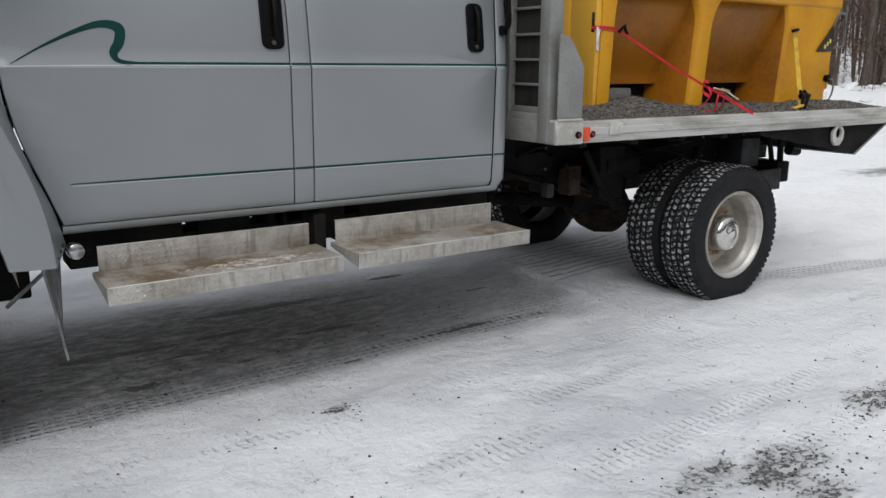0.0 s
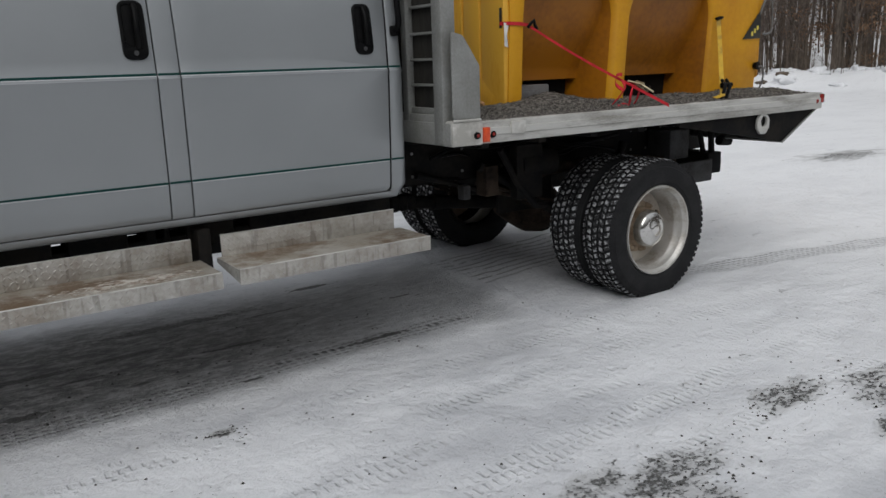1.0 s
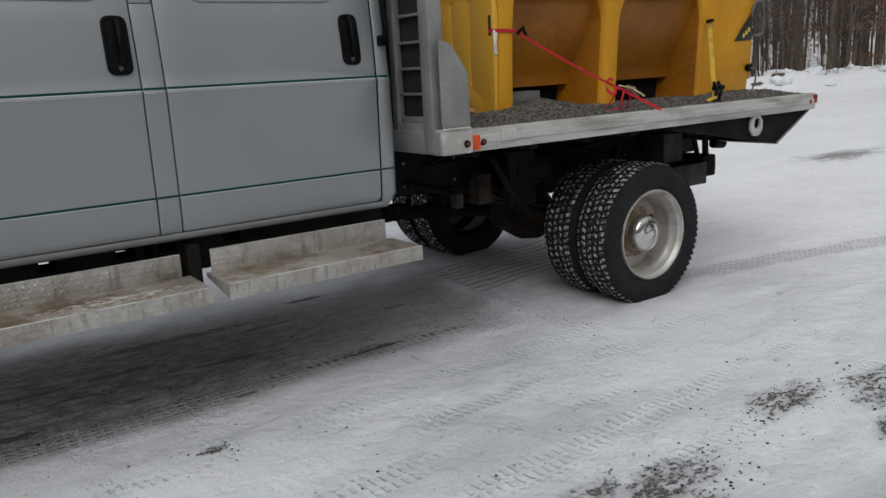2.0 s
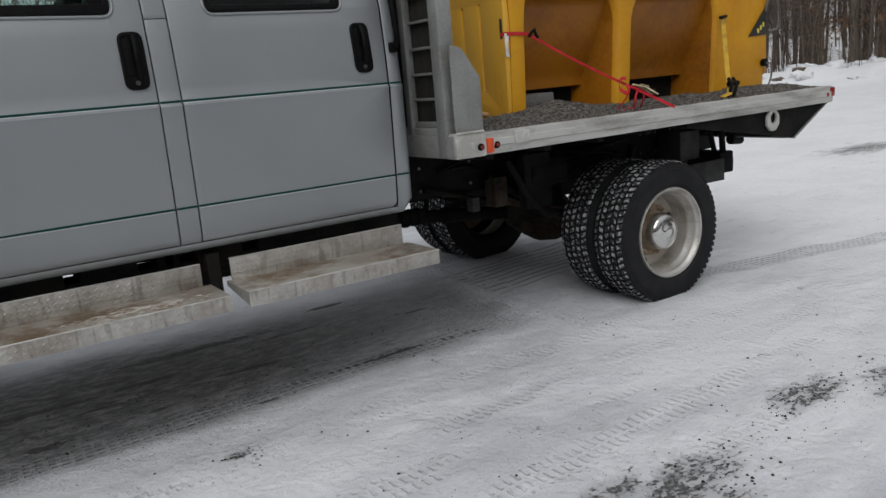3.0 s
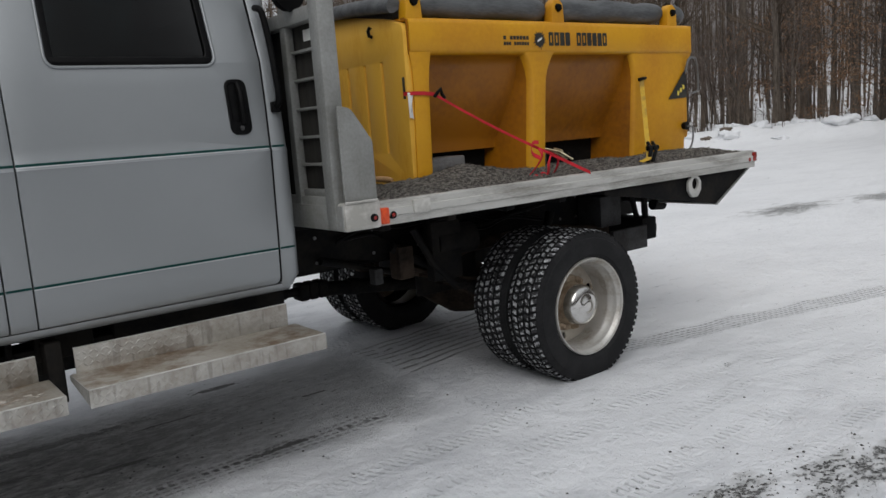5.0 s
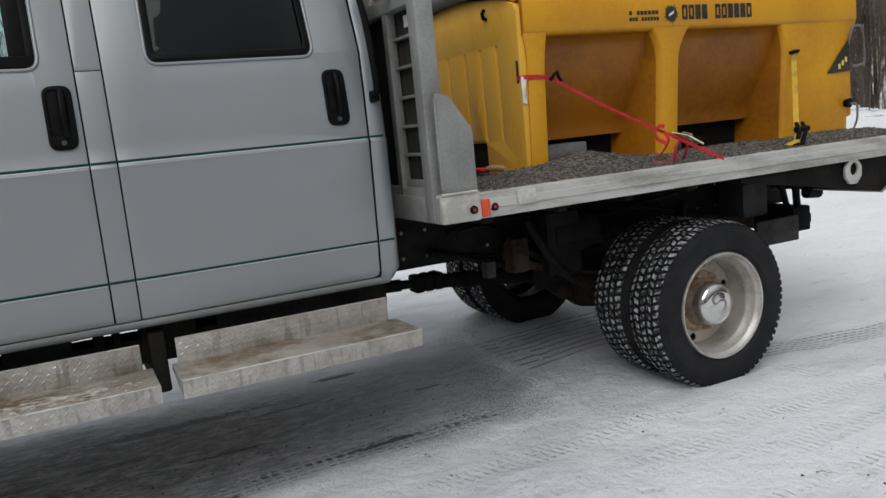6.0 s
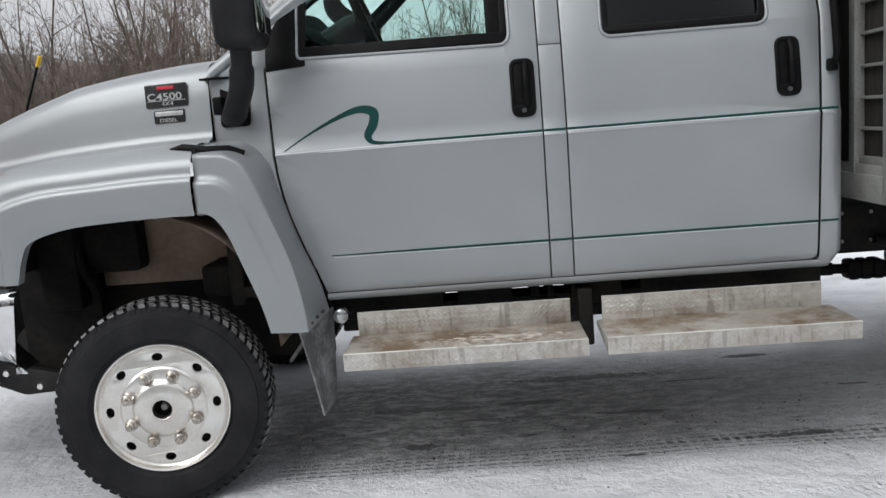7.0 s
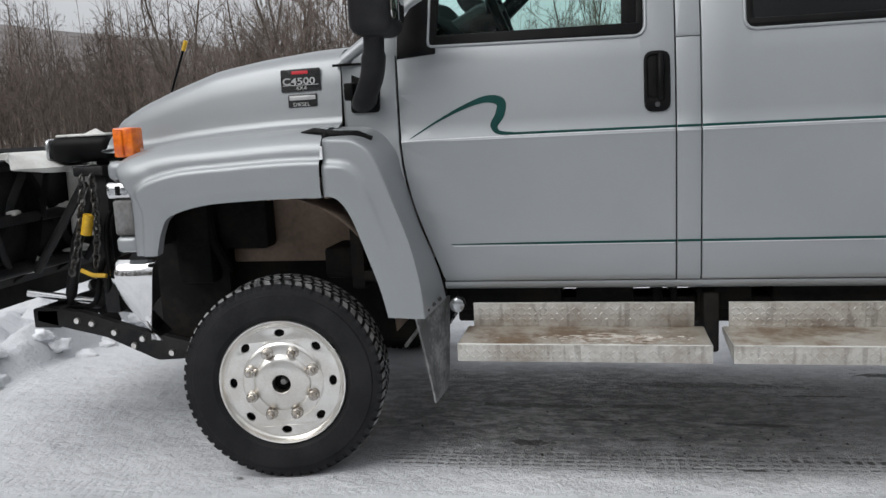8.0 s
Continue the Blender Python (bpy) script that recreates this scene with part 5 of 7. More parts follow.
def front_wheel(x, y, z, sgn):
    """Polished front wheel: rim, disc with hand holes, ring of chrome nuts, bored hub."""
    c = (x, y, z)
    bm = lathe([(r, d * sgn) for r, d in ((0.262, 0.06), (0.268, 0.028), (0.270, 0.014), (0.266, 0.007), (0.259, 0.010), (0.255, 0.024), (0.247, 0.030), (0.240, 0.032))], c, 64)
    circle = [(0.242 * math.cos(a), 0.242 * math.sin(a)) for a in np.linspace(0, math.tau, 64, endpoint=False)]
    inner = [(0.165 * math.cos(a), 0.165 * math.sin(a)) for a in np.linspace(0, math.tau, 48, endpoint=False)]
    holes = []
    for k in range(8):
        a = math.pi / 2 + k * math.tau / 8
        hx, hz = 0.211 * math.cos(a), 0.211 * math.sin(a)
        t = a + math.pi / 2
        holes.append([(hx + 0.021 * math.cos(b) * math.cos(t) - 0.016 * math.sin(b) * math.sin(t), hz + 0.021 * math.cos(b) * math.sin(t) + 0.016 * math.sin(b) * math.cos(t))
                      for b in np.linspace(0, math.tau, 14, endpoint=False)][::-1])
    plate(circle, [inner[::-1], *holes], 0.012, 0.0025, lambda u, v, w: (x + u, y + sgn * (0.026 + w - 0.10 * max(0, 0.242 - math.hypot(u, v)) * 0.5), z + v), (), bm)
    lathe([(r, d * sgn) for r, d in ((0.172, 0.0225), (0.167, 0.017), (0.160, 0.014), (0.122, 0.013), (0.118, 0.009), (0.113, 0.002), (0.100, -0.003), (0.07, -0.008), (0.044, -0.010), (0.039, -0.007),
                                     (0.036, 0.03))], c, 56, bm)
    w = part("wheel", bm, POLISHED, truck, "polished aluminium wheel with eight hand holes", 40)
    part("tyre", tyre_mesh(c, 0.255, 0.430, sgn), RUBBER, w, "black winter tyre", 40)
    tagged(part("tread", tread_mesh(c, 0.255, 0.430, 62, sgn), [RUBBER, TREAD_DUSTY], w, "dusty chunky tread blocks", 0), kind="stuff")
    part("brake_drum", lathe([(0, 0.05 * sgn), (0.22, 0.05 * sgn), (0.235, 0.06 * sgn), (0.235, 0.2 * sgn), (0, 0.2 * sgn)], c, 32), CHASSIS, w)
    part("hub_stub", lathe([(0, 0.004 * sgn), (0.012, 0.004 * sgn), (0.016, 0.03 * sgn)], (x + 0.006, y, z + 0.006), 14), GALV, w)
    for k in range(8):
        a = math.pi / 8 + k * math.tau / 8
        nut((x + 0.141 * math.cos(a), y + 0.010 * sgn, z + 0.141 * math.sin(a)), sgn, NUT_STEEL, w, tall=0.05, r=0.0195)
    return w


def rear_wheel(x, y, z, sgn, outer=True):
    """Dished rear wheel with a chrome cap on its hub; the inner one of the pair faces the other way."""
    c = (x, y, z)
    bm = lathe([(r, d * sgn) for r, d in ((0.262, 0.06), (0.268, 0.030), (0.270, 0.014), (0.266, 0.007), (0.258, 0.010), (0.253, 0.024), (0.245, 0.030), (0.241, 0.040), (0.239, 0.066), (0.231, 0.076), (0.227, 0.098), (0.2265, 0.196))], c, 64)
    circle = [(0.2255 * math.cos(a), 0.2255 * math.sin(a)) for a in np.linspace(0, math.tau, 56, endpoint=False)]
    inner = [(0.10 * math.cos(a), 0.10 * math.sin(a)) for a in np.linspace(0, math.tau, 32, endpoint=False)]
    holes = []
    for k in range(6):
        a = 0.3 + k * math.tau / 6
        hx, hz = 0.192 * math.cos(a), 0.192 * math.sin(a)
        holes.append([(hx + 0.021 * math.cos(b), hz + 0.021 * math.sin(b)) for b in np.linspace(0, math.tau, 12, endpoint=False)][::-1])
    w_label = "dished silver dual wheel, grimy round the hub"
    w = part("wheel", bm, STEEL_RIM, truck, w_label, 40)
    part("tyre", tyre_mesh(c, 0.245, 0.425, sgn), RUBBER, w, "black winter tyre", 40)
    tagged(part("tread", tread_mesh(c, 0.245, 0.425, 68, sgn), [RUBBER, TREAD_SNOWY], w, "chunky tread blocks white with snow", 0), kind="stuff")
    if not outer:
        return w
    bm = plate(circle, [inner[::-1], *holes], 0.012, 0.0025, lambda u, v, q: (x + u, y + sgn * (0.190 + q), z + v))
    part("disc", bm, RIM_DISC, w, "silver disc with hand holes", 40)
    bm = lathe([(r, d * sgn) for r, d in ((0.160, 0.190), (0.155, 0.178), (0.122, 0.170), (0.116, 0.13), (0.110, 0.092))], c, 40)
    part("hub", bm, RIM_INNER, w, "rust-brown hub", 40)
    bm = lathe([(r, d * sgn) for r, d in ((0.114, 0.110), (0.112, 0.088), (0.108, 0.066), (0.096, 0.050), (0.066, 0.043), (0.036, 0.041), (0.032, 0.034), (0.022, 0.031), (0, 0.030))], c, 40)
    part("hub_cap", bm, CAP_CHROME, w, "domed chrome hub cap", 60)
    for k in range(8):
        a = 0.2 + k * math.tau / 8
        nut((x + 0.141 * math.cos(a), y + 0.178 * sgn, z + 0.141 * math.sin(a)), sgn, RIM_INNER, w, tall=0.04, r=0.016)
    return w


AXF, AXR, WZ = -0.352, 4.012, 0.403
near_wheel = front_wheel(AXF, 3.165, WZ, 1)
pivot = Vector((AXF, 3.165, 0)) - BASE[near_wheel]
near_wheel.matrix_basis = Matrix.Translation(pivot) @ pose(0, 0, 0, 0, 0, 9) @ Matrix.Translation(-pivot)  # steered a little
front_wheel(AXF, 2 * MID - 3.165, WZ, -1)
for outer_y, sgn in ((3.085, 1), (2 * MID - 3.085, -1)):
    rear_wheel(AXR, outer_y, WZ - 0.015, sgn)
    rear_wheel(AXR, outer_y + 0.285 * sgn, WZ - 0.015, sgn, False)

# mud flap behind the front wheel
rows = []
for f in np.linspace(0, 1, 9):
    z = 0.69 - 0.37 * f
    rows.append([(0.232 + 0.055 * f + (0.36 - 0.30 * f) * (y - 3.165), y, z + 0.12 * (y - 3.165) * (1 - f)) for y in np.linspace(3.165 + 0.035 * f, 3.42, 6)])
part("mud_flap", sheet(rows, 0.008), FLAP, truck, "grey mud-stained rubber flap", 60)
part("flap_stay", tube([(0.13, 3.40, 0.50), (0.262, 3.25, 0.66)], 0.008, 6), GALV, truck)
bm = lathe([(0, -0.02), (0.02, -0.02), (0.03, -0.014), (0.032, 0.0), (0.032, 0.03)], (0.375, 3.345, 0.695), 20)
part("side_lamp", bm, LAMP_GLASS, truck, "small round clear lamp under the sill", 40)


# ---- steps ----
def step(x0, x1, name_label):
    """A folded tread-plate step: lip, tread, riser and end return."""
    top = part("side_step", box(x0 + 0.002, x1 - 0.002, 3.052, 3.322, 0.606, 0.611, 0.0015), PLATE_TOP, truck, name_label, 30)
    bm = plate([(x0, 0.546), (x1, 0.546), (x1, 0.613), (x0, 0.613)], [], 0.006, 0.002, lambda u, v, w: (u, 3.046 + w + 0.006 * max(0, 0.581 - v), v))
    part("front_lip", bm, PLATE, top, "bright tread-plate lip", 30)
    part("riser", box(x0 + 0.024, x1 - 0.034, 3.318, 3.324, 0.606, 0.706, 0.0015), PLATE, top, "tread-plate riser", 30)
    # pale strip that stands in for the highlight along the lip
    part("worn_edge", tube([(x0 + 0.002, 3.048, 0.6125), (x1 - 0.002, 3.048, 0.6125)], 0.0028, 6), WELD_WHITE, top, "pale strip painted in as the highlight on the step edge", 60)
    part("riser_edge", box(x0 + 0.024, x1 - 0.034, 3.318, 3.332, 0.7045, 0.708, 0.001), WELD_WHITE, top)
    for xe in (x0, x1 - 0.005):
        part("end_plate", plate([(3.05, 0.551), (3.32, 0.591), (3.32, 0.611), (3.05, 0.611)], [], 0.005, 0.001, lambda u, v, w: (xe + w, u, v)), PLATE, top, smooth=30)
    for xb in (x0 + 0.14, x1 - 0.14):
        part("step_bracket", box(xb - 0.03, xb + 0.03, 3.10, 3.85, 0.571, 0.604, 0.004), CHASSIS, top)
    return top


step(0.422, 1.350, "aluminium tread-plate step with brown mud and old snow")
step(1.420, 2.350, "aluminium tread-plate step with light brown stains")
part("step_gap_bracket", box(1.352, 1.412, 3.34, 3.9, 0.50, 0.74, 0.01), CHASSIS, truck)


# ---- chassis ----
def channel(x0, x1, y, z0, z1, out):
    """A C-section frame rail, its web at y, flanges towards out."""
    bm = box(x0, x1, min(y, y + 0.008 * out), max(y, y + 0.008 * out), z0, z1, 0.002)
    for z in (z0, z1 - 0.008):
        box(x0, x1, min(y, y + 0.07 * out), max(y, y + 0.07 * out), z, z + 0.008, 0.002, bm)
    return bm


for s in (-1, 1):
    rail = part("frame_rail", channel(-1.15, 5.30, MID + s * 0.43, 0.715, 0.955, -s), CHASSIS, truck, "black chassis rail")
    for x in (2.62, 2.75, 3.1, 3.4, 4.55, 4.7, 4.85, 5.0):
        for z in (0.77, 0.90):
            part("rail_bolt", lathe([(0, -0.006), (0.008, -0.006), (0.011, 0.004)], (x, MID + s * 0.43 + (0 if s < 0 else 0.012), z), 8), GALV, rail)
for x in (-0.6, 0.3, 1.1, 1.9, 2.6, 3.3, 4.5, 5.2):
    part("cross_member", box(x, x + 0.07, MID - 0.42, MID + 0.42, 0.74, 0.93, 0.006), CHASSIS, truck)
bm = bmesh.new()
for x, y, r in ((0.33, 3.93, 0.10), (1.98, 3.98, 0.13)):
    tube([(x - 0.25, y, 0.68), (x + 0.25, y, 0.68)], r, 14, bm)
box(0.5, 2.3, 4.72, 5.05, 0.53, 0.72, 0.03, bm)
for xa, xb in ((0.36, 0.80), (0.86, 1.09), (1.165, 1.205), (1.235, 1.262), (1.335, 1.545), (1.62, 2.36)):
    box(xa, xb, 3.42, 3.62, 0.655, 0.78, 0.01, bm)
box(0.36, 2.36, 3.44, 3.61, 0.60, 0.706, 0.01, bm)
tube([(0.7, 3.47, 0.748), (1.0, 3.46, 0.742), (1.4, 3.47, 0.750), (1.7, 3.46, 0.745)], 0.007, 6, bm)
tagged(part("underbody", bm, CHASSIS, truck, "black tanks and clutter under the cab"), kind="stuff")
bm = tube([(1.2, MID, 0.62), (2.76, MID, 0.552)], 0.034, 12)
tube([(2.74, MID, 0.552), (2.86, MID, 0.547)], 0.026, 12, bm)
for x in (2.86, 2.92, 2.98):
    own = box(x - 0.03, x + 0.03, MID - 0.055, MID + 0.055, 0.545 - 0.05, 0.545 + 0.05, 0.015)
    merge(own, bm)
tube([(2.95, MID, 0.542), (3.75, MID, 0.45)], [0.042, 0.048], 14, bm)
tube([(3.16, MID, 0.52), (3.23, MID, 0.512)], 0.052, 14, bm)
part("drive_shaft", bm, CHASSIS, truck, "black jointed drive shaft", 50)
bm = lathe([(0.06, -1.0), (0.06, -0.3), (0.09, -0.22), (0.17, -0.12), (0.19, 0.0), (0.17, 0.12), (0.09, 0.22), (0.06, 0.3), (0.06, 1.0)], (AXR, MID, WZ - 0.015), 24)
tube([(3.72, MID, 0.43), (3.86, MID, 0.40)], [0.07, 0.13], 14, bm)
part("rear_axle", bm, RUST, truck, "rusty rear axle", 50)
bm = lathe([(0.05, -0.85), (0.05, -0.3), (0.15, -0.1), (0.15, 0.1), (0.05, 0.3), (0.05, 0.85)], (AXF, MID + 0.1, WZ), 20)
part("front_axle", bm, RUST, truck, smooth=50)
for y in (3.72, 2 * MID - 3.72):
    bm = bmesh.new()
    for k in range(6):
        half = 0.78 - 0.11 * k
        pts = [(AXR + half * f, y, 0.50 - 0.022 * k + 0.17 * f * f * (half / 0.78) ** 2) for f in np.linspace(-1, 1, 11)]
        own = sheet([[(p[0], p[1] - 0.035, p[2]) for p in pts], [(p[0], p[1] + 0.035, p[2]) for p in pts]], 0.014)
        merge(own, bm)
    box(AXR - 0.07, AXR + 0.07, y - 0.05, y + 0.05, 0.34, 0.53, 0.008, bm)
    for f in (-1, 1):
        box(AXR + f * 0.80 - 0.05, AXR + f * 0.80 + 0.05, y - 0.05, y + 0.05, 0.62, 0.80, 0.012, bm)
    part("leaf_spring", bm, RUST, truck, "rusty leaf spring", 40)
for a, b, r in (((3.15, 3.72, 0.80), (3.75, 3.62, 0.42), 0.028), ((4.3, 3.66, 0.85), (4.08, 3.62, 0.42), 0.03), ((2.75, 3.78, 0.78), (3.3, 3.85, 0.62), 0.02)):
    part("damper", tube([a, tuple((Vector(a) + Vector(b)) / 2), b], [r, r * 0.7, r], 10), CHASSIS, truck)
bm = tube([(3.22, 3.84, 0.66), (3.4, 3.8, 0.62), (3.7, 3.75, 0.72), (4.3, 3.72, 0.74), (4.75, 3.66, 0.68)], 0.035, 10)
part("exhaust_pipe", bm, RUST, truck, "rusty exhaust pipe", 50)
rng = random.Random(5)
for k in range(7):
    y, z = 3.74 + rng.uniform(-0.02, 0.25), 0.93 - 0.03 * k
    pts = [(2.9 + 0.2 * i + rng.uniform(-0.05, 0.05), y + rng.uniform(-0.04, 0.04), z + rng.uniform(-0.05, 0.03)) for i in range(8)]
    part("hose", tube(smooth_line(pts, 4), 0.011, 6), TRIM, truck, smooth=60)
bm = box(3.02, 3.075, 3.70, 3.76, 0.615, 0.70, 0.008)
part("junction_box", bm, DARK_GREY, truck, "small grey box on the frame")
bm = tube([(3.35, 3.62, 0.80), (3.62, 3.62, 0.80)], 0.085, 16)
part("air_tank", bm, CHASSIS, truck, "black air tank", 50)
bm = box(3.3, 3.5, 3.55, 3.62, 0.6, 0.92, 0.01)
tube([(3.2, 3.58, 0.9), (3.3, 3.55, 0.7), (3.45, 3.56, 0.55), (3.7, 3.7, 0.5)], 0.02, 8, bm)
part("frame_bracket", bm, CHASSIS, truck)
# dark panel and box, added to close bright gaps by the rear wheels
part("heat_shield", box(3.40, 3.85, 3.86, 3.88, 0.46, 0.80, 0.006), CHASSIS, truck)
part("centre_tank", box(3.62, 4.95, 4.28, 4.62, 0.48, 1.02, 0.03), CHASSIS, truck, "black box added between the rails to close a bright gap", 50)
# tow gear under the tail
bm = box(4.72, 5.06, 3.52, 3.55, 0.53, 0.68, 0.006)
box(4.70, 4.90, 3.60, 3.80, 0.70, 0.90, 0.01, bm)
part("tail_bracket", bm, DARK_GREY, truck, "grey steel bracket under the tail")
bm = box(5.05, 5.20, 3.55, 4.95, 0.57, 0.72, 0.012)
box(5.18, 5.27, 3.60, 3.66, 0.60, 0.66, 0.01, bm)
tube([(5.10, 3.58, 0.98), (5.12, 3.58, 0.70)], 0.022, 8, bm)
tube([(5.0, 3.62, 0.98), (5.08, 3.62, 0.72)], 0.018, 8, bm)
tube([(5.16, 3.55, 0.80), (5.27, 3.55, 0.79)], 0.035, 10, bm)
part("tow_bar", bm, CHASSIS, truck, "black tow bar and plug")

# ---- flatbed ----
BY, BX0, BX1, DZ = 3.05, 2.475, 5.575, 1.122
bed = part("flatbed", box(BX0 + 0.01, BX1 - 0.01, BY + 0.03, 2 * MID - BY - 0.03, 1.085, DZ - 0.004, 0.004), DECK, truck, "aluminium flat deck strewn with grit")
for s in (0, 1):
    def Y(y, s=s):
        return y if s == 0 else 2 * MID - y
    prof = [(BY + 0.05, 1.012), (BY, 1.016), (BY - 0.002, 1.052), (BY - 0.010, 1.056), (BY - 0.010, 1.086), (BY - 0.002, 1.090), (BY, DZ - 0.006), (BY + 0.006, DZ), (BY + 0.06, DZ)]
    rows = [[(x, Y(y), z) for y, z in prof] for x in np.linspace(2.66, BX1, 20)]
    part("side_rail", sheet(rows, 0.004), RAIL, bed, "weathered aluminium side rail", 30)
bm = box(2.835, 2.925, BY - 0.022, BY + 0.0, 1.052, 1.112, 0.004)
part("rail_block", bm, WELD_WHITE, bed, "pale square rail end block")
part("rear_rail", box(BX1 - 0.01, BX1 + 0.005, BY + 0.004, 2 * MID - BY - 0.004, 1.02, DZ, 0.004), RAIL, bed)
part("front_rail", box(BX0 + 0.006, BX0 + 0.05, BY + 0.0, 2 * MID - BY, 1.016, DZ, 0.004), ALU, bed)
for i, x in enumerate(np.linspace(2.7, 5.3, 8)):
    part("deck_bearer", box(x, x + 0.05, BY + 0.05, 2 * MID - BY - 0.05, 0.985, 1.085, 0.004), CHASSIS, bed)
for s in (-1, 1):
    part("sub_frame", box(2.5, 5.4, MID + s * 0.43 - 0.03, MID + s * 0.43 + 0.03, 0.955, 1.07, 0.006), CHASSIS, bed)
# side skirt at the tail with its lashing ring
skirt = [(4.15, 1.015), (4.15, 0.985), (4.83, 0.878), (5.19, 0.818), (5.555, 1.015)]
for yy, mir in ((3.085, 0), (2 * MID - 3.095, 1)):
    part("tail_skirt", plate(skirt, [], 0.01, 0.002, lambda u, v, w: (u, yy + w, v)), CHASSIS, bed, "black tapering skirt under the tail")
part("tail_edge", sheet([[(5.19, 3.075, 0.812), (5.56, 3.075, 1.012)], [(5.19, 5.42, 0.812), (5.56, 5.42, 1.012)]], 0.008), ALU, bed, "aluminium edge of the tail")
oct_out = [(4.942 + 0.068 * math.cos(a), 0.955 + 0.072 * math.sin(a)) for a in np.linspace(math.pi / 8, math.tau + math.pi / 8, 8, endpoint=False)]
oct_in = [(4.948 + 0.033 * math.cos(a), 0.968 + 0.035 * math.sin(a)) for a in np.linspace(0, math.tau, 20, endpoint=False)][::-1]
part("lashing_ring", plate(rounded(oct_out, 0.012), [oct_in], 0.02, 0.004, lambda u, v, w: (u, 3.06 + w, v)), RAIL, bed, "pale eight-sided lashing plate")
part("ring_socket", lathe([(0.036, 0.0), (0.036, 0.06), (0, 0.06)], (4.948, 3.078, 0.968), 20), TRIM, bed)
part("tail_lamp", box(5.545, 5.582, BY - 0.014, BY + 0.01, 1.055, 1.112, 0.004), RED_LENS, bed, "red tail marker")
part("marker_lamp", lathe([(0, -0.012), (0.012, -0.011), (0.016, -0.004), (0.017, 0.006)], (5.505, BY - 0.002, 1.068), 16), RED_LENS, bed, "small round red marker")

# corner foot, gusset, lamps
part("corner_foot", box(2.487, 2.668, BY - 0.012, BY + 0.09, 1.012, 1.132, 0.012), WELD_WHITE, bed, "bright welded corner foot")
gus = rounded([(2.503, 1.128), (2.660, 1.128), (2.660, 1.383), (2.565, 1.522), (2.503, 1.535)], [0, 0.004, 0.012, 0.02, 0.01])
part("gusset", plate(gus, [], 0.008, 0.002, lambda u, v, w: (u, BY + 0.0 + w, v)), ALU, bed, "aluminium gusset with a cut corner")
part("weld_seam", tube([(2.49 + 0.02 * k, BY - 0.014 + 0.002 * (k % 2), 1.133) for k in range(9)], 0.006, 6), WELD_WHITE, bed)
part("weld_seam", tube([(2.502, BY - 0.002 + 0.003 * (k % 2), 1.15 + 0.028 * k) for k in range(14)], 0.006, 6), ALU, bed)
part("marker_reflector", box(2.664, 2.702, BY - 0.02, BY, 1.024, 1.094, 0.003), RED_ORANGE, bed, "orange rectangular marker")
for x in (2.628, 2.728):
    m_ = part("marker_lamp", lathe([(0.0, -0.014), (0.007, -0.013), (0.010, -0.008)], (x, BY - 0.012 if x < 2.66 else BY - 0.004, 1.058), 14), RED_LENS, bed, "small round red marker")
    part("lamp_grommet", lathe([(0.009, -0.010), (0.016, -0.009), (0.018, 0.0), (0.018, 0.01)], (x, BY - 0.012 if x < 2.66 else BY - 0.004, 1.058), 18), TRIM, bed)

# headboard
HX = 2.50
for ya in (3.095, 2 * MID - 3.175):
    part("headboard_post", box(HX - 0.025, HX + 0.058, ya, ya + 0.08, 1.02, 2.34, 0.010), ALU, bed, "square aluminium headboard post")
for ya in (3.415, 2 * MID - 3.465):
    part("headboard_upright", box(HX - 0.012, HX + 0.03, ya, ya + 0.05, 1.03, 2.34, 0.005), ALU, bed, "aluminium upright")
for z, h in ((1.158, 0.030), (1.290, 0.013), (1.410, 0.013), (1.532, 0.013), (1.657, 0.013), (1.777, 0.013)):
    part("headboard_rung", box(HX + 0.008, HX + 0.033, 3.175, 3.45, z, z + h, 0.003), ALU, bed)
    part("headboard_rung", box(HX - 0.014, HX + 0.03, 2 * MID - 3.45, 2 * MID - 3.175, z, z + h, 0.003), ALU, bed)
for z in (1.895, 2.28):
    part("headboard_rail", box(HX - 0.02, HX + 0.05, 3.175, 2 * MID - 3.175, z, z + 0.06, 0.006), ALU, bed, "aluminium headboard rail")
part("headboard_base", box(HX - 0.008, HX + 0.03, 3.175, 2 * MID - 3.175, 1.03, 1.158, 0.004), ALU, bed, "plain aluminium base panel")
part("headboard_sheet", box(HX + 0.034, HX + 0.044, 3.175, 2 * MID - 3.175, 1.15, 1.90, 0.003), DARK_SHEET, bed, "dark stained sheet behind the rungs")
part("sticker", box(HX + 0.031, HX + 0.0335, 3.20, 3.33, 1.825, 1.872, 0), WHITE_TAG, bed, "pale worn sticker")
bm = lathe([(0, -0.02), (0.07, -0.02), (0.075, 0.0), (0.07, 0.02), (0, 0.02)], (HX - 0.03, 3.32, 2.02), 20)
part("work_lamp", bm, TRIM, bed, "black work lamp on the headboard", 50)

# ---- salt spreader on the bed ----
SY = 3.58
spreader = thing("salt_spreader", (4.45, MID, DZ), "dirty yellow plastic hopper salt spreader strapped on the flatbed", "spreader")


def hopper_walls():
    prof = [(SY + 0.05, 1.985), (SY + 0.02, 1.985), (SY, 1.975), (SY - 0.005, 1.95), (SY - 0.005, 1.82), (SY, 1.80), (SY + 0.02, 1.792), (SY + 0.045, 1.785), (SY + 0.07, 1.74),
            (SY + 0.11, 1.62), (SY + 0.15, 1.52), (SY + 0.195, 1.42), (SY + 0.225, 1.36), (SY + 0.238, 1.32), (SY + 0.242, 1.275)]
    return prof


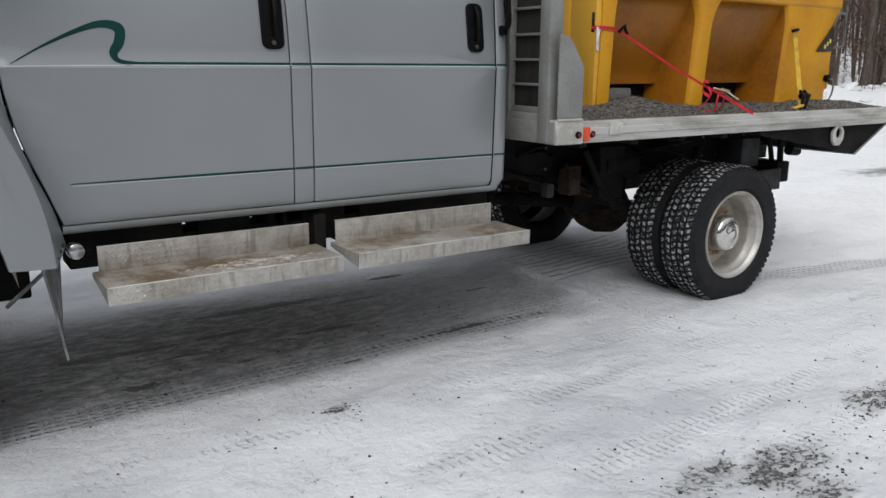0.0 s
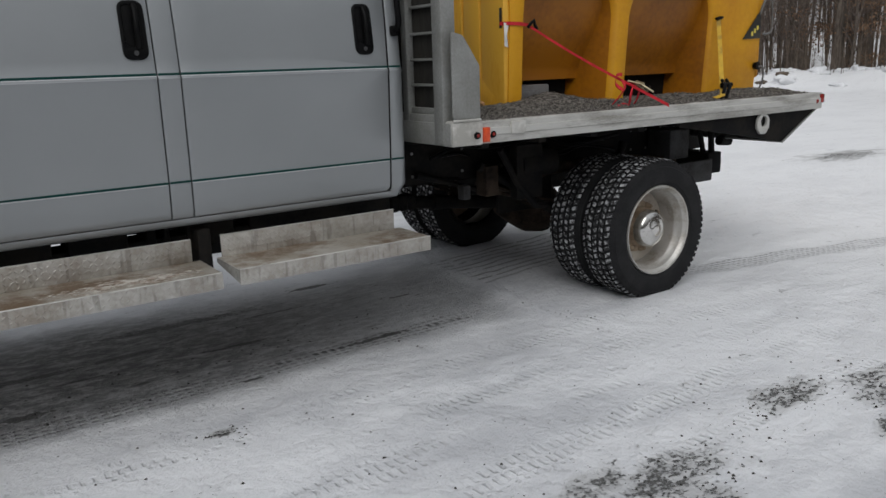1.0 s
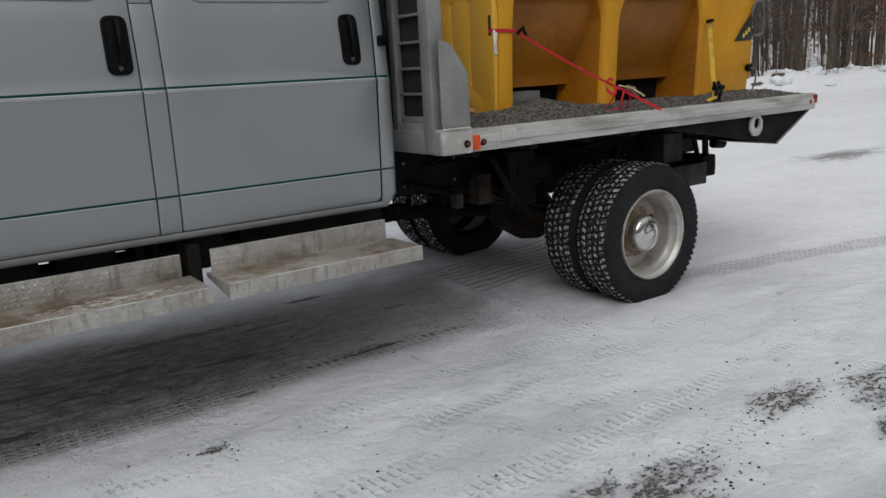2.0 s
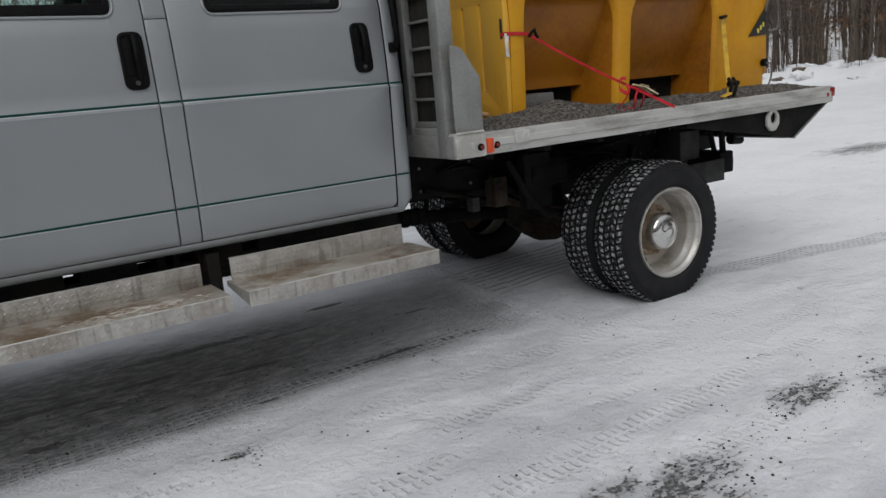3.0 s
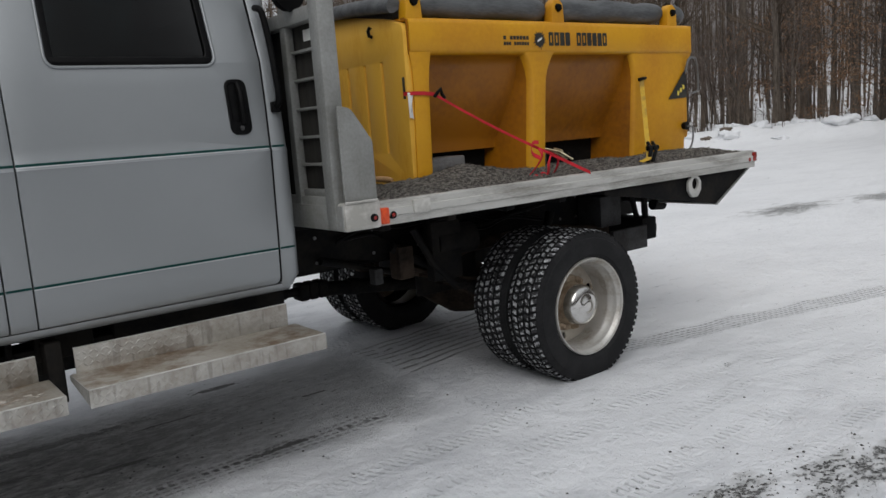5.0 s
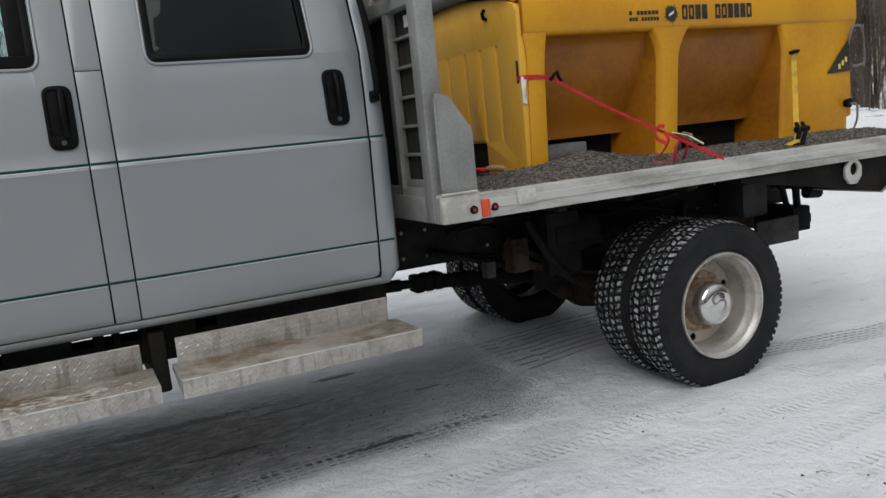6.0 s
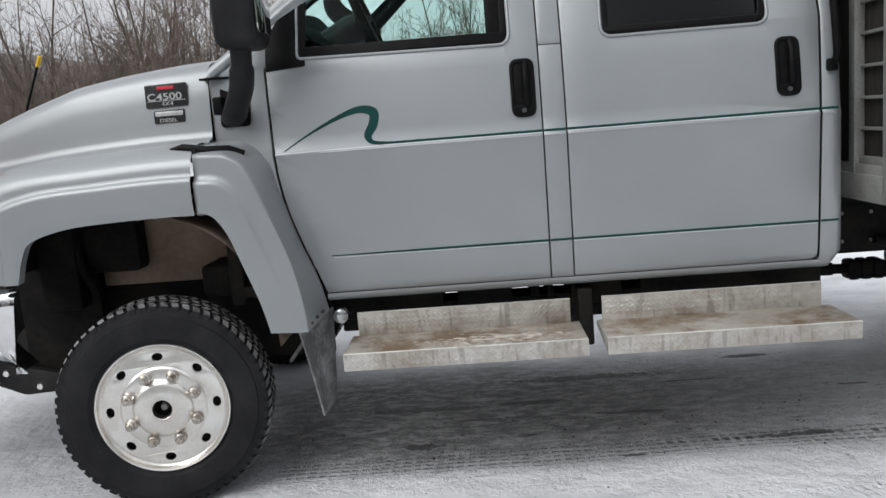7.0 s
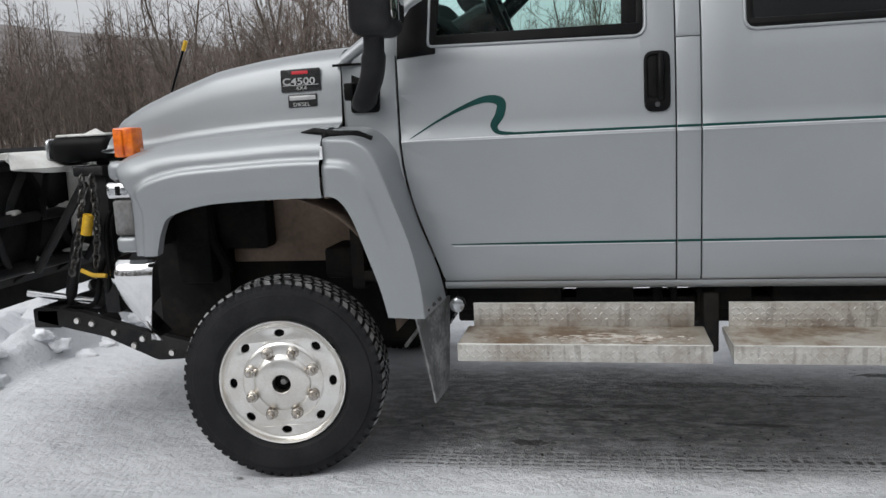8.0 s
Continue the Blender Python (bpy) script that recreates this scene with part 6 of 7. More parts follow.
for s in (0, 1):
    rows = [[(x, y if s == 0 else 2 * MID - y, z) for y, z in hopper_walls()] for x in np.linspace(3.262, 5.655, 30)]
    part("hopper_wall", sheet(rows, 0.012), YELLOW_WALL_SHADED, spreader, "stained yellow sloping hopper wall, recess shade in its colour" if s == 0 else "", 50)


def column(xa, xb, spread_l, spread_r, z0, z1, lean=0.0, flare=0.05, far=False, proud=0.0):
    """A moulded rib: a flat face that sweeps back on both flanks and widens into the rim above."""
    rows = []
    for f in np.linspace(0, 1, 14):
        z = z0 + (z1 - z0) * f
        fl = flare * max(0, (f - 0.72) / 0.28) ** 2
        a, b = xa + lean * f - fl, xb + lean * f + fl
        deep = SY + 0.40 - 0.26 * f
        row = [(a - spread_l * (1 - 0.35 * f), deep), (a - spread_l * 0.45 * (1 - 0.35 * f), SY + 0.11 * (1 - 0.4 * f)), (a - spread_l * 0.12, SY + 0.03), (a, SY + 0.007 - proud), (a + 0.015, SY - proud), (b - 0.015, SY - proud), (b, SY + 0.007 - proud),
               (b + spread_r * 0.12, SY + 0.03), (b + spread_r * 0.45 * (1 - 0.35 * f), SY + 0.11 * (1 - 0.4 * f)), (b + spread_r * (1 - 0.35 * f), deep)]
        rows.append([(x, 2 * MID - y if far else y, z) for x, y in row])
    bm = sheet(rows)
    # flanks inside the bays take the yellow with shade in its colour
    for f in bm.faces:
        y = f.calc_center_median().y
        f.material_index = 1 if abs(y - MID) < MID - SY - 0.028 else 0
    return bm


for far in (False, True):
    part("front_leg", column(3.258, 3.356, -0.02, 0.06, 1.122, 1.81, 0.026, 0.02, far, 0.0125), [YELLOW, YELLOW_WALL_SHADED], spreader, "yellow front leg", 50)
    part("middle_rib", column(4.085, 4.195, 0.10, 0.06, 1.14, 1.81, 0.055, 0.07, far, 0.0125), [YELLOW, YELLOW_WALL_SHADED], spreader, "yellow middle rib", 50)
    part("rear_leg", column(5.02, 5.575, 0.07, 0.01, 1.125, 1.80, 0.06, 0.05, far), [YELLOW, YELLOW_WALL_SHADED], spreader, "broad yellow rear leg", 50)

# front end wall with upright grooves
end = [(SY + 0.004, 1.12), (3.98, 1.12), (3.98, 1.30), (4.52, 1.30), (4.52, 1.12), (2 * MID - SY - 0.004, 1.12), (2 * MID - SY - 0.004, 1.95), (4.75, 2.00), (MID, 2.08), (3.75, 2.00), (SY + 0.004, 1.95)]
grooves = []
for g in (3.80, 3.97, 4.15, 4.35, 4.53, 4.70):
    grooves.append(rounded([(g - 0.008, 1.30), (g + 0.008, 1.30), (g + 0.011, 1.78), (g - 0.011, 1.78)], 0.006)[::-1])
end_wall = part("front_wall", plate(rounded(end, [0.01, 0.01, 0.03, 0.03, 0.01, 0.01, 0.04, 0.2, 0.3, 0.2, 0.04]), grooves, 0.05, 0.008, lambda u, v, w: (3.238 + w, u, v)), YELLOW_DUST_LIT, spreader,
                "dusty yellow front wall with upright grooves, sky light in its colour", 40)
part("groove_backing", box(3.252, 3.275, SY + 0.05, 2 * MID - SY - 0.05, 1.29, 1.9, 0.004), YELLOW_DUST_LIT, spreader)
part("rear_wall", box(5.60, 5.655, SY + 0.02, 2 * MID - SY - 0.02, 1.22, 1.98, 0.02), YELLOW, spreader)
for s in (0, 1):
    rows = []
    for x in np.linspace(3.268, 5.66, 24):
        prof = [(SY + 0.06, 1.80), (SY + 0.012, 1.794), (SY - 0.004, 1.802), (SY - 0.012, 1.82), (SY - 0.013, 1.955), (SY - 0.007, 1.975), (SY + 0.012, 1.985), (SY + 0.12, 1.988)]
        rows.append([(x, y if s == 0 else 2 * MID - y, z) for y, z in prof])
    bm = sheet(rows, 0.01)
    part("rim_band", bm, YELLOW, spreader, "yellow rim band" if s == 0 else "", 50)
part("rim_end", box(5.645, 5.672, SY - 0.010, 2 * MID - SY + 0.01, 1.80, 1.982, 0.008), YELLOW, spreader)
# corner slot with a white tag
part("corner_slot", box(3.2365, 3.262, SY + 0.012, SY + 0.045, 1.57, 1.69, 0.008), STICKER, spreader)
part("tag", plate([(3.236, 1.478), (3.262, 1.47), (3.258, 1.55), (3.268, 1.60), (3.232, 1.605)], [], 0.002, 0.0004, lambda u, v, w: (u, SY - 0.004 - w - 0.003 * math.sin(v * 60), v)), WHITE_TAG, spreader, "torn white tag")
# lugs and rolled tarpaulin on top
for x in (3.318, 4.375, 5.475):
    lug = rounded([(x - 0.055, 1.97), (x + 0.055, 1.97), (x + 0.045, 2.09), (x, 2.13), (x - 0.045, 2.09)], [0, 0, 0.02, 0.04, 0.02])
    part("lug", plate(lug, [], 0.07, 0.008, lambda u, v, w: (u, SY + 0.0 + w, v)), YELLOW, spreader, "yellow tarpaulin lug", 40)
    part("lug_bolt", lathe([(0, -0.018), (0.020, -0.016), (0.024, 0.0), (0.024, 0.02)], (x, SY, 2.065), 14), TRIM, spreader)
for x0, x1 in ((3.385, 4.31), (4.44, 5.41), (5.54, 5.66)):
    pts = [(x, SY + 0.09 + 0.008 * math.sin(x * 9), 2.065 + 0.006 * math.sin(x * 13)) for x in np.linspace(x0, x1, 16 if x1 - x0 > 0.3 else 4)]
    n_ = len(pts)
    part("tarp_roll", tube(pts, [0.055 if i in (0, n_ - 1) else 0.072 + 0.004 * math.sin(i * 2.1) for i in range(n_)], 16), TARP, spreader, "rolled grey-black tarpaulin", 60)
rows = []
for y in np.linspace(SY + 0.14, 2 * MID - SY - 0.14, 12):
    rows.append([(x, y, 2.03 + 0.09 * math.sin((y - SY) / (2 * (MID - SY)) * math.pi) + 0.012 * math.sin(x * 11 + y * 5)) for x in np.linspace(3.27, 5.64, 26)])
part("tarp_cover", sheet(rows, 0.006), TARP, spreader, "grey-black tarpaulin over the hopper", 60)
pts = [(3.225, y, 2.045 + 0.05 * math.sin((y - SY) / 1.34 * math.pi)) for y in np.linspace(SY + 0.05, 2 * MID - SY - 0.05, 16)]
part("tarp_edge", tube(pts, 0.045, 12, flat=0.8), TARP, spreader, smooth=60)
bm = tube([(3.232, 3.86, 1.92), (3.215, 3.86, 1.925), (3.21, 3.86, 1.95), (3.22, 3.85, 1.97)], 0.010, 8)
part("tarp_hook", bm, TRIM, spreader)
# conveyor trough below
bm = box(3.27, 5.59, 3.90, 4.60, 1.126, 1.37, 0.01)
part("conveyor", bm, CHASSIS, spreader, "dark conveyor trough under the hopper")
bm = box(3.42, 3.72, 3.74, 3.89, 1.14, 1.25, 0.008)
box(3.45, 3.62, 3.72, 3.74, 1.165, 1.225, 0.004, bm)
part("motor_box", bm, GALV, spreader, "grey motor box")
bm = box(4.32, 4.44, 3.80, 3.895, 1.14, 1.22, 0.01)
part("trough_bracket", bm, GALV, spreader)
# writing on the band: two dealer's lines, a burst emblem and two bold words as plain blocks
def on_band(u, v, w):
    return (u, SY - 0.0135 - w, v)


for z0, z1, n_ in ((1.876, 1.897, 8), (1.845, 1.864, 10)):
    w_ = 0.20 / n_
    for k in range(n_):
        if (n_ == 8 and k == 1) or (n_ == 10 and k in (3,)):
            continue
        part("print_bar", plate([(3.914 + k * w_, z0), (3.914 + (k + 0.8) * w_, z0), (3.914 + (k + 0.8) * w_, z1), (3.914 + k * w_, z1)], [], 0.0008, 0.0002, on_band), STICKER, spreader, smooth=0)
burst = []
for k in range(36):
    a, r = k * math.tau / 36, (0.036 if k % 2 else 0.052 + 0.008 * math.sin(k * 2.3))
    burst.append((4.197 + r * math.cos(a), 1.876 + r * math.sin(a)))
part("emblem", plate(burst, [], 0.001, 0.0002, on_band), STICKER, spreader, "black sunburst emblem", 0)
part("emblem_mark", plate([(4.178, 1.862), (4.212, 1.878), (4.216, 1.892), (4.182, 1.876)], [], 0.0008, 0.0002, lambda u, v, w: on_band(u, v, 0.0012 + w)), WHITE_TAG, spreader)
xw = 4.272
for k in range(11):
    if k == 4:
        xw += 0.050
        continue
    w_ = 0.047
    u0, z0, z1 = xw, 1.843, 1.921
    part("word_block", plate(rounded([(u0, z0), (u0 + w_ - 0.008, z0), (u0 + w_ - 0.008, z1), (u0, z1)], 0.006), [rounded([(u0 + 0.013, z0 + 0.018), (u0 + 0.026, z0 + 0.018), (u0 + 0.026, z1 - 0.018), (u0 + 0.013, z1 - 0.018)], 0.004)[::-1]]
                             if k in (1, 5, 6, 10, 0) else [], 0.001, 0.0002, on_band), STICKER, spreader, smooth=0)
    xw += w_
# warning sticker, wire handle and peg on the rear leg
part("warning_sticker", plate([(5.40, 1.492), (5.605, 1.498), (5.605, 1.70)], [], 0.0015, 0.0003, lambda u, v, w: (u, SY - 0.0055 - w, v)), STICKER, spreader, "black triangular warning sticker")
for k in range(3):
    part("print_bar", plate([(5.50 + 0.03 * k, 1.515 + 0.02 * k), (5.52 + 0.03 * k, 1.515 + 0.02 * k), (5.52 + 0.03 * k, 1.545 + 0.02 * k), (5.50 + 0.03 * k, 1.545 + 0.02 * k)], [], 0.0008, 0.0002,
                            lambda u, v, w: (u, SY - 0.0075 - w, v)), STICKER_YELLOW, spreader, smooth=0)
part("wire_handle", tube(smooth_line([(5.60, SY, 1.66), (5.60, SY - 0.03, 1.75), (5.64, SY - 0.035, 1.765), (5.69, SY - 0.03, 1.74), (5.72, SY - 0.02, 1.56), (5.70, SY, 1.53), (5.655, SY + 0.01, 1.53)], 5), 0.008, 8), GALV, spreader, "bent wire handle", 60)
part("peg", tube([(5.565, SY + 0.01, 1.305), (5.57, SY - 0.03, 1.305)], [0.022, 0.03], 10), TRIM, spreader, "black rubber peg")
part("cord", tube(smooth_line([(5.57, SY - 0.03, 1.30), (5.63, SY - 0.03, 1.29), (5.645, SY - 0.02, 1.2), (5.63, SY, 1.13)], 5), 0.006, 6), GALV, spreader)


# ---- straps ----
def web(points, width, across, thick=0.003):
    """Flat webbing along points, width across the given way."""
    a = Vector(across).normalized() * width / 2
    return sheet([[Vector(p) - a for p in points], [Vector(p) + a for p in points]], thick)


red = thing("red_ratchet_strap", (3.98, 3.08, DZ), "red ratchet strap from the spreader's leg to the bed rail", "strap")
p0, p1, p2 = Vector((3.395, 3.555, 1.588)), Vector((3.86, 3.19, 1.235)), Vector((4.0, 3.045, 1.124))
part("webbing", web([p0.lerp(p1, f) - Vector((0, 0, 0.012 * math.sin(f * math.pi))) for f in np.linspace(0, 1, 12)], 0.019, (-0.25, 0.1, 1)), RED_WEB, red, smooth=60)
part("webbing", web([(3.234, 3.61, 1.600), (3.240, 3.578, 1.60), (3.27, 3.566, 1.60), (3.33, 3.562, 1.598), (3.395, 3.556, 1.590)], 0.019, (0, 0, 1)), RED_WEB, red, smooth=60)
part("webbing", web([p1.lerp(p2, f) for f in np.linspace(0, 1, 5)], 0.021, (-0.25, 0.1, 1)), RED_WEB, red, smooth=60)
bm = tube([(3.385, 3.55, 1.575), (3.40, 3.535, 1.60), (3.42, 3.535, 1.615), (3.43, 3.54, 1.59), (3.44, 3.53, 1.565)], 0.009, 8)
part("strap_hook", bm, TRIM, red, "black wire hook", 60)
bm = bmesh.new()
for off in (-0.02, 0.02):
    tube([p1 + Vector((-0.02, 0.02, 0.030)), p1 + Vector((0.02, -0.02 + off, 0.012)), p1 + Vector((0.07, -0.07 + off, -0.035))], 0.006, 8, bm)
tube([p1 + Vector((0.03, -0.05, 0.01)), p1 + Vector((0.04, 0.01, 0.02))], 0.011, 10, bm)
part("ratchet", bm, BRASS, red, "zinc ratchet buckle", 60)
part("ratchet_grip", tube([p1 + Vector((0.05, -0.06, -0.005)), p1 + Vector((0.075, -0.05, -0.012))], 0.014, 8), TRIM, red)
for k, (a, b) in enumerate((((3.80, 3.22, 1.27), (3.74, 3.24, 1.135)), ((3.86, 3.19, 1.23), (3.80, 3.17, 1.128)), ((3.84, 3.2, 1.25), (3.90, 3.22, 1.13)))):
    m_ = ((a[0] + b[0]) / 2 + 0.03 * (-1) ** k, (a[1] + b[1]) / 2 - 0.03, (a[2] + b[2]) / 2 + 0.02)
    part("loose_end", web(smooth_line([a, m_, b, (b[0] - 0.07, b[1] + 0.02, 1.132 + 0.004 * k)], 5), 0.024, (1, 0.3, 0.2)), RED_WEB, red, smooth=60)
part("loose_end", web(smooth_line([(3.80, 3.22, 1.30), (3.74, 3.2, 1.30), (3.735, 3.2, 1.25), (3.79, 3.2, 1.22)], 5), 0.024, (0.4, 0.3, 0.6)), RED_WEB, red, smooth=60)

yel = thing("yellow_ratchet_strap", (4.60, 3.14, DZ), "worn yellow ratchet strap from the spreader's rear leg to the bed", "strap")
q0, q1 = Vector((5.09, 3.55, 1.625)), Vector((4.60, 3.13, 1.14))
part("webbing", web([q0.lerp(q1, f) for f in np.linspace(0, 1, 10)], 0.028, (1, -0.9, 0)), YELLOW_WEB, yel, smooth=60)
part("strap_hook", tube([(5.055, 3.545, 1.628), (5.09, 3.54, 1.635), (5.13, 3.55, 1.638), (5.15, 3.575, 1.635)], 0.010, 8), TRIM, yel, "black hook", 60)
bm = bmesh.new()
for d in (-0.022, 0.022):
    tube([q0.lerp(q1, 0.80) + Vector((d, -0.02, 0)), q0.lerp(q1, 0.90) + Vector((d, -0.04, 0.01)), q0.lerp(q1, 1.0) + Vector((d, -0.01, -0.01))], 0.011, 8, bm)
tube([q0.lerp(q1, 0.86) + Vector((-0.04, -0.03, 0)), q0.lerp(q1, 0.86) + Vector((0.05, -0.03, 0))], 0.016, 8, bm)
part("ratchet", bm, TRIM, yel, "blackened ratchet", 60)
part("loose_end", web(smooth_line([q1 + Vector((0, 0, 0.02)), q1 + Vector((-0.03, -0.02, 0.01)), q1 + Vector((-0.06, 0.01, -0.006))], 5), 0.035, (0, 1, 0.2)), YELLOW_WEB, yel, smooth=60)

# ---- grit on the deck ----
gxs, gys = np.linspace(2.67, 5.56, 150), np.linspace(3.066, 4.0, 56)
A, B = np.meshgrid(gxs, gys)
H = 0.010 + 0.008 * wave_noise(A, B, 0.16, 31) + 0.005 * wave_noise(A, B, 0.05, 32) + 0.004 * wave_noise(A, B, 0.025, 33)
H += 0.075 * np.exp(-((A - 3.62) / 0.22) ** 2 - ((B - 3.62) / 0.20) ** 2) + 0.03 * np.exp(-((A - 3.25) / 0.25) ** 2 - ((B - 3.5) / 0.2) ** 2)
H += 0.028 * np.exp(-((A - 5.2) / 0.35) ** 2 - ((B - 3.36) / 0.18) ** 2) + 0.02 * np.exp(-((A - 4.5) / 0.4) ** 2 - ((B - 3.5) / 0.15) ** 2)
H *= np.clip((B - 3.066) / 0.10, 0, 1) ** 0.7 * np.clip((5.56 - A) / 0.1, 0, 1)
I = np.arange(A.size).reshape(A.shape)
raw("grit", np.stack([A, B, DZ - 0.003 + H], -1).reshape(-1, 3).tolist(), np.stack([I[:-1, :-1], I[:-1, 1:], I[1:, 1:], I[1:, :-1]], -1).reshape(-1, 4).tolist(), GRIT, "stuff",
    "spilt grey-brown road grit on the deck", "grit", smooth=180)
rng = random.Random(12)
V, F = [], []
for k in range(5200):
    x, y = rng.uniform(2.7, 5.5), 3.08 + abs(rng.gauss(0, 0.3))
    if y > 3.95:
        continue
    i, j = min(149, int((x - 2.67) / 2.89 * 149)), min(55, int((y - 3.066) / 0.934 * 55))
    z, s = DZ - 0.002 + float(H[j, i]), rng.uniform(0.003, 0.009)
    b0 = len(V)
    V += [(x + s * rng.uniform(0.6, 1.2), y, z), (x, y + s, z + s * 0.3), (x - s, y + s * 0.2, z), (x, y - s, z + s * 0.2), (x, y, z + s * rng.uniform(0.7, 1.2))]
    F += [(b0, b0 + 1, b0 + 4), (b0 + 1, b0 + 2, b0 + 4), (b0 + 2, b0 + 3, b0 + 4), (b0 + 3, b0, b0 + 4)]
raw("gravel_chips", V, F, GRIT, "stuff", "loose stone chips among the grit", "gravel")

# a red tool with a wooden handle lying by the headboard
tool = thing("hand_scraper", (3.15, 3.80, DZ), "red hand scraper with a pale wooden handle lying in the grit", "tool")
part("grip", tube([(3.172, 3.690, 1.160), (3.168, 3.715, 1.162), (3.158, 3.80, 1.166), (3.152, 3.845, 1.164)], [0.010, 0.017, 0.016, 0.011], 10), WOOD, tool, "pale wooden grip", 60)
part("blade", box(3.115, 3.185, 3.835, 3.965, 1.150, 1.166, 0.004), RED_WEB, tool, "red blade")

# ---- snow plow on the nose ----
plow = thing("snow_plow", (-1.55, MID, 0), "raised black steel snow plow with chains, lamps and a pale blade", "snow plow")
P0, PD = Vector((-2.02, 2.98, 0)), Vector((-0.02, 0.9998, 0))
PN = Vector((0.9998, 0.02, 0))


def blade_at(s, z, back=0.0):
    """A point on the blade: s metres along it from its near end, at height z, back metres behind its skin."""
    f = (z - 0.72) / 0.70
    bow = 0.17 * math.sin(min(1, max(0, f)) * math.pi * 0.85) - 0.05 * f
    return P0 + PD * s + PN * (bow + back) + Vector((0, 0, z))


rows = [[blade_at(s, z) for s in np.linspace(0, 2.5, 14)] for z in np.linspace(0.72, 1.42, 13)]
blade = part("blade", sheet(rows, 0.006), PLOW_BLACK, plow, "curved black plow blade", 60)
rows = [[blade_at(s, z) - PN * 0.008 for s in np.linspace(0.005, 2.495, 14)] for z in np.linspace(0.73, 1.415, 13)]
part("blade_face", sheet(rows), PLOW_FACE, blade, "worn bare steel face", 60)
for s in np.linspace(0.02, 2.48, 8):
    pts = [blade_at(s, z, 0.004) for z in np.linspace(0.73, 1.41, 9)] + [blade_at(s, z, 0.09) for z in np.linspace(1.36, 0.80, 8)]
    bm = bmesh.new()
    vs = [bm.verts.new(p - PD * 0.006) for p in pts]
    bm.faces.new(vs)
    bmesh.ops.solidify(bm, geom=bm.faces[:], thickness=0.012)
    part("blade_rib", bm, PLOW_BLACK, blade, smooth=0)
for z, r in ((0.82, 0.035), (1.08, 0.028), (1.34, 0.028)):
    part("blade_tube", tube([blade_at(s, z, 0.06) for s in (0.0, 1.25, 2.5)], r, 8), PLOW_BLACK, blade, smooth=60)
part("cutting_edge", sheet([[blade_at(s, z, -0.006) for s in np.linspace(0, 2.5, 6)] for z in (0.62, 0.72)], 0.014), PLOW_BLACK, blade)
# pale flap along the top edge, sloping back towards the truck
rows = []
for f in np.linspace(0, 1, 14):
    y = 3.44 + 0.50 * f
    tip = min(1.0, (f / 0.25) ** 0.5)
    rows.append([(-1.735 + 0.155 * u * tip, y, 1.412 - 0.075 * ((u + 1) / 2) ** 1.6 - 0.012 * u * u) for u in np.linspace(-1, 1, 9)])
part("top_flap", sheet(rows, 0.03), PLOW_WHITE, plow, "pale top deflector with snow on it", 60)
# push frame
for y in (3.60, 2 * MID - 3.60):
    pf = plate(rounded([(-1.83, 0.555), (-1.45, 0.475), (-1.18, 0.36), (-1.02, 0.37), (-0.98, 0.45), (-1.30, 0.52), (-1.56, 0.60), (-1.82, 0.63)], 0.02), [], 0.05, 0.004, lambda u, v, w: (u, y + w, v))
    arm = part("push_arm", pf, PLOW_BLACK, plow, "black steel push arm")
    for x, z in ((-1.60, 0.560), (-1.52, 0.545), (-1.40, 0.50), (-1.25, 0.47), (-1.30, 0.435), (-1.10, 0.40)):
        part("bolt", lathe([(0, -0.012), (0.014, -0.011), (0.018, 0.0), (0.018, 0.01)], (x, y - 0.001, z), 10), POLISHED, arm)
    part("mount_plate", plate(rounded([(-1.20, 0.36), (-0.86, 0.42), (-0.80, 0.80), (-0.95, 0.86), (-1.22, 0.62)], 0.03), [], 0.02, 0.004, lambda u, v, w: (u, y + 0.06 + w, v)), PLOW_BLACK, plow, "black mounting plate")
    for x, z in ((-1.02, 0.50), (-0.93, 0.58), (-0.93, 0.47)):
        part("bolt", lathe([(0, -0.012), (0.014, -0.011), (0.018, 0.0), (0.018, 0.01)], (x, y + 0.06, z), 10), POLISHED, arm)
    part("mast", box(-1.435, -1.355, y, y + 0.07, 0.60, 1.29, 0.008), PLOW_BLACK, plow, "black upright mast")
    part("brace", tube([(-1.43, y + 0.05, 1.27), (-1.62, y + 0.1, 0.95), (-1.72, y + 0.12, 0.62)], 0.028, 8), PLOW_BLACK, plow, smooth=60)
part("mast_bar", box(-1.50, -1.34, 3.56, 2 * MID - 3.56, 1.275, 1.322, 0.008), PLOW_BLACK, plow, "black lamp bar")
part("quadrant", box(-1.85, -1.70, 3.6, 2 * MID - 3.6, 0.52, 0.62, 0.01), PLOW_BLACK, plow)
part("a_frame", tube([(-1.45, 3.66, 0.55), (-1.95, MID, 0.60), (-1.45, 2 * MID - 3.66, 0.55)], 0.045, 8), PLOW_BLACK, plow)
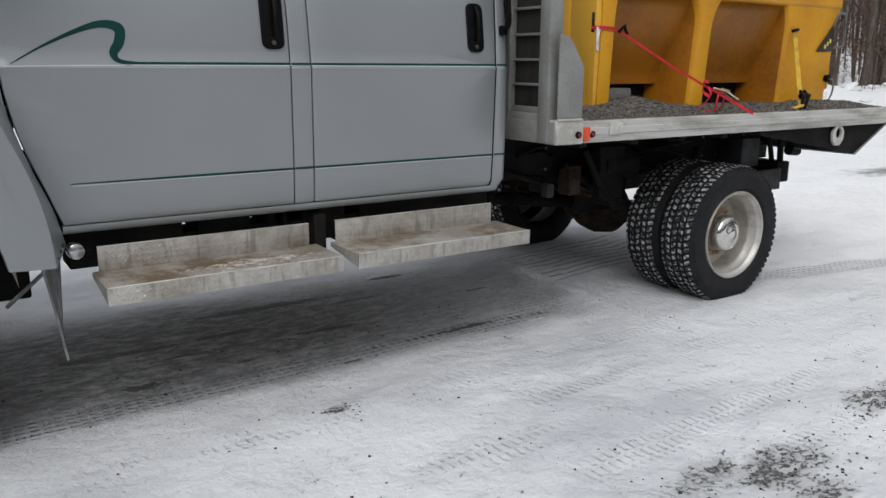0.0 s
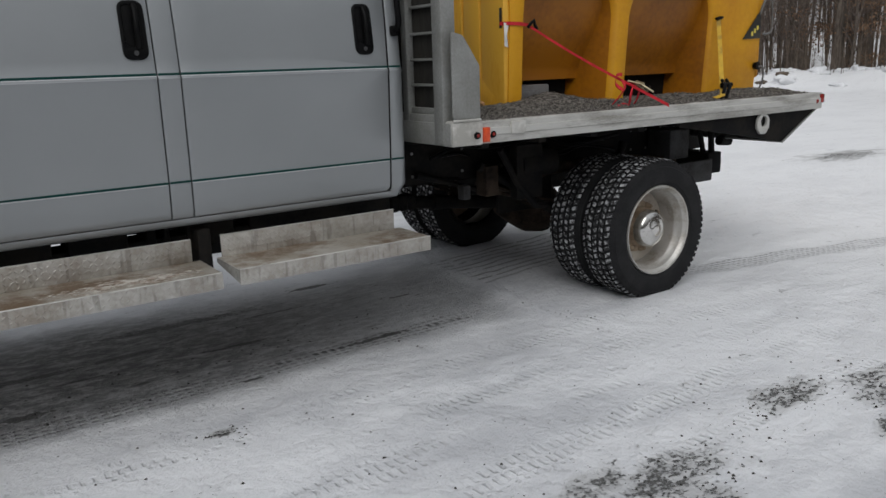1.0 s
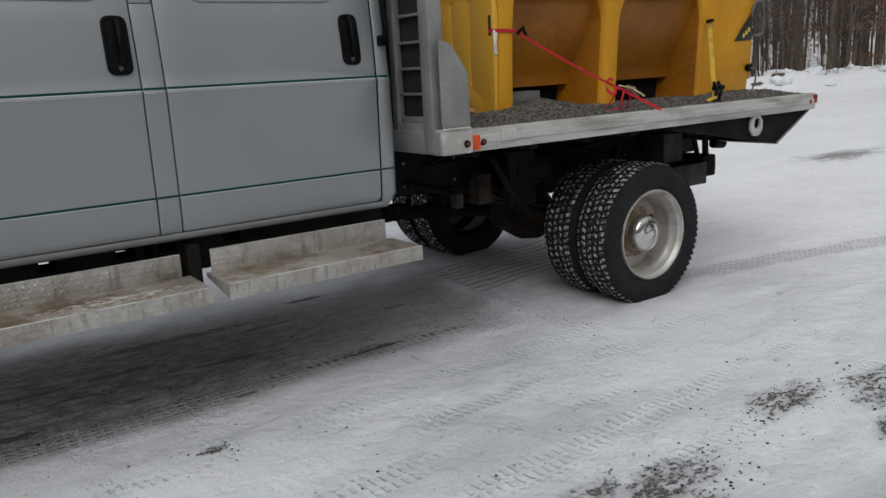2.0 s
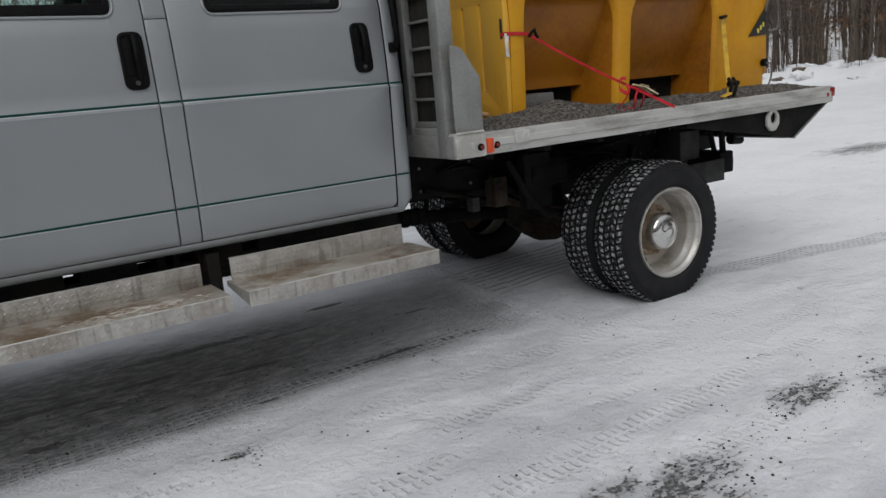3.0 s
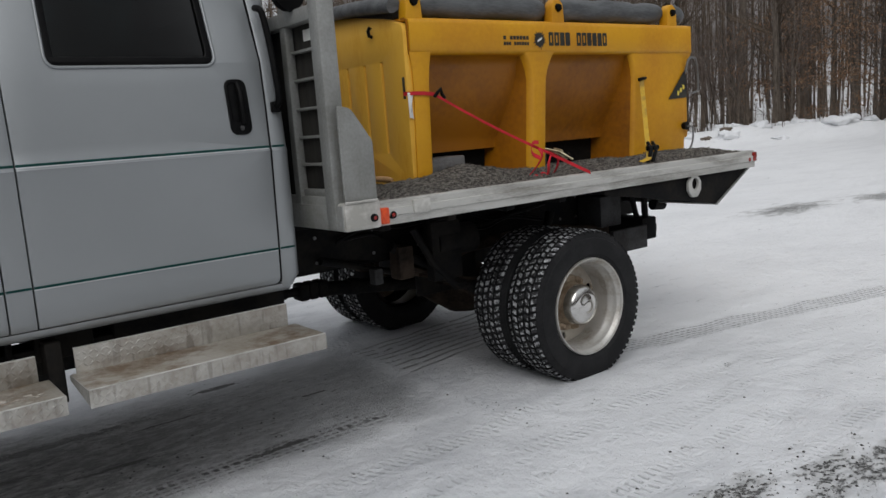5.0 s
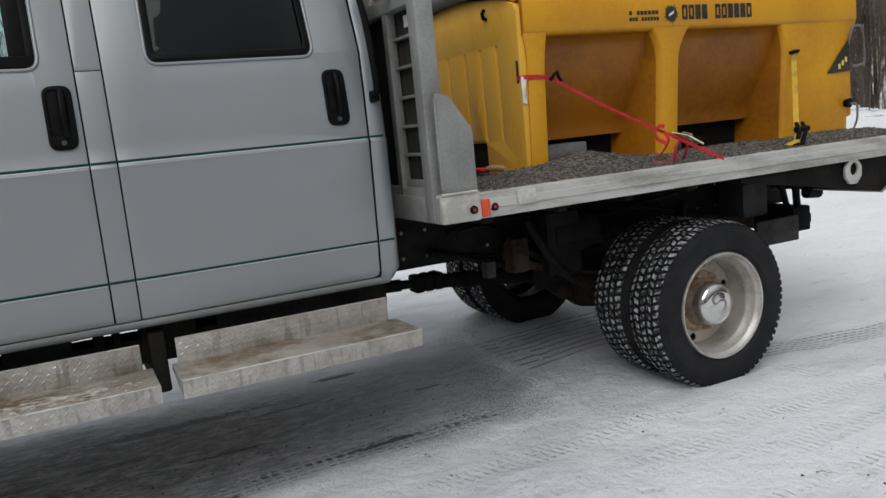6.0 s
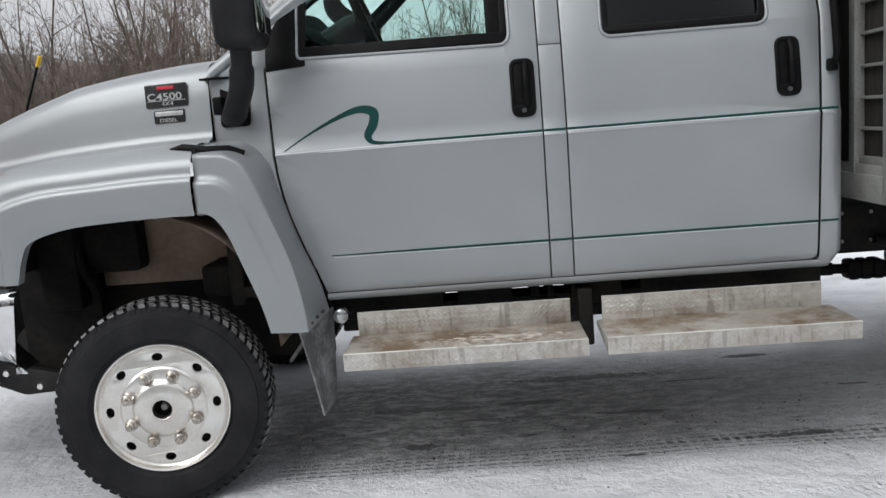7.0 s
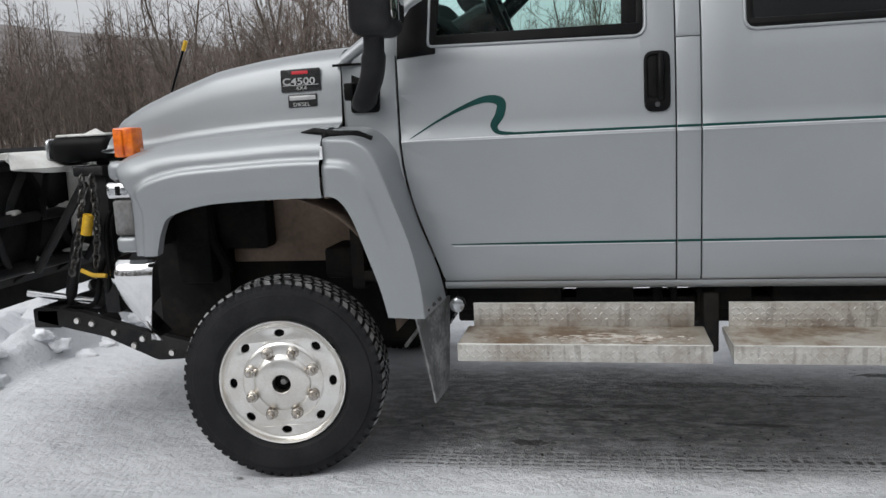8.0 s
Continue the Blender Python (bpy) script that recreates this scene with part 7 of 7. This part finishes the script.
for sgn, y in ((1, 3.72), (-1, 2 * MID - 3.72)):
    ram = part("hydraulic_ram", tube([(-1.30, y + 0.25 * sgn, 0.52), (-1.62, y + 0.05 * sgn, 0.62)], 0.036, 12), PLOW_BLACK, plow, "black hydraulic ram", 60)
    part("ram_rod", tube([(-1.62, y + 0.05 * sgn, 0.62), (-1.88, y - 0.10 * sgn, 0.70)], 0.019, 12), CHROME, ram, "bright ram rod", 60)
    part("ram_band", tube([(-1.50, y + 0.125 * sgn, 0.582), (-1.57, y + 0.08 * sgn, 0.604)], 0.038, 12), YELLOW_GRIP, ram)
    rows = []
    lamp = box(-1.638, -1.305, y - 0.14, y + 0.14, 1.340, 1.466, 0.045, segs=4)
    lm = part("plow_lamp", lamp, TRIM, plow, "black plow headlamp", 60)
    part("lens", plate(rounded([(y - 0.13, 1.348), (y + 0.13, 1.348), (y + 0.13, 1.458), (y - 0.13, 1.458)], 0.03), [], 0.02, 0.006, lambda u, v, w: (-1.655 + w, u, v)), LAMP_GLASS, lm, "clear lens")
    part("snow_cap", box(-1.60, -1.33, y - 0.12, y + 0.11, 1.463, 1.476, 0.006), PLOW_WHITE, lm, "thin snow on the lamp")
    part("lamp_stalk", tube([(-1.45, y, 1.36), (-1.43, y, 1.30)], 0.03, 8), PLOW_BLACK, lm)
# white pump cover with a domed top
bm = tube([(-1.72, 4.0, 0.95), (-1.70, 4.0, 1.30), (-1.66, 4.02, 1.42), (-1.63, 4.04, 1.48)], [0.12, 0.13, 0.11, 0.05], 18)
part("pump_cover", bm, PLOW_WHITE, plow, "white domed pump cover", 60)


def chain(a, b, sag, name_parent):
    """Oval links end to end, every other one turned."""
    a, b = Vector(a), Vector(b)
    n = int((b - a).length / 0.034)
    bm = bmesh.new()
    for k in range(n):
        f = (k + 0.5) / n
        c = a.lerp(b, f) + Vector((sag * math.sin(f * math.pi), 0, 0))
        d = (b - a).normalized()
        s = d.cross(Vector((0, 1, 0))).normalized() if k % 2 else Vector((0, 1, 0))
        tube([c + d * 0.024 * math.cos(t) + s * 0.017 * math.sin(t) for t in np.linspace(0, math.tau, 8, endpoint=False)], 0.0058, 5, bm, closed=True)
    return part("lift_chain", bm, CHAIN, name_parent, "steel lift chain", 60)


chain((-1.432, 3.53, 1.28), (-1.565, 3.55, 0.80), 0.02, plow)
chain((-1.380, 3.53, 1.28), (-1.425, 3.55, 0.84), 0.015, plow)
part("chain_hook", tube([(-1.418, 3.53, 1.095), (-1.444, 3.53, 1.00)], 0.026, 10), YELLOW_GRIP, plow, "yellow chain grip", 60)
part("release_handle", tube([(-1.50, 3.54, 0.825), (-1.44, 3.54, 0.80), (-1.37, 3.54, 0.797)], 0.011, 8), YELLOW_GRIP, plow, "yellow release handle", 60)
part("hydraulic_hose", tube(smooth_line([(-1.3, 3.75, 1.0), (-1.42, 3.6, 0.85), (-1.5, 3.62, 0.65), (-1.7, 3.7, 0.6)], 6), 0.014, 8), TRIM, plow, smooth=60)
part("hydraulic_hose", tube(smooth_line([(-1.25, 3.9, 1.1), (-1.36, 3.62, 1.1), (-1.38, 3.58, 0.8), (-1.5, 3.7, 0.55)], 6), 0.014, 8), TRIM, plow, smooth=60)
part("blade_guide", tube([(-2.13, 5.44, 1.40), (-1.978, 5.41, 1.781), (-1.84, 5.40, 2.09)], 0.009, 6), TRIM, plow, "thin black blade marker stick", 60)
part("guide_flag", tube([(-1.866, 5.402, 2.03), (-1.838, 5.40, 2.095)], 0.015, 6), YELLOW_GRIP, plow, "yellow marker tip")
# gussets between the ribs and crusted snow on the frame
ribs_ = np.linspace(0.02, 2.48, 8)
for k, (sa, sb) in enumerate(zip(ribs_[:-1], ribs_[1:])):
    za, zb = ((0.84, 1.32) if k % 2 else (1.32, 0.84))
    part("blade_gusset", tube([blade_at(sa, za, 0.075), blade_at(sb, zb, 0.075)], 0.02, 4, flat=0.35), PLOW_BLACK, blade)
    part("blade_gusset", tube([blade_at(sa, 1.08, 0.085), blade_at((sa + sb) / 2, za, 0.075)], 0.016, 4, flat=0.35), PLOW_BLACK, blade)
for y in (3.58, 3.98):
    part("brace", tube([(-1.46, y, 1.24), (-1.66, y + 0.06, 1.02), (-1.84, y + 0.08, 0.80)], 0.022, 6), PLOW_BLACK, plow, smooth=60)
    if y < 3.9:
        continue
    part("lift_arm", plate(rounded([(-1.84, 1.00), (-1.44, 1.22), (-1.42, 1.16), (-1.80, 0.93)], 0.015), [], 0.02, 0.003, lambda u, v, w: (u, y + 0.03 + w, v)), PLOW_BLACK, plow, "black lift arm")
rng = random.Random(12)
bm = bmesh.new()
for k in range(26):
    s_, z_ = rng.uniform(0.3, 1.6), rng.choice((0.855, 1.108, 1.365, 0.80))
    c_ = blade_at(s_, z_, 0.06 + rng.uniform(-0.02, 0.02))
    r_ = rng.uniform(0.012, 0.035)
    own = bmesh.new()
    bmesh.ops.create_icosphere(own, subdivisions=2, radius=1)
    for v in own.verts:
        w_ = 1 + 0.35 * noise.noise(v.co * 2 + Vector((k, 3, 0)))
        v.co = c_ + Vector((v.co.x * r_ * w_, v.co.y * r_ * 1.5 * w_, v.co.z * r_ * 0.6 * w_))
    merge(own, bm)
solid("plow_snow", bm, PLOW_WHITE, (-1.9, 4.0, 0.9), "crusts of snow caught on the plow frame", "snow", kind="stuff", smooth=180)

# clods along the ploughed ridge
rng = random.Random(44)
bm = bmesh.new()
for k in range(90):
    y = rng.uniform(4.1, 8.5)
    x = -2.70 + 0.227 * (y - 4.23) - abs(rng.gauss(-0.02, 0.25)) + rng.uniform(0, 0.08)
    r = rng.uniform(0.02, 0.075)
    z = float(ground_height(x, y))
    own = bmesh.new()
    bmesh.ops.create_icosphere(own, subdivisions=3, radius=1)
    for v in own.verts:
        w_ = 1 + 0.6 * noise.noise(v.co * 1.4 + Vector((k, 0, 7))) + 0.35 * noise.noise(v.co * 3.5 + Vector((k, 4, 7)))
        v.co = (x + v.co.x * r * 1.3 * w_, y + v.co.y * r * w_, z + v.co.z * r * 0.7 * w_)
    merge(own, bm)
solid("snow_clods", bm, material("clod_snow", (0.84, 0.85, 0.87), (0.70, 0.715, 0.74), scale=9, fine=80, rough=0.7, bump=0.004, bump_scale=40), (-2.9, 5.2, 0.1), "broken clods of ploughed snow along the ridge", "snow", kind="stuff", smooth=180)


# old snow left on the front step
rng = random.Random(3)
bm = bmesh.new()
for k in range(330):
    x, y = rng.gauss(1.02, 0.13) + 0.05 * math.sin(k), rng.gauss(3.15, 0.032)
    if not (0.5 < x < 1.3 and 3.06 < y < 3.29):
        continue
    r = rng.uniform(0.003, 0.010)
    own = bmesh.new()
    bmesh.ops.create_icosphere(own, subdivisions=2, radius=1)
    for v in own.verts:
        w_ = 1 + 0.6 * noise.noise(v.co * 2 + Vector((k, 0, 0)))
        v.co = (x + v.co.x * r * 1.6 * w_, y + v.co.y * r * 0.7 * w_, 0.6115 + max(-0.0005, v.co.z * r * 0.14 * w_))
    merge(own, bm)
solid("step_snow", bm, material("old_step_snow", (0.55, 0.52, 0.47), (0.30, 0.24, 0.19), scale=20, fine=90, rough=0.8), (1.02, 3.15, 0.611), "thin crust of old snow on the step", "snow", kind="stuff", smooth=180)


# ---- trees ----
def limb(V, F, pts, rads, n):
    """A tapered limb through points, added to lists of vertices and faces."""
    base = len(V)
    for i, p in enumerate(pts):
        d = (pts[min(i + 1, len(pts) - 1)] - pts[max(i - 1, 0)]).normalized()
        s = d.orthogonal().normalized()
        u = d.cross(s)
        for k in range(n):
            a = k * math.tau / n
            V.append(p + (s * math.cos(a) + u * math.sin(a)) * rads[i])
    for i in range(len(pts) - 1):
        for k in range(n):
            F.append((base + i * n + k, base + i * n + (k + 1) % n, base + (i + 1) * n + (k + 1) % n, base + (i + 1) * n + k))


def grow(seed, H, R, clear, boughs, reach, up, twigs):
    """A bare broadleaf tree: trunk, boughs from height clear on, branches and twigs. Returns trunk and crown lists."""
    rng = random.Random(seed)
    tv, tf, cv, cf = [], [], [], []
    pts, rads = [], []
    lean = Vector((rng.uniform(-0.03, 0.03), rng.uniform(-0.03, 0.03), 0))
    wob = Vector((0, 0, 0))
    for i in range(10):
        f = i / 9
        wob += Vector((rng.uniform(-1, 1), rng.uniform(-1, 1), 0)) * 0.012 * H * 0.5
        pts.append(Vector((0, 0, f * H - 0.3)) + lean * f * H + wob * f)
        rads.append(R * (1.35 if i == 0 else 1) * (1 - 0.93 * f) + 0.008)
    limb(tv, tf, pts, rads, 8)

    def along(f):
        g = f * 9
        i = min(8, int(g))
        return pts[i].lerp(pts[i + 1], g - i), rads[i] + (rads[i + 1] - rads[i]) * (g - i)

    for b in range(boughs):
        f = clear + (0.97 - clear) * ((b + rng.random()) / boughs) ** 0.9
        p, r = along(f)
        az = rng.uniform(0, math.tau)
        el = radians(rng.uniform(*up))
        L = reach * H * (1.15 - f) * rng.uniform(0.6, 1.15)
        d = Vector((math.cos(az) * math.cos(el), math.sin(az) * math.cos(el), math.sin(el)))
        bp, br = [p], [min(r * 0.6, 0.012 + 0.016 * L)]
        for k in range(1, 5):
            d = (d + Vector((rng.uniform(-0.25, 0.25), rng.uniform(-0.25, 0.25), rng.uniform(-0.02, 0.28)))).normalized()
            bp.append(bp[-1] + d * L / 4)
            br.append(br[0] * (1 - 0.82 * k / 4))
        limb(cv, cf, bp, br, 4)
        for t in range(twigs):
            k = rng.randint(1, 4)
            q = bp[k - 1].lerp(bp[k], rng.random())
            e = (d + Vector((rng.uniform(-1, 1), rng.uniform(-1, 1), rng.uniform(-0.2, 0.9)))).normalized()
            l2 = L * rng.uniform(0.22, 0.5)
            m_ = q + e * l2 * 0.5
            e2 = (e + Vector((rng.uniform(-0.4, 0.4), rng.uniform(-0.4, 0.4), 0.3))).normalized()
            end_ = m_ + e2 * l2 * 0.5
            limb(cv, cf, [q, m_, end_], [br[k] * 0.55 + 0.008, br[k] * 0.35 + 0.007, 0.006], 3)
            for w_ in range(2):
                e3 = (e2 + Vector((rng.uniform(-0.9, 0.9), rng.uniform(-0.9, 0.9), rng.uniform(-0.1, 0.6)))).normalized()
                limb(cv, cf, [m_.lerp(end_, rng.random()), m_ + e3 * l2 * 0.55], [0.010, 0.006], 3)
    return tv, tf, cv, cf


def clump(seed, H, R, stems, tilt):
    """A bare many-stemmed tree: stems fanning from the foot, with branches, twigs and fine shoots. Returns trunk and crown lists."""
    rng = random.Random(seed)
    tv, tf, cv, cf = [], [], [], []

    def turn(d, lo, hi, lift):
        side = d.orthogonal().normalized()
        side.rotate(Matrix.Rotation(rng.uniform(0, math.tau), 3, d))
        a = radians(rng.uniform(lo, hi))
        return (d * math.cos(a) + side * math.sin(a) + Vector((0, 0, lift))).normalized()

    def shoot(p, d, L, r0, r1, n, bend, rise):
        pts, rads = [p], [r0]
        for k in range(1, n + 1):
            d = (d + Vector((rng.uniform(-bend, bend), rng.uniform(-bend, bend), rng.uniform(-bend, bend) * 0.4 + rise))).normalized()
            pts.append(pts[-1] + d * L / n)
            rads.append(r0 + (r1 - r0) * (k / n) ** 0.8)
        return pts, rads, d

    def some(pts, rads, f):
        g = f * (len(pts) - 1)
        i = min(len(pts) - 2, int(g))
        return pts[i].lerp(pts[i + 1], g - i), rads[i] + (rads[i + 1] - rads[i]) * (g - i), (pts[i + 1] - pts[i]).normalized()

    for s_ in range(stems):
        az, el = s_ * math.tau / stems + rng.uniform(-0.6, 0.6), radians(rng.uniform(*tilt))
        d = Vector((math.cos(az) * math.sin(el), math.sin(az) * math.sin(el), math.cos(el)))
        L = H * rng.uniform(0.72, 1.0)
        r = R * rng.uniform(0.65, 1.0)
        pts, rads, d = shoot(Vector((math.cos(az) * 0.15, math.sin(az) * 0.15, -0.2)), d, L, r, 0.012, 8, 0.10, 0.02)
        limb(tv, tf, pts, rads, 6)
        for b in range(15):
            f = 0.16 + 0.82 * (b + rng.random()) / 15
            p, rr, dd = some(pts, rads, f)
            L1 = H * rng.uniform(0.20, 0.42) * (1.12 - f) + 0.3
            bp, brad, _ = shoot(p, turn(dd, 25, 58, 0.05), L1, min(0.65 * rr, 0.01 + 0.012 * L1), 0.006, 5, 0.20, 0.05)
            limb(cv, cf, bp, brad, 4)
            for t in range(7):
                q, qr, qd = some(bp, brad, 0.2 + 0.8 * (t + rng.random()) / 7)
                L2 = L1 * rng.uniform(0.20, 0.45)
                tp, trad, _ = shoot(q, turn(qd, 25, 60, 0.08), L2, min(0.7 * qr, 0.009) + 0.003, 0.005, 3, 0.22, 0.06)
                limb(cv, cf, tp, trad, 3)
                for w_ in range(3):
                    q2, _, qd2 = some(tp, trad, rng.uniform(0.25, 1.0))
                    fp, frad, _ = shoot(q2, turn(qd2, 20, 60, 0.08), L2 * rng.uniform(0.25, 0.55), 0.0065, 0.004, 2, 0.2, 0.05)
                    limb(cv, cf, fp, frad, 3)
    return tv, tf, cv, cf


def make_tree(name, label, seed, *args, kind_of=grow, twig=None):
    t = thing(name, (0, 0, 0), label, "tree", "trees at the edge of the yard")
    tv, tf, cv, cf = kind_of(seed, *args)
    for nm, v, f, m_ in (("trunk", tv, tf, BARK), ("crown", cv, cf, twig or BARK_TWIG)):
        me = bpy.data.meshes.new(nm)
        me.from_pydata(v, [], f)
        finish(me, m_, 60)
        ob = new(nm, me)
        ob.parent = t
    return t


# forest trees: tall trunks, bare to half height; slim trees: many upright boughs from low down
forest = [make_tree("forest_tree", "tall bare grey-brown forest tree behind the snow bank", 40 + k, H, R, c, 26, 0.22, (5, 50), 8, twig=WOODS_BROWN)
          for k, (H, R, c) in enumerate(((17, 0.21, 0.30), (15, 0.16, 0.22), (19, 0.26, 0.38), (14, 0.12, 0.18), (16, 0.18, 0.25)))]
slim = [make_tree("young_tree", "bare grey-brown tree with several stems and fine fanning twigs", 70 + k, H, R, n_, tilt, kind_of=clump)
        for k, (H, R, n_, tilt) in enumerate(((9.5, 0.085, 3, (3, 14)), (8, 0.06, 4, (6, 20)), (11, 0.11, 2, (2, 9)), (7, 0.05, 5, (8, 26)), (10, 0.10, 1, (0, 4))))]
rng = random.Random(21)
used = set()


def plant(kinds, x, y, size):
    src = kinds[rng.randrange(len(kinds))]
    m_ = pose(x, y, float(ground_height(x, y)) - 0.05, 0, 0, rng.uniform(0, 360)) @ Matrix.Diagonal((size, size, size, 1))
    if src not in used:
        used.add(src)
        src.matrix_basis = m_
        return
    o = copy_thing(src, Matrix.Identity(4))
    o.matrix_basis = m_


for k in range(95):  # woods behind the flatbed
    along_, deep = rng.uniform(-26, 24), 3.5 + 26 * rng.random() ** 1.3
    plant(forest, 26 + 0.8 * deep - 0.6 * along_, 16 + 0.6 * deep + 0.8 * along_, rng.uniform(0.75, 1.15))
for k in range(46):  # saplings at the edge of the woods
    along_, deep = rng.uniform(-24, 10), 2.5 + 9 * rng.random()
    plant(slim, 26 + 0.8 * deep - 0.6 * along_, 16 + 0.6 * deep + 0.8 * along_, rng.uniform(0.35, 0.8))
for k in range(150):  # young growth beyond the nose and the cab
    x = rng.uniform(-42, 14)
    if -10 < x < 5 and rng.random() < 0.2:
        continue
    y = 31 - 0.12 * x + 24 * rng.random() ** 1.3
    plant(slim, x, y, rng.uniform(0.75, 1.2))


# far woods, brush and dry leaves
def thicket(count, place, H, R, boughs, seed):
    rng = random.Random(seed)
    V, F = [], []
    for k in range(count):
        x, y = place(rng)
        z = float(ground_height(x, y)) - 0.1
        h, r = rng.uniform(*H), rng.uniform(*R)
        top = Vector((x + rng.uniform(-0.05, 0.05) * h, y + rng.uniform(-0.05, 0.05) * h, z + h))
        b0 = Vector((x, y, z))
        limb(V, F, [b0, b0.lerp(top, 0.5) + Vector((rng.uniform(-0.02, 0.02) * h, rng.uniform(-0.02, 0.02) * h, 0)), top], [r, r * 0.6, r * 0.12], 4)
        for b in range(boughs):
            f = rng.uniform(0.2, 0.97)
            p = b0.lerp(top, f)
            az, L = rng.uniform(0, math.tau), h * rng.uniform(0.10, 0.24) * (1.2 - f)
            d = Vector((math.cos(az), math.sin(az), rng.uniform(0.5, 1.6))).normalized()
            m_ = p + d * L * 0.6
            limb(V, F, [p, m_, m_ + (d + Vector((0, 0, 0.5))).normalized() * L * 0.5], [r * 0.3 * (1.1 - f) + 0.004, r * 0.18 * (1.1 - f) + 0.004, 0.004], 3)
    return V, F


def deep_wood(rng):
    along_, deep = rng.uniform(-34, 34), 8 + 50 * rng.random()
    return 26 + 0.8 * deep - 0.6 * along_, 16 + 0.6 * deep + 0.8 * along_


def deep_growth(rng):
    x, y = rng.uniform(-95, 30), 55 * rng.random()
    if abs(x + 0.10 * (38 + y)) < 0.16 * (38 + y):  # thin behind the cab
        x -= 30 + 20 * rng.random()
    return x, 38 - 0.12 * x + y


V, F = thicket(900, deep_wood, (8, 17), (0.025, 0.10), 22, 8)
raw("deep_woods", V, F, WOODS_BROWN, "stuff", "dense bare woods behind the first trees", "woods", 60)
V, F = thicket(1000, deep_growth, (6, 13), (0.035, 0.09), 26, 9)
raw("far_growth", V, F, BARK_TWIG, "stuff", "dense young growth at the foot of the hill", "woods", 60)


def behind(rng):
    a, r = radians(rng.uniform(150, 390)), 16 + 24 * rng.random()
    return 2 + r * math.cos(a), r * math.sin(a) - 4


# unseen belt of woods, added to darken reflections and light on the flank
V, F = thicket(700, behind, (8, 15), (0.08, 0.2), 14, 14)
raw("woods_behind", V, F, BARK, "stuff", "unseen bare woods added to darken reflections and side light", "woods", 60)


def low_growth(rng):
    x = rng.uniform(-60, 10)
    return x, 29 - 0.12 * x + 16 * rng.random()


V, F = thicket(700, low_growth, (1.0, 4.5), (0.01, 0.03), 9, 15)
raw("undergrowth", V, F, BRUSH, "stuff", "dry undergrowth below the young trees", "brush", 60)


def edge_brush(rng):
    along_, deep = rng.uniform(-24, 22), rng.uniform(1.0, 6)
    return 26 + 0.8 * deep - 0.6 * along_, 16 + 0.6 * deep + 0.8 * along_


V, F = thicket(900, edge_brush, (0.4, 2.4), (0.007, 0.02), 11, 10)
raw("brush", V, F, BRUSH, "stuff", "dry brush sticking out of the snow bank", "brush", 60)
rng = random.Random(33)
V, F = [], []
for k in range(64):
    along_, deep = rng.gauss(-4.2, 2.0), rng.uniform(3.5, 9)
    cx, cy = 26 + 0.8 * deep - 0.6 * along_, 16 + 0.6 * deep + 0.8 * along_
    cz = float(ground_height(cx, cy)) + rng.uniform(0.6, 5.5)
    sx, sy = rng.uniform(0.3, 0.8), rng.uniform(0.3, 0.8)
    for j in range(110):
        p = Vector((cx + rng.gauss(0, sx), cy + rng.gauss(0, sy), cz + rng.gauss(0, 0.16)))
        a, b = Vector((rng.uniform(-1, 1), rng.uniform(-1, 1), rng.uniform(-1, 1))).normalized() * 0.055, Vector((rng.uniform(-1, 1), rng.uniform(-1, 1), rng.uniform(-1, 1))).normalized() * 0.034
        i0 = len(V)
        V += [p - a, p + b, p + a, p - b]
        F.append((i0, i0 + 1, i0 + 2, i0 + 3))
raw("beech_leaves", V, F, BEECH_LEAF, "stuff", "dry orange-brown beech leaves still hanging in the woods", "leaves")

# lumps of old snow and dark litter on the bank
rng = random.Random(91)
bm, dark = bmesh.new(), bmesh.new()
for k in range(170):
    along_, deep = rng.uniform(-20, 12), rng.gauss(2.0, 1.1)
    x, y = 26 + 0.8 * deep - 0.6 * along_, 16 + 0.6 * deep + 0.8 * along_
    z, r = float(ground_height(x, y)), rng.uniform(0.10, 0.30)
    own = bmesh.new()
    bmesh.ops.create_icosphere(own, subdivisions=3, radius=1)
    dirt = rng.random() < 0.14
    r *= 0.5 if dirt else 1.0
    for v in own.verts:
        w_ = 1 + 0.7 * noise.noise(v.co * 1.5 + Vector((k, 5, 0))) + 0.5 * noise.noise(v.co * 4 + Vector((k, 1, 2)))
        v.co = (x + v.co.x * r * 1.5 * w_, y + v.co.y * r * 1.4 * w_, z - 0.05 * r + v.co.z * r * 0.7 * w_)
    merge(own, dark if dirt else bm)
solid("bank_lumps", bm, material("bank_snow", (0.86, 0.87, 0.89), (0.72, 0.73, 0.75), scale=2, fine=20, rough=0.7, bump=0.02, bump_scale=8), (27, 17, 0.4), "lumps of old ploughed snow on the bank", "snow", kind="stuff", smooth=180)
solid("bank_litter", dark, BRUSH, (27, 17, 0.4), "dark clumps of brush and earth on the snow bank", "brush", kind="stuff", smooth=180)
